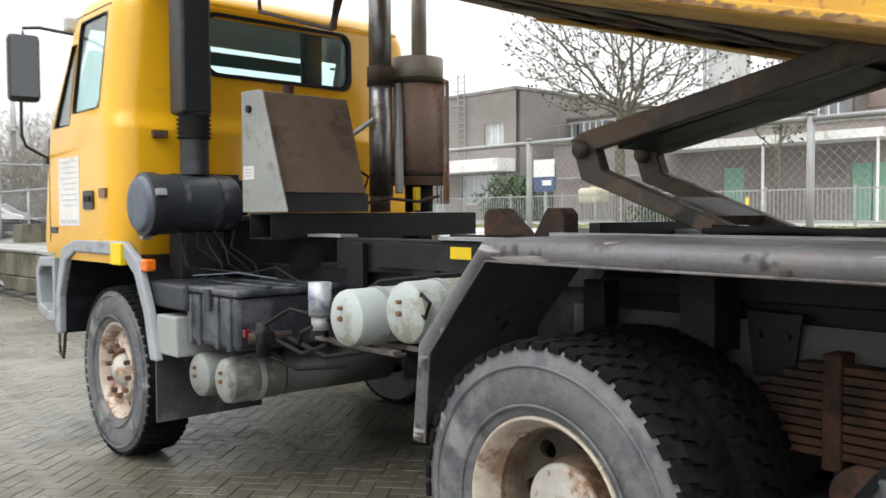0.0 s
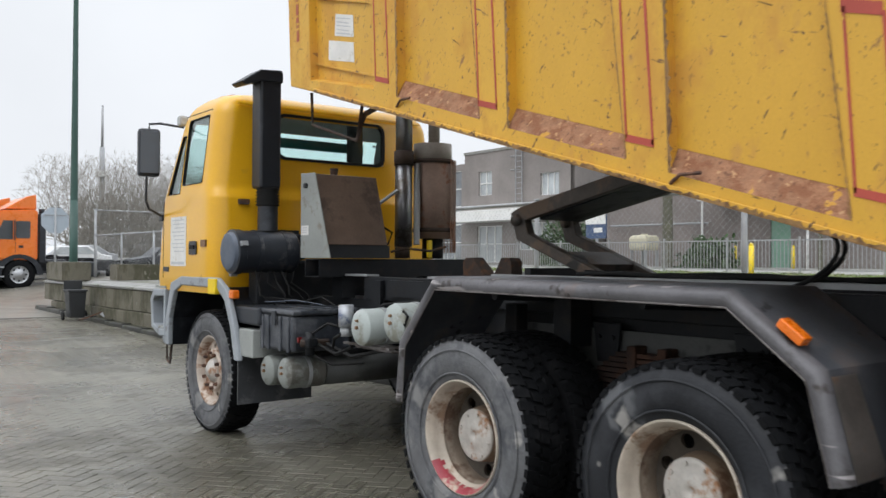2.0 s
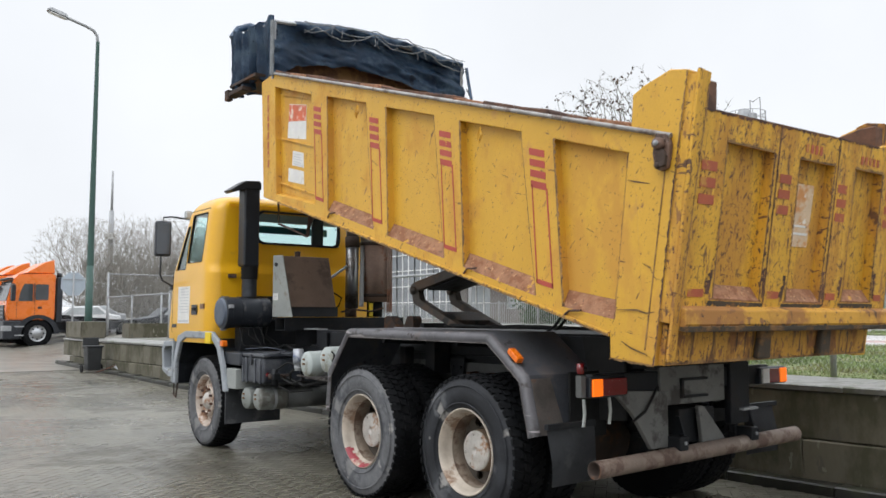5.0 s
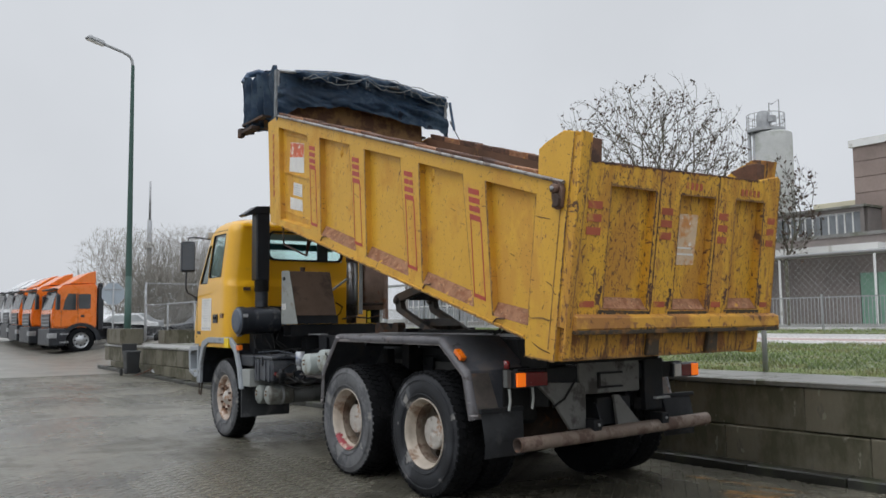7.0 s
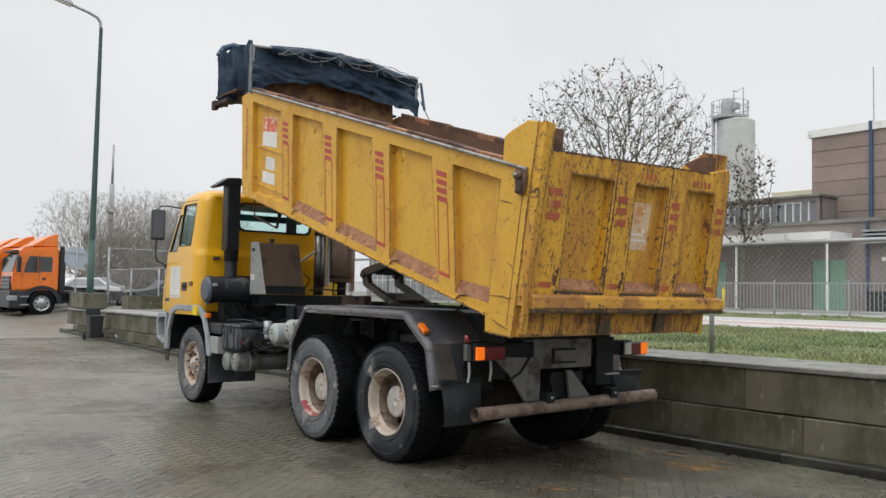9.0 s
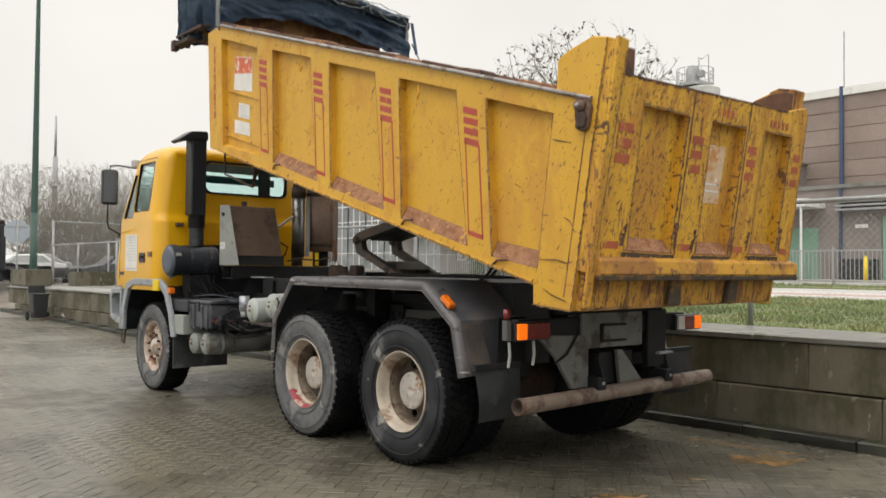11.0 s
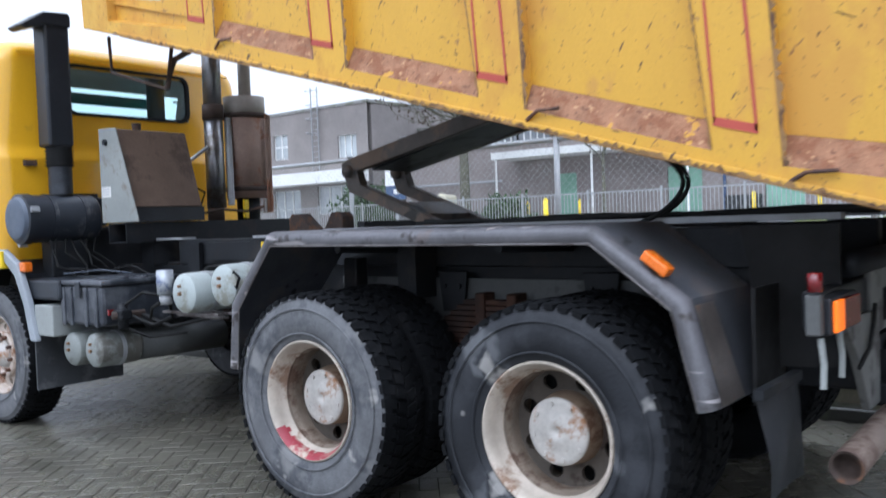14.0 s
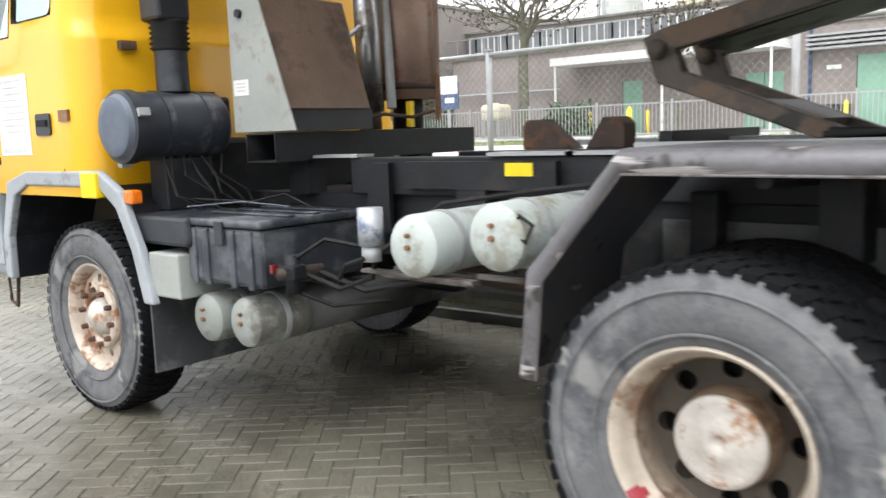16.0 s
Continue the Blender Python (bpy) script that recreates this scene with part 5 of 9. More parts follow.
# wheels: built round the x axis at the origin, outer face towards -x
def tyre_bm(r, w, lugs):
    """The carcass and the tread blocks of a tyre."""
    prof = [(0.03, 0.292), (0.0, 0.325), (-0.012, 0.40), (-0.008, 0.455), (0.012, r - 0.022), (0.035, r - 0.004), (0.06, r - 0.012), (w / 2, r - 0.010)]
    prof = [(x + 0.012, q) for x, q in prof]
    prof += [(w - x, q) for x, q in prof[-2::-1]]
    bm = lathe(prof, 72)
    for f in bm.faces:
        f.material_index = 1 if max(math.hypot(v.co.y, v.co.z) for v in f.verts) < r - 0.012 else 0
    for f in bm.faces:
        f.smooth = True
    tread = bmesh.new()
    rows = ((0.012, 0.085), (0.10, 0.155), (0.165, 0.222), (w - 0.085, w - 0.012))
    for k in range(lugs):
        for j, (x0, x1) in enumerate(rows):
            a0 = (k + (0.5 if j % 2 else 0.0)) * math.tau / lugs
            a1 = a0 + 0.66 * math.tau / lugs
            sk = 0.03 if j < 2 else -0.03
            vs = []
            for rr in (r - 0.02, r + 0.001):
                for x, a in ((x0, a0), (x1, a0 + sk), (x1, a1 + sk), (x0, a1)):
                    edge = 0.010 if (x < 0.02 or x > w - 0.02) else 0.0
                    vs.append(tread.verts.new((x, (rr - edge) * math.cos(a), (rr - edge) * math.sin(a))))
            for q in ((4, 5, 6, 7), (0, 1, 5, 4), (1, 2, 6, 5), (2, 3, 7, 6), (3, 0, 4, 7)):
                tread.faces.new([vs[i] for i in q])
    bmesh.ops.recalc_face_normals(tread, faces=tread.faces[:])
    # raised rings on the sidewall
    for q in (0.345, 0.47):
        lathe([(0.0, q - 0.006), (-0.006, q), (0.0, q + 0.006)], 72, bm)
        for f in bm.faces[-144:]:
            f.material_index = 1
            f.smooth = True
    bmesh.ops.recalc_face_normals(bm, faces=bm.faces[:])
    return bm, tread


def tread_part(bm, parent, shift=0.0):
    bmesh.ops.translate(bm, verts=bm.verts[:], vec=(shift, 0, 0))
    t = part("tread", bm, TYRE, parent)
    t["kind"] = "stuff"


def yz(x):
    return lambda u, v, d: (x + d, u, v)


def rear_disc(n=8):
    """The dished wheel disc with round hand holes, deep inside the rim."""
    x = 0.225
    holes = [circle(0.203 * math.cos(k * math.tau / n), 0.203 * math.sin(k * math.tau / n), 0.033, 16) for k in range(n)]
    cone = lambda u, v, d: (x - 0.18 * max(0.0, math.hypot(u, v) - 0.165) + d, u, v)
    bm = sheet(circle(0, 0, 0.249, 48), holes + [circle(0, 0, 0.125, 32)], cone)
    for h in holes:
        joined(h, h, lambda u, v: cone(u, v, 0), lambda u, v: cone(u, v, 0.02), bm)
    return bm


DRUM = surface("hub_drum_tan", (0.26, 0.185, 0.125), 0.7, 0.1, 0.25, 5, 50, 0.2, stain=((0.13, 0.072, 0.042), 0.45, 5), streaks=[((0.09, 0.055, 0.035), 0.6, 3.0, (0, 0, 0), (1, 5, 5))])


def rear_wheel(side_mat, red, label):
    """A twin rear wheel with its outer face at x = 0."""
    bm, tread = tyre_bm(0.55, 0.31, 50)
    w = part("wheel", bm, [TYRE, side_mat], truck, label)
    tread_part(tread, w)
    inner, tread = tyre_bm(0.55, 0.31, 50)
    tread_part(tread, w, 0.345)
    bmesh.ops.translate(inner, verts=inner.verts[:], vec=(0.345, 0, 0))
    part("inner_tyre", inner, [TYRE, TYRE], w)
    rim = lathe([(0.040, 0.306), (0.022, 0.310), (0.014, 0.305), (0.014, 0.299), (0.022, 0.294), (0.030, 0.287), (0.060, 0.277), (0.092, 0.271), (0.100, 0.262), (0.108, 0.260)], 56)
    part("rim", rim, RIM, w, "cream painted rim with rust", smooth=28)
    part("rim_barrel", lathe([(0.108, 0.260), (0.112, 0.255), (0.118, 0.259), (0.124, 0.252), (0.17, 0.250), (0.30, 0.247)], 56), RIM_BARREL, w, "brown inner barrel of the rim, darker than the lip", smooth=28)
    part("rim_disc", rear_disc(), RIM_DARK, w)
    if red:
        rng = random.Random(8)
        a0, a1, k = radians(192), radians(325), 44
        bm = bmesh.new()
        rings = []
        for x, q in ((0.0135, 0.300), (0.0215, 0.294), (0.029, 0.287), (0.059, 0.277), (0.080, 0.2735)):
            rings.append([bm.verts.new((x - 0.0015, (q - 0.001) * math.cos(a0 + (a1 - a0) * i / k), (q - 0.001) * math.sin(a0 + (a1 - a0) * i / k))) for i in range(k + 1)])
        for j, (p, q) in enumerate(zip(rings, rings[1:])):
            for i in range(k):
                if j == 3 and (i < 14 or rng.random() < 0.25) or j == 2 and i < 9 and rng.random() < 0.6:
                    continue
                bm.faces.new((p[i], p[i + 1], q[i + 1], q[i]))
        part("red_paint", bm, RIM_RED, w, "smear of red paint on the rim", smooth=50)
    drum = lathe([(0.235, 0.158), (0.20, 0.153), (0.16, 0.147), (0.135, 0.141)], 40)
    part("hub_drum", drum, DRUM, w, "tan dusty hub drum", smooth=40)
    cap = lathe([(0.140, 0.141), (0.128, 0.142), (0.121, 0.137), (0.120, 0.118), (0.1195, 0.062), (0.115, 0.056), (0.115, 0.020), (0.121, 0.016), (0.121, 0.0)], 40)
    cap_ob = part("hub_cap", cap, HUB, w, "worn grey hub cap", smooth=30)
    for k in range(8):
        a = (k + 0.3) * math.tau / 8
        c = Vector((0.121, 0.117 * math.cos(a), 0.117 * math.sin(a)))
        part("bolt", cyl(bmesh.new(), c, c - Vector((0.008, 0, 0)), 0.011, 6), HUB, cap_ob)
    part("back_plate", cyl(bmesh.new(), (0.30, 0, 0), (0.305, 0, 0), 0.25, 32), RUBBER, w)
    return w


for y, mat, red, spin in ((1.4, TYRE_SIDE, True, 0), (0.0, TYRE_SIDE_DARK, False, 20)):
    w = rear_wheel(mat, red, "twin rear wheel with deep block tread")
    w.matrix_basis = pose(-1.225, y, 0.53, spin, 0, 0)
    o = rear_wheel(mat, False, "twin rear wheel with deep block tread")
    o.matrix_basis = pose(2 * XC + 1.225, y, 0.53, 40, 0, 180)


def front_wheel():
    bm, tread = tyre_bm(0.53, 0.30, 54)
    w = part("wheel", bm, [TYRE, TYRE_SIDE], truck, "single front wheel with a rusty rim")
    tread_part(tread, w)
    rim = lathe([(0.045, 0.300), (0.030, 0.304), (0.026, 0.296), (0.034, 0.284), (0.060, 0.272), (0.085, 0.262), (0.14, 0.258)], 56)
    rim_ob = part("rim", rim, FRONT_RIM, w, "cream rim streaked with rust", smooth=50)
    n = 10
    holes = [circle(0.212 * math.cos(k * math.tau / n), 0.212 * math.sin(k * math.tau / n), 0.024, 12) for k in range(n)]
    cone = lambda u, v, d: (0.085 + 0.16 * max(0.0, math.hypot(u, v) - 0.16) + d, u, v)
    bm = sheet(circle(0, 0, 0.262, 48), holes + [circle(0, 0, 0.10, 24)], cone)
    for h in holes:
        joined(h, h, lambda u, v: cone(u, v, 0), lambda u, v: cone(u, v, 0.03), bm)
    part("rim_disc", bm, FRONT_RIM, w)
    part("back_plate", cyl(bmesh.new(), (0.15, 0, 0), (0.155, 0, 0), 0.255, 32), RUBBER, w)
    part("guard_ring", lathe([(0.086, 0.175), (0.060, 0.178), (0.052, 0.165), (0.052, 0.135), (0.07, 0.128), (0.086, 0.13)], 40), FRONT_RIM, w, "rusty cream wheel-nut guard ring", smooth=40)
    part("hub", lathe([(0.09, 0.105), (0.055, 0.098), (0.035, 0.085), (0.028, 0.06), (0.012, 0.05), (0.008, 0.0)], 32), HUB, w, "grey hub with a round cap", smooth=35)
    for k in range(10):
        a = k * math.tau / 10
        c = Vector((0.07, 0.152 * math.cos(a), 0.152 * math.sin(a)))
        part("wheel_nut", cyl(bmesh.new(), c, c - Vector((0.05, 0, 0)), 0.017, 6, 0.014), RUST, rim_ob)
    return w


front_wheel().matrix_basis = pose(-1.195, 4.93, 0.508, 10, 0, 0)
front_wheel().matrix_basis = pose(2 * XC + 1.175, 4.93, 0.508, 60, 0, 180)

# ---- chassis ----
def rail(x, s):
    """A channel-section frame rail, open towards s."""
    bm = box(bmesh.new(), x - 0.005, x + 0.005, -0.95, 5.9, 0.86, 1.16)
    for z in (0.86, 1.15):
        box(bm, min(x, x + s * 0.09), max(x, x + s * 0.09), -0.95, 5.9, z, z + 0.01)
    return bm


for s in (-1, 1):
    part("frame_rail", rail(XC + s * 0.43, -s), CHASSIS, truck)
    part("subframe_rail", box(bmesh.new(), XC + s * 0.43 - 0.05, XC + s * 0.43 + 0.05, -0.9, 3.6, 1.163, 1.345), CHASSIS, truck, bevel=0.008)
for y in (-0.85, 0.7, 2.0, 3.2, 4.4, 5.6):
    part("cross_member", box(bmesh.new(), XC - 0.42, XC + 0.42, y - 0.06, y + 0.06, 0.9, 1.12), CHASSIS, truck)
for y in (0.0, 1.4):
    bm = cyl(bmesh.new(), (-0.5, y, 0.53), (2 * XC + 0.5, y, 0.53), 0.11, 16)
    cyl(bm, (XC - 0.24, y, 0.53), (XC + 0.24, y, 0.53), 0.24, 20)
    part("rear_axle", bm, RUST_DARK, truck, smooth=40)
# brakes, rods and the suspension's middle bearing
for y in (0.0, 1.4):
    for s in (-1, 1):
        part("brake_drum", cyl(bmesh.new(), (XC + s * 0.40, y, 0.53), (XC + s * 0.62, y, 0.53), 0.23, 24), CHASSIS, truck, smooth=40)
        part("brake_chamber", cyl(bmesh.new(), (XC + s * 0.30, y - 0.32, 0.66), (XC + s * 0.30, y - 0.16, 0.64), 0.085, 18), CHASSIS, truck, smooth=40)
for s in (-1, 1):
    part("spring_trunnion", cyl(bmesh.new(), (XC + s * 0.42, 0.70, 0.60), (XC + s * 0.60, 0.70, 0.60), 0.095, 20), RUST, truck, "round rusty spring bearing", smooth=40)
    part("torque_rod", cyl(bmesh.new(), (XC + s * 0.34, 0.05, 0.42), (XC + s * 0.34, 0.68, 0.50), 0.035, 12), CHASSIS, truck, smooth=40)
    part("torque_rod", cyl(bmesh.new(), (XC + s * 0.34, 1.35, 0.42), (XC + s * 0.34, 0.72, 0.50), 0.035, 12), CHASSIS, truck, smooth=40)
    part("trunnion_bracket", slab([(0.45, 0.88), (0.95, 0.88), (0.80, 0.52), (0.60, 0.52)], yz(XC + s * 0.44), -0.02, 0.02), CHASSIS, truck)
part("front_axle", box(bmesh.new(), -0.85, 2 * XC + 0.85, 4.85, 5.0, 0.40, 0.52), RUST_DARK, truck)
# rear springs: a stack of rusty leaves each side
for s in (-1, 1):
    sp = part("leaf_spring", box(bmesh.new(), XC + s * 0.52 - 0.045, XC + s * 0.52 + 0.045, 0.2, 1.2, 0.70, 0.722), RUST_SHADED, truck, "rusty leaf spring stack")
    for i in range(1, 10):
        h = 0.62 - 0.045 * i
        part("spring_leaf", box(bmesh.new(), XC + s * 0.52 - 0.045, XC + s * 0.52 + 0.045, 0.7 - h, 0.7 + h, 0.70 + 0.030 * i, 0.722 + 0.030 * i), RUST_SHADED, sp)
    for y in (0.6, 0.8):
        part("spring_clamp", box(bmesh.new(), XC + s * 0.52 - 0.06, XC + s * 0.52 + 0.06, y - 0.03, y + 0.03, 0.66, 1.03), RUST_SHADED, sp, bevel=0.008)
    part("inner_guard", box(bmesh.new(), XC + s * 0.475 - 0.006, XC + s * 0.475 + 0.006, -0.3, 1.9, 0.80, 1.10), CHASSIS_GREY, truck)
part("prop_shaft", cyl(bmesh.new(), (XC, 1.5, 0.62), (XC, 4.6, 0.80), 0.06, 14), RUST_DARK, truck, smooth=40)
bm = box(bmesh.new(), XC - 0.32, XC + 0.32, 3.7, 5.6, 0.62, 1.15)
part("gearbox", bm, CHASSIS, truck, bevel=0.06)
for y0, y1 in ((3.30, 3.34), (2.72, 2.78)):
    part("frame_bracket", slab([(y0, 0.98), (y1 + 0.16, 0.98), (y1 + 0.06, 1.32), (y0, 1.32)], yz(-0.47), 0, 0.03), CHASSIS, truck)
part("side_plate", box(bmesh.new(), -0.475, -0.437, 2.35, 3.2, 1.2, 1.325), CHASSIS, truck)
part("yellow_tag", box(bmesh.new(), -0.481, -0.476, 2.46, 2.60, 1.262, 1.318), YELLOW_TAG, truck, "small yellow tag")
for y in (3.75, 2.5, 2.1):
    part("clamp_plate", box(bmesh.new(), XC - 0.50, XC - 0.38, y - 0.22, y + 0.22, 1.347, 1.362), STEEL_DULL, truck)
# tipping deck on top of the frame
part("deck_rail", box(bmesh.new(), -0.47, -0.40, -0.95, 2.0, 1.365, 1.392), STEEL_DULL, truck)
part("deck_rail", box(bmesh.new(), 0.50, 0.57, -0.95, 2.9, 1.365, 1.392), STEEL_DULL, truck)
part("hinge_tube", cyl(bmesh.new(), (XC - 0.62, -1.0, 1.19), (XC + 0.62, -1.0, 1.19), 0.05, 14), CHASSIS, truck, smooth=40)

# unseen tank-like boxes on the other side, added to darken the ground below
part("fuel_tank", box(bmesh.new(), 2 * XC + 0.50, 2 * XC + 1.12, 2.45, 3.75, 0.42, 1.06), TANK_DARK, truck, "unseen dark mass on the far side, added to block light", bevel=0.07)
part("tool_box", box(bmesh.new(), 2 * XC + 0.52, 2 * XC + 1.10, 3.80, 4.28, 0.45, 1.05), CHASSIS, truck, bevel=0.03)

# ---- tipping gear ----
for x in (-0.19, 0.27):
    part("lower_arm", slab([(2.09, 1.80), (2.03, 1.62), (1.34, 1.36), (1.16, 1.36), (1.92, 1.66), (1.97, 1.80)], yz(x), -0.035, 0.035), ARM_STEEL, truck, bevel=0.008)
    part("upper_arm", slab([(2.09, 1.80), (2.02, 1.83), (0.60, 2.115), (0.49, 2.05), (0.62, 2.015), (1.95, 1.748), (2.0, 1.66)], yz(x - 0.004), -0.03, 0.03), ARM_STEEL, truck, bevel=0.008)
    part("knee_pin", cyl(bmesh.new(), (x - 0.06, 2.02, 1.75), (x + 0.06, 2.02, 1.75), 0.04, 14), ARM_STEEL, truck, smooth=40)
part("arm_plate", slab([(1.9, 1.785), (0.9, 2.01), (0.88, 1.975), (1.88, 1.75)], yz(-0.15), 0, 0.39), CHASSIS, truck)
part("arm_plate", slab([(1.62, 1.54), (1.42, 1.46), (1.43, 1.42), (1.63, 1.50)], yz(-0.15), 0, 0.39), ARM_STEEL, truck)
for y0, y1 in ((2.80, 2.52), (2.26, 2.46)):
    k = 1 if y1 < y0 else -1
    part("body_rest", slab([(y0, 1.36), (y0, 1.47), (y0 - k * 0.03, 1.50), (y0 - k * 0.11, 1.50), (y1, 1.36)], yz(-0.06), 0, 0.11), RUST_DARK, truck, bevel=0.008)
part("rest_bar", box(bmesh.new(), -0.1, 0.9, 2.02, 2.08, 1.36, 1.43), CHASSIS, truck)

# hydraulic hoses
for dx in (0.0, 0.06):
    pts = [(-0.50 + dx - 0.05 * math.sin(math.pi * i / 14), -0.05 - 0.26 * math.sin(math.pi * i / 14) ** 0.8 - 0.05 * i / 14, 1.74 - 0.37 * i / 14) for i in range(15)]
    part("hydraulic_hose", tube(bmesh.new(), pts, 0.011, 8), RUBBER, truck, smooth=60)

# cables lying along the deck
for k, (x, z) in enumerate(((-0.36, 1.405), (-0.31, 1.41), (-0.25, 1.402))):
    pts = [(x + 0.03 * math.sin(2.1 * i + k), 1.35 - 0.3 * i, z + 0.008 * math.sin(1.7 * i + 2 * k)) for i in range(9)]
    part("deck_cable", tube(bmesh.new(), pts, 0.013, 6), RUBBER, truck, "loose black cable along the deck", smooth=60)
part("inner_box", box(bmesh.new(), -0.60, -0.50, 1.62, 1.72, 0.95, 1.22), CHASSIS, truck, bevel=0.01)
for y in (1.02, 0.12):
    part("frame_hanger", slab([(y - 0.10, 1.14), (y + 0.10, 1.14), (y + 0.07, 0.92), (y - 0.07, 0.92)], yz(-0.47), 0, 0.02), CHASSIS, truck, bevel=0.006)
    for dy in (-0.05, 0.05):
        part("rivet", cyl(bmesh.new(), (-0.485, y + dy, 1.06), (-0.47, y + dy, 1.06), 0.014, 8), CHASSIS, truck)

# ---- rear mudguards ----
def mudguard():
    pts = [(2.02, 0.64), (1.985, 0.985), (1.68, 1.345), (-0.215, 1.335), (-0.565, 1.075), (-0.66, 0.70)]
    up = []
    for i, (y, z) in enumerate(pts):
        a = Vector(pts[max(0, i - 1)])
        b = Vector(pts[min(len(pts) - 1, i + 1)])
        t = (b - a).normalized()
        up.append((y + t.y * 0.045, z - t.x * 0.045))
    lo = []
    for i, (y, z) in enumerate(pts):
        a = Vector(pts[max(0, i - 1)])
        b = Vector(pts[min(len(pts) - 1, i + 1)])
        t = (b - a).normalized()
        lo.append((y - t.y * 0.03, z + t.x * 0.03))
    outer = [(p[0], p[1]) for p in up]
    return outer, lo


MG_OUT, MG_LO = mudguard()
for flip in (False, True):
    bm = bmesh.new()
    rows = []
    for (yo, zo), (yl, zl) in zip(MG_OUT, MG_LO):
        section = ((-1.172, 0.0), (-1.180, 0.10), (-1.188, 0.40), (-1.187, 0.62), (-1.178, 0.82), (-1.160, 0.94), (-1.130, 1.0), (-0.52, 1.0), (-0.52, 0.90), (-1.130, 0.90), (-1.165, 0.60), (-1.164, 0.0))
        rows.append([bm.verts.new((x, yl + (yo - yl) * k, zl + (zo - zl) * k)) for x, k in section])
    for a, b in zip(rows, rows[1:]):
        for k in range(12):
            bm.faces.new((a[k], a[(k + 1) % 12], b[(k + 1) % 12], b[k])).material_index = 1 if k < 6 else 0
    for a in (rows[0], rows[-1]):
        bm.faces.new(a)
    bmesh.ops.recalc_face_normals(bm, faces=bm.faces[:])
    if flip:
        mirrored(bm)
    part("mudguard", bm, [FENDER_REAR, FENDER_FLANGE], truck, "dented grey steel mudguard", smooth=38)
for flip in (False, True):
    sx = (lambda x: 2 * XC - x) if flip else (lambda x: x)
    part("mudguard_edge", tube(bmesh.new(), [(sx(-1.174), y, z) for y, z in MG_LO], 0.005, 6), FENDER_WORN, truck, "scuffed rolled edge of the mudguard", smooth=50)
    (ya, za), (yb, zb) = MG_OUT[-2], MG_OUT[-1]
    bm = bmesh.new()
    q = [bm.verts.new((sx(x), ya + (yb - ya) * f - 0.004, za + (zb - za) * f - 0.001)) for x, f in ((-1.13, 0.06), (-0.95, 0.06), (-0.90, 0.985), (-1.13, 0.985))]
    bm.faces.new(q)
    bmesh.ops.solidify(bm, geom=bm.faces[:], thickness=0.003)
    part("scraped_end", bm, FENDER_SCRAPED, truck, "scraped brownish end of the mudguard")
for y in (1.3, 0.3):
    part("mudguard_stay", cyl(bmesh.new(), (-1.05, y, 1.29), (-0.42, y, 1.26), 0.022, 10), CHASSIS, truck)
part("mudguard_stay", box(bmesh.new(), -0.62, -0.45, 1.15, 1.28, 1.0, 1.3), CHASSIS, truck)
part("side_marker", box(bmesh.new(), -0.06, 0.06, -0.03, 0.03, -0.016, 0.026, pose(-1.145, -0.475, 1.225, 0, 0, 90) @ pose(0, 0, 0, 0, -37, 0)), AMBER, truck, "orange side marker lamp", bevel=0.008)
# inner rear quarter panel and mudflaps
for s in (0, 1):
    bm = slab([(-0.60, 1.35), (-0.98, 1.35), (-0.98, 0.80), (-0.70, 0.78), (-0.66, 1.05)], yz(-0.62), 0, 0.02)
    part("rear_quarter_panel", mirrored(bm) if s else bm, RUBBER, truck)
    bm = box(bmesh.new(), -0.90, -0.55, -0.75, -0.735, 0.68, 1.12)
    part("rear_flap_plate", mirrored(bm) if s else bm, RUBBER, truck)
    bm = bmesh.new()
    rows = []
    for i in range(9):
        z = 0.78 - 0.36 * i / 8
        rows.append([bm.verts.new((x, -0.86 - 0.03 * math.sin(i / 8 * 2.2) + 0.010 * math.sin(9 * x + 0.5 * i), z)) for x in np.linspace(-1.22, -0.80, 7)])
    for a, b in zip(rows, rows[1:]):
        for k in range(6):
            bm.faces.new((a[k], a[k + 1], b[k + 1], b[k]))
    r = bmesh.ops.solidify(bm, geom=bm.faces[:], thickness=0.008)
    part("mudflap", mirrored(bm) if s else bm, FLAP, truck, "curled grey rubber mudflap", smooth=50)
    bm = box(bmesh.new(), -1.24, -0.80, -0.885, -0.85, 0.775, 0.81)
    part("flap_bar", mirrored(bm) if s else bm, CHASSIS, truck)

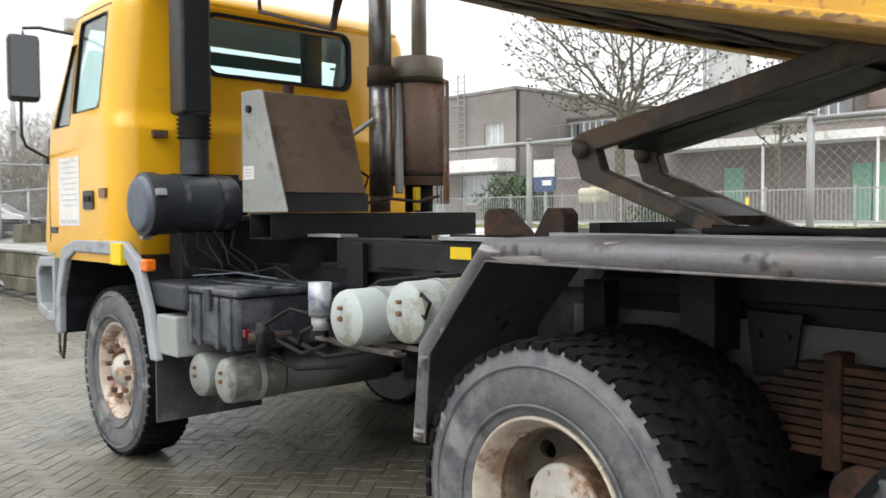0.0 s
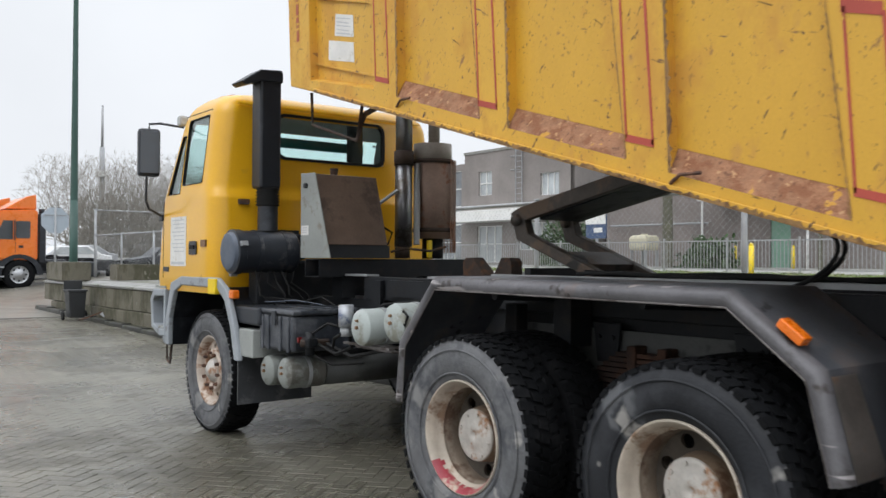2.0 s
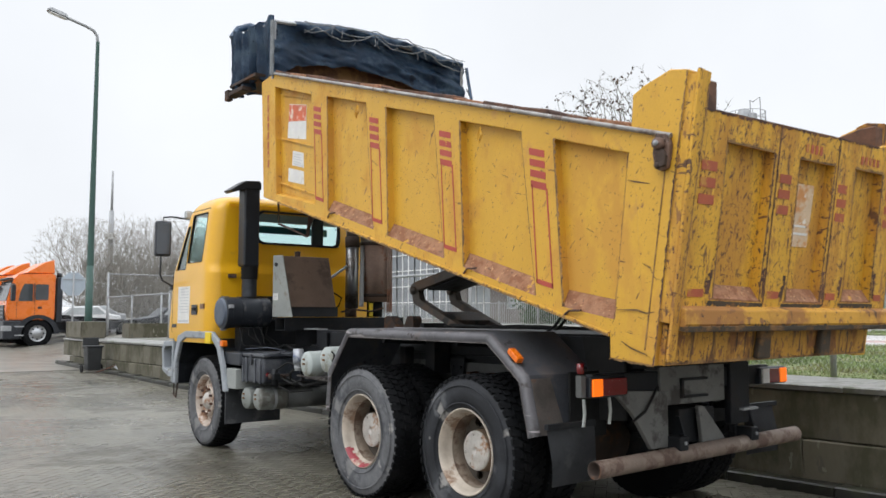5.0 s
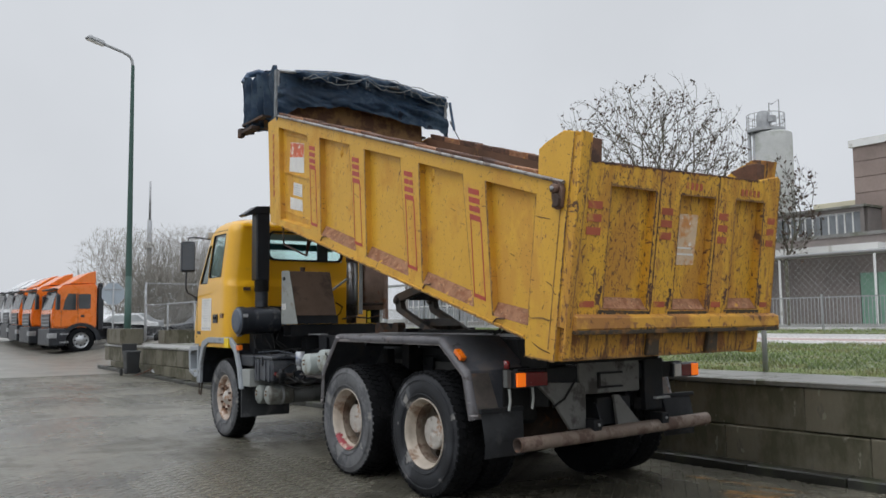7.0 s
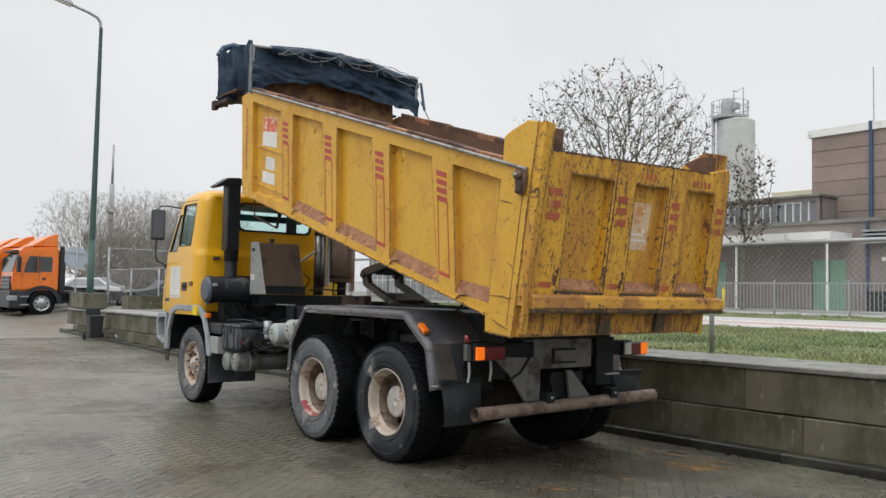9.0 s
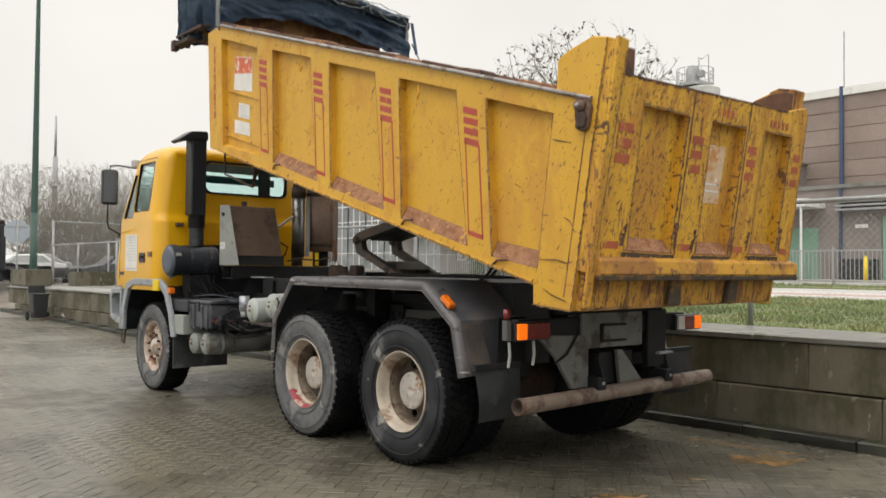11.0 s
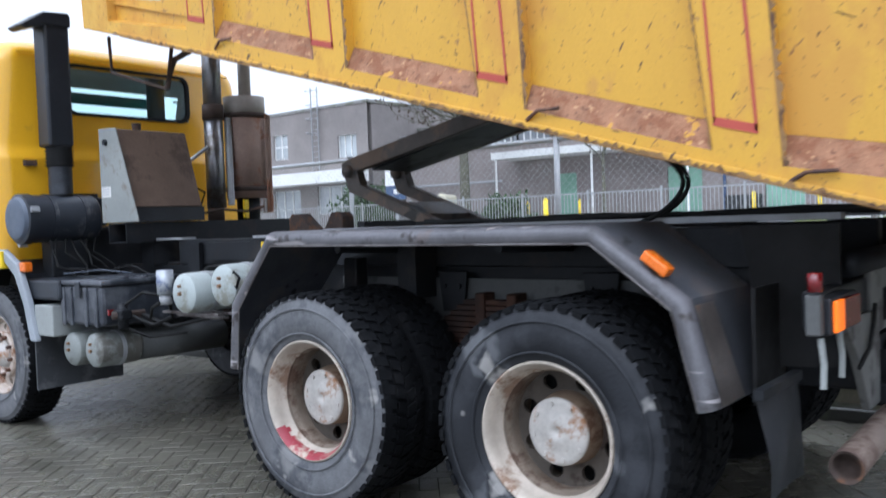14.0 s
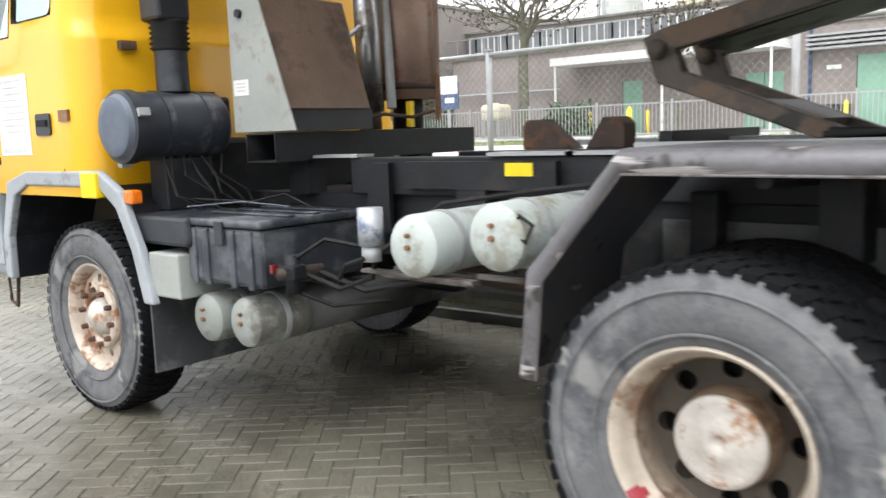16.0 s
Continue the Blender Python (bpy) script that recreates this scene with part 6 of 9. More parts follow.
# ---- rear end ----
part("rear_beam", box(bmesh.new(), -0.95, 2 * XC + 0.95, -1.0, -0.93, 0.98, 1.12), CHASSIS, truck, bevel=0.01)
part("rear_cross_plate", box(bmesh.new(), -0.30, 0.44, -1.02, -0.985, 0.88, 1.16), BRACKET, truck, bevel=0.01)
for s in (-1, 1):
    c = XC + s * 0.42
    if s < 0:
        part("bar_bracket", slab([(-0.80, 1.01), (-0.24, 0.98), (-0.24, 0.60), (-0.42, 0.60), (-0.60, 0.84)], lambda u, v, d: (u, -1.0 + d, v), -0.035, 0.0), BRACKET, truck, "grey triangular bracket plate", bevel=0.006)
    else:
        part("bar_bracket", slab([(0.10, 0.86), (0.16, 0.86), (0.42, 0.60), (0.14, 0.60)], lambda u, v, d: (u, -1.0 + d, v), -0.035, 0.0), BRACKET, truck, "grey triangular bracket plate", bevel=0.006)
    c = -0.20 if s < 0 else 0.64
    clamp = part("bar_clamp", box(bmesh.new(), c - 0.05, c + 0.04, -1.142, -1.0, 0.585, 0.68), CHASSIS, truck, bevel=0.010)
    part("clamp_plate", slab([(0.575, -1.11), (0.80, -1.03), (0.80, -0.99), (0.575, -0.99)], lambda u, v, d: (c + 0.08 + d, v, u), 0, 0.014), CHASSIS, clamp)
    part("clamp_bolt", cyl(bmesh.new(), (c, -1.15, 0.635), (c, -1.128, 0.635), 0.014, 6), STEEL_DULL, clamp)
part("tow_box", box(bmesh.new(), -0.05, 0.36, -0.98, -0.6, 0.60, 0.84), CHASSIS, truck, bevel=0.01)
part("brake_line", tube(bmesh.new(), [(-0.36, -1.045, 1.02), (-0.42, -1.05, 0.95), (-0.50, -1.05, 0.86), (-0.62, -1.04, 0.80)], 0.009, 6), RUBBER, truck)
for y0 in (1.045, 0.925):
    part("plate_lip", box(bmesh.new(), -0.08, 0.20, -1.05, -1.02, y0, y0 + 0.018), CHASSIS, truck, bevel=0.004)
part("plate_lip", box(bmesh.new(), -0.09, -0.07, -1.045, -1.02, 0.925, 1.06), CHASSIS, truck)
part("strut", box(bmesh.new(), 0.50, 0.74, -1.03, -0.97, 0.70, 1.16), CHASSIS, truck, bevel=0.008)
# thin pale plate added as the bright highlight on the right flap bar
part("foot_plate", box(bmesh.new(), 0.60, 0.79, -1.07, -1.0, 0.795, 0.815), STEEL_DULL, truck, bevel=0.005)
bar = part("underrun_bar", cyl(bmesh.new(), (-1.045, -1.09, 0.535), (1.28, -1.07, 0.575), 0.057, 24, None, False), BAR, truck, "brown scuffed steel tube bar", smooth=40)
part("bar_end", lathe([(0.0, 0.057), (0.0, 0.047), (0.06, 0.046), (0.06, 0.0)], 24), RUST_DARK, bar, smooth=40).matrix_basis = pose(-1.045, -1.09, 0.535)
part("bar_end", lathe([(0.0, 0.057), (0.0, 0.047), (-0.01, 0.0)], 24), BAR, bar, smooth=40).matrix_basis = pose(1.28, -1.07, 0.575, 0, 0, 180)
for s, x0, x1 in ((-1, -1.03, -0.68), (1, 0.86, 1.21)):
    lamp = part("tail_lamp", box(bmesh.new(), x0, x1, -1.05, -0.96, 0.975, 1.105), BLACK, truck, bevel=0.01)
    a0, a1 = (x0 + 0.012, x0 + 0.105) if s < 0 else (x1 - 0.105, x1 - 0.012)
    part("indicator_lens", box(bmesh.new(), a0, a1, -1.068, -1.051, 0.985, 1.095), AMBER_LIT, lamp, "lit orange indicator lens", bevel=0.006)
    b0, b1 = (x0 + 0.108, x1 - 0.012) if s < 0 else (x0 + 0.10, x1 - 0.108)
    part("red_lens", box(bmesh.new(), b0, b1, -1.066, -1.051, 0.985, 1.095), RED_LENS, lamp, "dark red tail lens", bevel=0.006)
    if s > 0:
        part("white_lens", box(bmesh.new(), x0 + 0.012, x0 + 0.097, -1.066, -1.051, 0.985, 1.095), STICKER, lamp)
part("lamp_bracket", box(bmesh.new(), -1.09, -1.045, -1.03, -0.98, 0.98, 1.12), CHASSIS_GREY, truck, bevel=0.006)
part("clearance_lamp", cyl(bmesh.new(), (-1.075, -1.01, 1.13), (-1.075, -1.01, 1.195), 0.024, 14), RED_LENS, truck, "small red clearance lamp", smooth=40)
for x in (-1.06, -0.82):
    part("bracket_strap", tube(bmesh.new(), [(x, -1.02, 0.97), (x, -1.03, 0.88), (x - 0.015, -1.03, 0.80)], 0.011, 6), GREY_PLATE, truck, "pale bent strap")
part("lamp_arm", box(bmesh.new(), 0.55, 0.9, -1.02, -0.96, 1.03, 1.12), CHASSIS, truck)

# ---- tanks and boxes on the left side ----
def tank(y, z, r, x0, x1, label, finish=None):
    """An air tank across the frame with a domed end towards -x."""
    prof = [(x0 - 0.028, 0.0), (x0 - 0.026, r * 0.45), (x0 - 0.016, r * 0.8), (x0 - 0.002, r * 0.96), (x0 + 0.015, r), (x1 - 0.015, r), (x1, r * 0.9), (x1 + 0.02, 0.0)]
    bm = lathe(prof, 36)
    bmesh.ops.translate(bm, verts=bm.verts[:], vec=(0, y, z))
    t = part("air_tank", bm, finish or TANK, truck, label, smooth=35)
    for dz, q in ((0.0, 0.011), (0.045, 0.009)):
        part("valve", cyl(bmesh.new(), (x0 - 0.024, y, z + dz), (x0 - 0.045, y, z + dz), q, 8), BRASS, t)
    part("strap", lathe([(0, r + 0.001), (0, r + 0.005), (0.03, r + 0.005), (0.03, r + 0.001)], 36), STEEL_DULL, t).matrix_basis = pose(x0 + 0.14, y, z)
    return t


tank(2.585, 1.035, 0.122, -1.09, -0.5, "pale grey-green air tank with a brass valve")
tank(2.195, 1.09, 0.122, -1.09, -0.5, "pale grey-green air tank with a brass valve")
tank(3.93, 0.61, 0.118, -1.10, -0.55, "dirty grey-green air tank under the battery box", TANK_DIRTY)
tank(3.635, 0.62, 0.118, -1.10, -0.80, "dirty grey-green air tank under the battery box", TANK_DIRTY)
part("silencer", cyl(bmesh.new(), (-0.79, 3.635, 0.62), (-0.1, 3.6, 0.62), 0.112, 28), TANK_DARK, truck, "dark cylindrical silencer", smooth=40)
bm = box(bmesh.new(), -1.13, -0.50, 3.46, 4.03, 0.79, 1.06)
part("battery_box", bm, BOX_BLUE, truck, "dusty dark battery box with a ribbed lid", bevel=0.025)
for y in (3.53, 3.66, 3.86, 3.96):
    part("box_rib", box(bmesh.new(), -1.142, -1.12, y - 0.02, y + 0.02, 0.785, 1.05), BOX_BLUE, truck, bevel=0.006)
part("box_lid", box(bmesh.new(), -1.145, -0.49, 3.44, 4.045, 1.062, 1.10), BOX_BLUE, truck, bevel=0.014)
for x in (-0.95, -0.80, -0.66):
    part("lid_rib", box(bmesh.new(), x - 0.02, x + 0.02, 3.45, 4.03, 1.101, 1.112), BOX_BLUE, truck, bevel=0.005)
part("lid_clasp", box(bmesh.new(), -1.158, -1.144, 3.70, 3.76, 0.98, 1.09), BLACK, truck, bevel=0.004)
part("valve_block", box(bmesh.new(), -1.10, -1.02, 3.28, 3.42, 0.84, 0.91), CHASSIS, truck, bevel=0.012)
part("valve_body", cyl(bmesh.new(), (-1.06, 3.33, 0.78), (-1.06, 3.33, 0.95), 0.035, 14), CHASSIS, truck, smooth=40)
part("valve_body", cyl(bmesh.new(), (-1.12, 3.36, 0.87), (-0.92, 3.30, 0.87), 0.028, 12), RUST_DARK, truck, smooth=40)
part("valve_tap", box(bmesh.new(), -1.13, -1.09, 3.385, 3.405, 0.87, 0.91), RED_LENS, truck, "small red tap handle", bevel=0.004)
for pts, r in (([(-1.02, 3.32, 0.87), (-0.95, 3.15, 0.80), (-0.92, 2.98, 0.86), (-1.0, 2.88, 0.96)], 0.012), ([(-1.06, 3.30, 0.94), (-1.0, 3.18, 1.02), (-0.9, 3.0, 0.98), (-0.8, 2.8, 1.0)], 0.010), ([(-0.95, 3.30, 0.87), (-0.85, 3.1, 0.78), (-0.8, 2.8, 0.84), (-0.7, 2.4, 0.9)], 0.014), ([(-1.05, 3.33, 0.79), (-0.95, 3.2, 0.72), (-0.8, 3.0, 0.74)], 0.010)):
    part("air_hose", tube(bmesh.new(), pts, r, 6), RUBBER, truck, smooth=60)
bm = cyl(bmesh.new(), (-1.04, 2.86, 1.02), (-1.04, 2.86, 1.17), 0.052, 20)
part("fuel_filter", bm, FILTER_TIN, truck, "grey tin fuel filter canister with blue print", smooth=40)
part("filter_head", cyl(bmesh.new(), (-1.04, 2.86, 0.955), (-1.04, 2.86, 1.02), 0.04, 14), STEEL_DULL, truck, smooth=40)
for pts in ([(-1.08, 2.86, 0.97), (-1.05, 3.0, 0.93), (-1.0, 3.1, 0.86)], [(-1.04, 2.8, 1.0), (-0.9, 2.6, 1.18), (-0.7, 2.3, 1.22), (-0.6, 2.0, 1.25)]):
    part("air_hose", tube(bmesh.new(), pts, 0.011, 6), RUBBER, truck)
for z, y0, y1, x in ((0.90, 2.35, 2.95, -1.05), (0.875, 2.4, 2.9, -0.98), (0.895, 2.0, 2.9, -0.9)):
    part("bracket_strip", box(bmesh.new(), x - 0.022, x + 0.022, y0, y1, z - 0.007, z + 0.007, pose(0, 0, 0, 0, 0, 1.5 * x)), FENDER_WORN, truck)
part("tank_clip", tube(bmesh.new(), [(-1.09, 2.10, 1.17), (-1.10, 2.04, 1.14), (-1.10, 2.07, 1.08), (-1.09, 2.13, 1.11)], 0.008, 6, True), RUBBER, truck)

# ---- front mudguard, bumper corner ----
def arch_band(grow_):
    return [(5.80 + grow_, 0.66), (5.79 + grow_, 0.92), (5.66 + grow_, 1.17 + grow_), (5.48, 1.235 + grow_), (4.66, 1.235 + grow_), (4.50 - grow_ * 0.6, 1.13 + grow_), (4.38 - grow_, 0.92), (4.30 - grow_, 0.66)]


for flip in (False, True):
    outer, inner = arch_band(0.085), arch_band(0.0)
    bm = slab(outer + inner[::-1], yz(-1.225), 0, 0.05)
    if flip:
        mirrored(bm)
    part("front_mudguard", bm, FENDER_FRONT, truck, "grey plastic front mudguard", bevel=0.012)
    bm = bmesh.new()
    rows = [[bm.verts.new((x, y, z)) for x in (-1.18, -0.7)] for y, z in inner]
    for a, b in zip(rows, rows[1:]):
        bm.faces.new((a[0], a[1], b[1], b[0]))
    bmesh.ops.solidify(bm, geom=bm.faces[:], thickness=0.012)
    if flip:
        mirrored(bm)
    part("mudguard_liner", bm, BLACK, truck)
    bm = box(bmesh.new(), -1.19, -0.75, 4.02, 4.28, 0.70, 0.92)
    part("side_box", mirrored(bm) if flip else bm, GREY_PLATE, truck, "grey panel behind the front wheel", bevel=0.01)
    bm = box(bmesh.new(), -1.19, -0.52, 4.285, 4.30, 0.30, 0.69)
    part("front_flap", mirrored(bm) if flip else bm, FLAP, truck, "dusty grey flap behind the front wheel")
    bm = box(bmesh.new(), -1.17, -0.72, 3.96, 4.45, 0.955, 1.10)
    part("cab_tray", mirrored(bm) if flip else bm, BLACK, truck, bevel=0.02)
    # step corner of the bumper
    ring_o = [(5.89, 1.19), (6.22, 1.18), (6.31, 1.08), (6.27, 0.80), (6.05, 0.73), (5.89, 0.74)]
    ring_i = [(5.93, 1.12), (6.19, 1.11), (6.25, 1.05), (6.21, 0.84), (6.05, 0.80), (5.93, 0.80)]
    bm = joined(ring_o, ring_i, lambda u, v: (-1.225, u, v), lambda u, v: (-1.225, u, v))
    joined(ring_o, ring_o, lambda u, v: (-1.225, u, v), lambda u, v: (-0.95, u, v), bm)
    joined(ring_i, ring_i, lambda u, v: (-1.225, u, v), lambda u, v: (-1.04, u, v), bm)
    bm.faces.new([bm.verts.new((-1.04, u, v)) for u, v in ring_i])
    bmesh.ops.remove_doubles(bm, verts=bm.verts[:], dist=0.0005)
    bmesh.ops.recalc_face_normals(bm, faces=bm.faces[:])
    part("bumper_corner", mirrored(bm) if flip else bm, FENDER_FRONT, truck, "grey bumper corner with a recessed step", bevel=0.01)
    for z in (0.80, 1.19):
        bm = box(bmesh.new(), -1.21, -0.9, 5.91, 6.2, z + 0.002, z + 0.025)
        part("step", mirrored(bm) if flip else bm, GREY_PLATE, truck)
    bm = tube(bmesh.new(), [(-1.17, 5.98, 0.75), (-1.17, 5.97, 0.50), (-1.19, 5.84, 0.48), (-1.17, 5.82, 0.75)], 0.012, 6)
    part("step_hoop", mirrored(bm) if flip else bm, RUST_DARK, truck)
part("bumper", box(bmesh.new(), -1.10, 2 * XC + 1.10, 6.14, 6.34, 0.62, 1.20), FENDER_FRONT, truck, bevel=0.04)
part("yellow_bracket", box(bmesh.new(), -1.245, -1.18, 4.64, 4.80, 1.18, 1.31), YELLOW_TAG, truck, "yellow bracket plate", bevel=0.006)
part("turn_lamp", box(bmesh.new(), -1.215, -1.15, 4.35, 4.43, 1.155, 1.225), AMBER, truck, "orange turn signal lamp", bevel=0.012)
# ---- cab ----
def lerp_table(table, z):
    for (z0, a), (z1, b) in zip(table, table[1:]):
        if z <= z1:
            return a + (b - a) * max(0.0, (z - z0) / (z1 - z0))
    return table[-1][1]


CAB_FRONT = ((1.18, 6.16), (1.95, 6.04), (2.10, 5.98), (2.74, 5.70), (2.86, 5.60), (2.93, 5.42), (2.965, 5.25))
CAB_REAR = ((1.18, 4.765), (2.03, 4.765), (2.075, 4.80), (2.80, 4.81), (2.88, 4.835), (2.93, 4.88), (2.965, 4.99))
CAB_HALF = ((1.18, 1.20), (1.30, 1.22), (2.06, 1.215), (2.78, 1.13), (2.87, 1.10), (2.93, 1.03), (2.965, 0.90))
CAB_Z = (1.18, 1.25, 1.32, 1.7, 2.00, 2.03, 2.075, 2.15, 2.39, 2.62, 2.76, 2.80, 2.84, 2.88, 2.91, 2.93, 2.95, 2.965)
CAB_X = 0.0


def cab_loop(z, shrink=0.0):
    """A closed ring of the cab at height z: names tell which stretch each step belongs to."""
    h, r, f = lerp_table(CAB_HALF, z) - shrink, lerp_table(CAB_REAR, z) + shrink, lerp_table(CAB_FRONT, z) - shrink
    cr, cf = 0.17, 0.08
    side = [4.99, 5.035, 5.52, 5.545]
    last = f - cf - 0.03
    pts = []
    for x in (-0.6, 0.0, 0.545):
        pts.append((x, r, "rear"))
    pts.append((h - cr, r, "rear_edge"))
    for k in range(1, 7):
        a = radians(15 * k)
        pts.append((h - cr + cr * math.sin(a), r + cr - cr * math.cos(a), "corner"))
    for y, tag in ((side[1], "right_a"), (side[2], "right_b"), (side[3], "right_c"), (last, "right_d")):
        pts.append((h, min(y, last), tag))
    for a in (0, 30, 60, 90):
        a = radians(a)
        pts.append((h - cf + cf * math.cos(a), f - cf + cf * math.sin(a), "front_corner"))
    for x in (0.35, -0.35):
        pts.append((x, f, "front"))
    for a in (90, 60, 30, 0):
        a = radians(a)
        pts.append((-h + cf - cf * math.cos(a), f - cf + cf * math.sin(a), "front_corner_left"))
    for y, tag in ((last, "left_d"), (side[3], "left_c"), (side[2], "left_b"), (side[1], "left_a")):
        pts.append((-h, min(y, last), tag))
    for k in range(6, 0, -1):
        a = radians(15 * k)
        pts.append((-h + cr - cr * math.sin(a), r + cr - cr * math.cos(a), "corner_left"))
    pts.append((-h + cr, r, "rear_edge_left"))
    return [(CAB_X + x, y, t) for x, y, t in pts]


def cab_shell(shrink, inside):
    bm = bmesh.new()
    rings = []
    for z in CAB_Z:
        zz = z - (shrink if z > 2.9 else 0)
        rings.append([(bm.verts.new((x, y, zz)), t) for x, y, t in cab_loop(z, shrink)])
    n = len(rings[0])
    for (za, a), (zb, b) in zip(zip(CAB_Z, rings), zip(CAB_Z[1:], rings[1:])):
        for k in range(n):
            t0, t1 = a[k][1], a[(k + 1) % n][1]
            rear_hole = t0 == "rear" and t1 == "rear" and 2.38 < za and zb < 2.77
            side_hole = ((t0, t1) in (("left_b", "left_a"), ("right_a", "right_b"))) and 2.14 < za and zb < 2.77
            vent_hole = ((t0, t1) in (("left_d", "left_c"), ("right_c", "right_d"))) and 2.07 < za and zb < 2.63
            front_hole = (t0, t1) in (("front_corner", "front"), ("front", "front"), ("front", "front_corner_left")) and 2.07 < za and zb < 2.77
            if not (rear_hole or side_hole or vent_hole or front_hole):
                bm.faces.new((a[k][0], a[(k + 1) % n][0], b[(k + 1) % n][0], b[k][0]))
    bm.faces.new([v for v, _ in rings[-1]])
    if not inside:
        bm.faces.new([v for v, _ in rings[0]][::-1])
    bmesh.ops.remove_doubles(bm, verts=bm.verts[:], dist=0.0008)
    bmesh.ops.recalc_face_normals(bm, faces=bm.faces[:])
    return bm


cab = part("cab", cab_shell(0.0, False), YELLOW_CAB, truck, "glossy yellow short cab", smooth=38)
part("cab_lining", cab_shell(0.035, True), LINING, cab, smooth=38)
part("seat", box(bmesh.new(), -0.85, -0.35, 5.0, 5.2, 1.7, 2.34), INTERIOR, cab, bevel=0.06)
part("seat", box(bmesh.new(), 0.35, 0.85, 5.0, 5.2, 1.7, 2.34), INTERIOR, cab, bevel=0.06)
part("dashboard", box(bmesh.new(), -1.1, 1.1, 5.6, 5.9, 1.6, 2.12), INTERIOR, cab, bevel=0.05)
part("sun_blind", box(bmesh.new(), -0.85, 0.80, 5.58, 5.592, 2.60, 2.70), TEAL, cab, "teal strip across the windscreen")
part("curtain", box(bmesh.new(), 0.20, 0.36, 4.87, 4.95, 2.3, 2.85), INTERIOR, cab, bevel=0.03)


def seal(loop, place, w, d0, d1):
    """A rubber frame round an opening: the loop widened outwards and narrowed inwards."""
    cu = sum(p[0] for p in loop) / len(loop)
    cv = sum(p[1] for p in loop) / len(loop)
    su = max(p[0] for p in loop) - min(p[0] for p in loop)
    sv = max(p[1] for p in loop) - min(p[1] for p in loop)
    grow_ = lambda k: [(cu + (u - cu) * (1 + 2 * k / su), cv + (v - cv) * (1 + 2 * k / sv)) for u, v in loop]
    a, b = grow_(w), grow_(-w)
    bm = joined(a, b, lambda u, v: place(u, v, d0), lambda u, v: place(u, v, d0))
    joined(a, a, lambda u, v: place(u, v, d0), lambda u, v: place(u, v, d1), bm)
    joined(b, b, lambda u, v: place(u, v, d0), lambda u, v: place(u, v, d1), bm)
    bmesh.ops.remove_doubles(bm, verts=bm.verts[:], dist=0.0004)
    bmesh.ops.recalc_face_normals(bm, faces=bm.faces[:])
    return bm


def rear_place(u, v, d):
    return (u, lerp_table(CAB_REAR, v) + d, v)


win = part("rear_window", slab(rounded(-0.59, 0.535, 2.40, 2.775, 0.07), rear_place, 0.018, 0.024), GLASS, cab, "tinted rear window")
win.visible_shadow = False
part("window_seal", seal(rounded(-0.60, 0.545, 2.392, 2.785, 0.085), rear_place, 0.013, -0.01, 0.03), RUBBER, win)


def side_place(s):
    return lambda u, v, d: (CAB_X + s * (lerp_table(CAB_HALF, v) - d), u, v)


for s in (-1, 1):
    p = side_place(s)
    g = part("side_window", slab(rounded(5.04, 5.515, 2.15, 2.755, 0.04), p, 0.012, 0.018), GLASS, cab)
    g.visible_shadow = False
    part("window_seal", seal(rounded(5.04, 5.515, 2.15, 2.755, 0.05), p, 0.004, -0.003, 0.025), RUBBER, g)
    quad = [(5.55, 2.08), (5.83, 2.08), (5.72, 2.42), (5.64, 2.62), (5.55, 2.62)]
    g = part("quarter_window", slab(quad, p, 0.012, 0.018), GLASS, cab)
    g.visible_shadow = False
    part("window_seal", seal(quad, p, 0.004, -0.003, 0.025), RUBBER, g)
    # door joint: thin dark gaps
    for u0, u1, v0, v1 in ((5.000, 5.008, 1.30, 2.80), (5.012, 5.62, 2.80, 2.808), (5.955, 5.963, 1.30, 2.02)):
        part("door_gap", slab([(u0, v0), (u1, v0), (u1, v1), (u0, v1)], p, -0.002, 0.004), RUBBER, cab)
    h = part("door_handle", slab(rounded(5.11, 5.28, 1.515, 1.635, 0.02), p, -0.012, 0.01), BLACK, cab, "black door handle")
    part("handle_grip", slab([(5.14, 1.565), (5.25, 1.565), (5.25, 1.60), (5.14, 1.60)], p, -0.022, -0.012), RUBBER, h)
    part("marker_lamp", slab([(4.90, 1.585), (5.0, 1.585), (5.0, 1.645), (4.90, 1.645)], p, -0.014, 0.01), BRASS, cab, "small amber marker lamp")
    part("front_badge", slab([(5.80, 1.355), (5.95, 1.355), (5.95, 1.40), (5.80, 1.40)], p, -0.006, 0.002), BLACK, cab)
p = side_place(-1)
doc = part("door_sheet", slab([(5.37, 1.41), (5.76, 1.41), (5.76, 1.865), (5.37, 1.865)], p, -0.004, 0.002), STICKER, cab, "white printed sheet taped to the door")
bm = bmesh.new()
for i in range(9):
    v = 1.83 - 0.036 * i
    slab([(5.41, v), (5.72 - 0.03 * (i % 3), v), (5.72 - 0.03 * (i % 3), v + 0.008), (5.41, v + 0.008)], p, -0.006, -0.0045, bm)
slab([(5.40, 1.425), (5.73, 1.425), (5.73, 1.45), (5.40, 1.45)], p, -0.006, -0.0045, bm)
part("print_lines", bm, GREYINK, doc)
wind = part("windscreen", slab([(-1.10, 2.09), (1.10, 2.09), (1.03, 2.76), (-1.03, 2.76)], lambda u, v, d: (u, lerp_table(CAB_FRONT, v) + d, v), -0.02, -0.012), GLASS, cab)
wind.visible_shadow = False
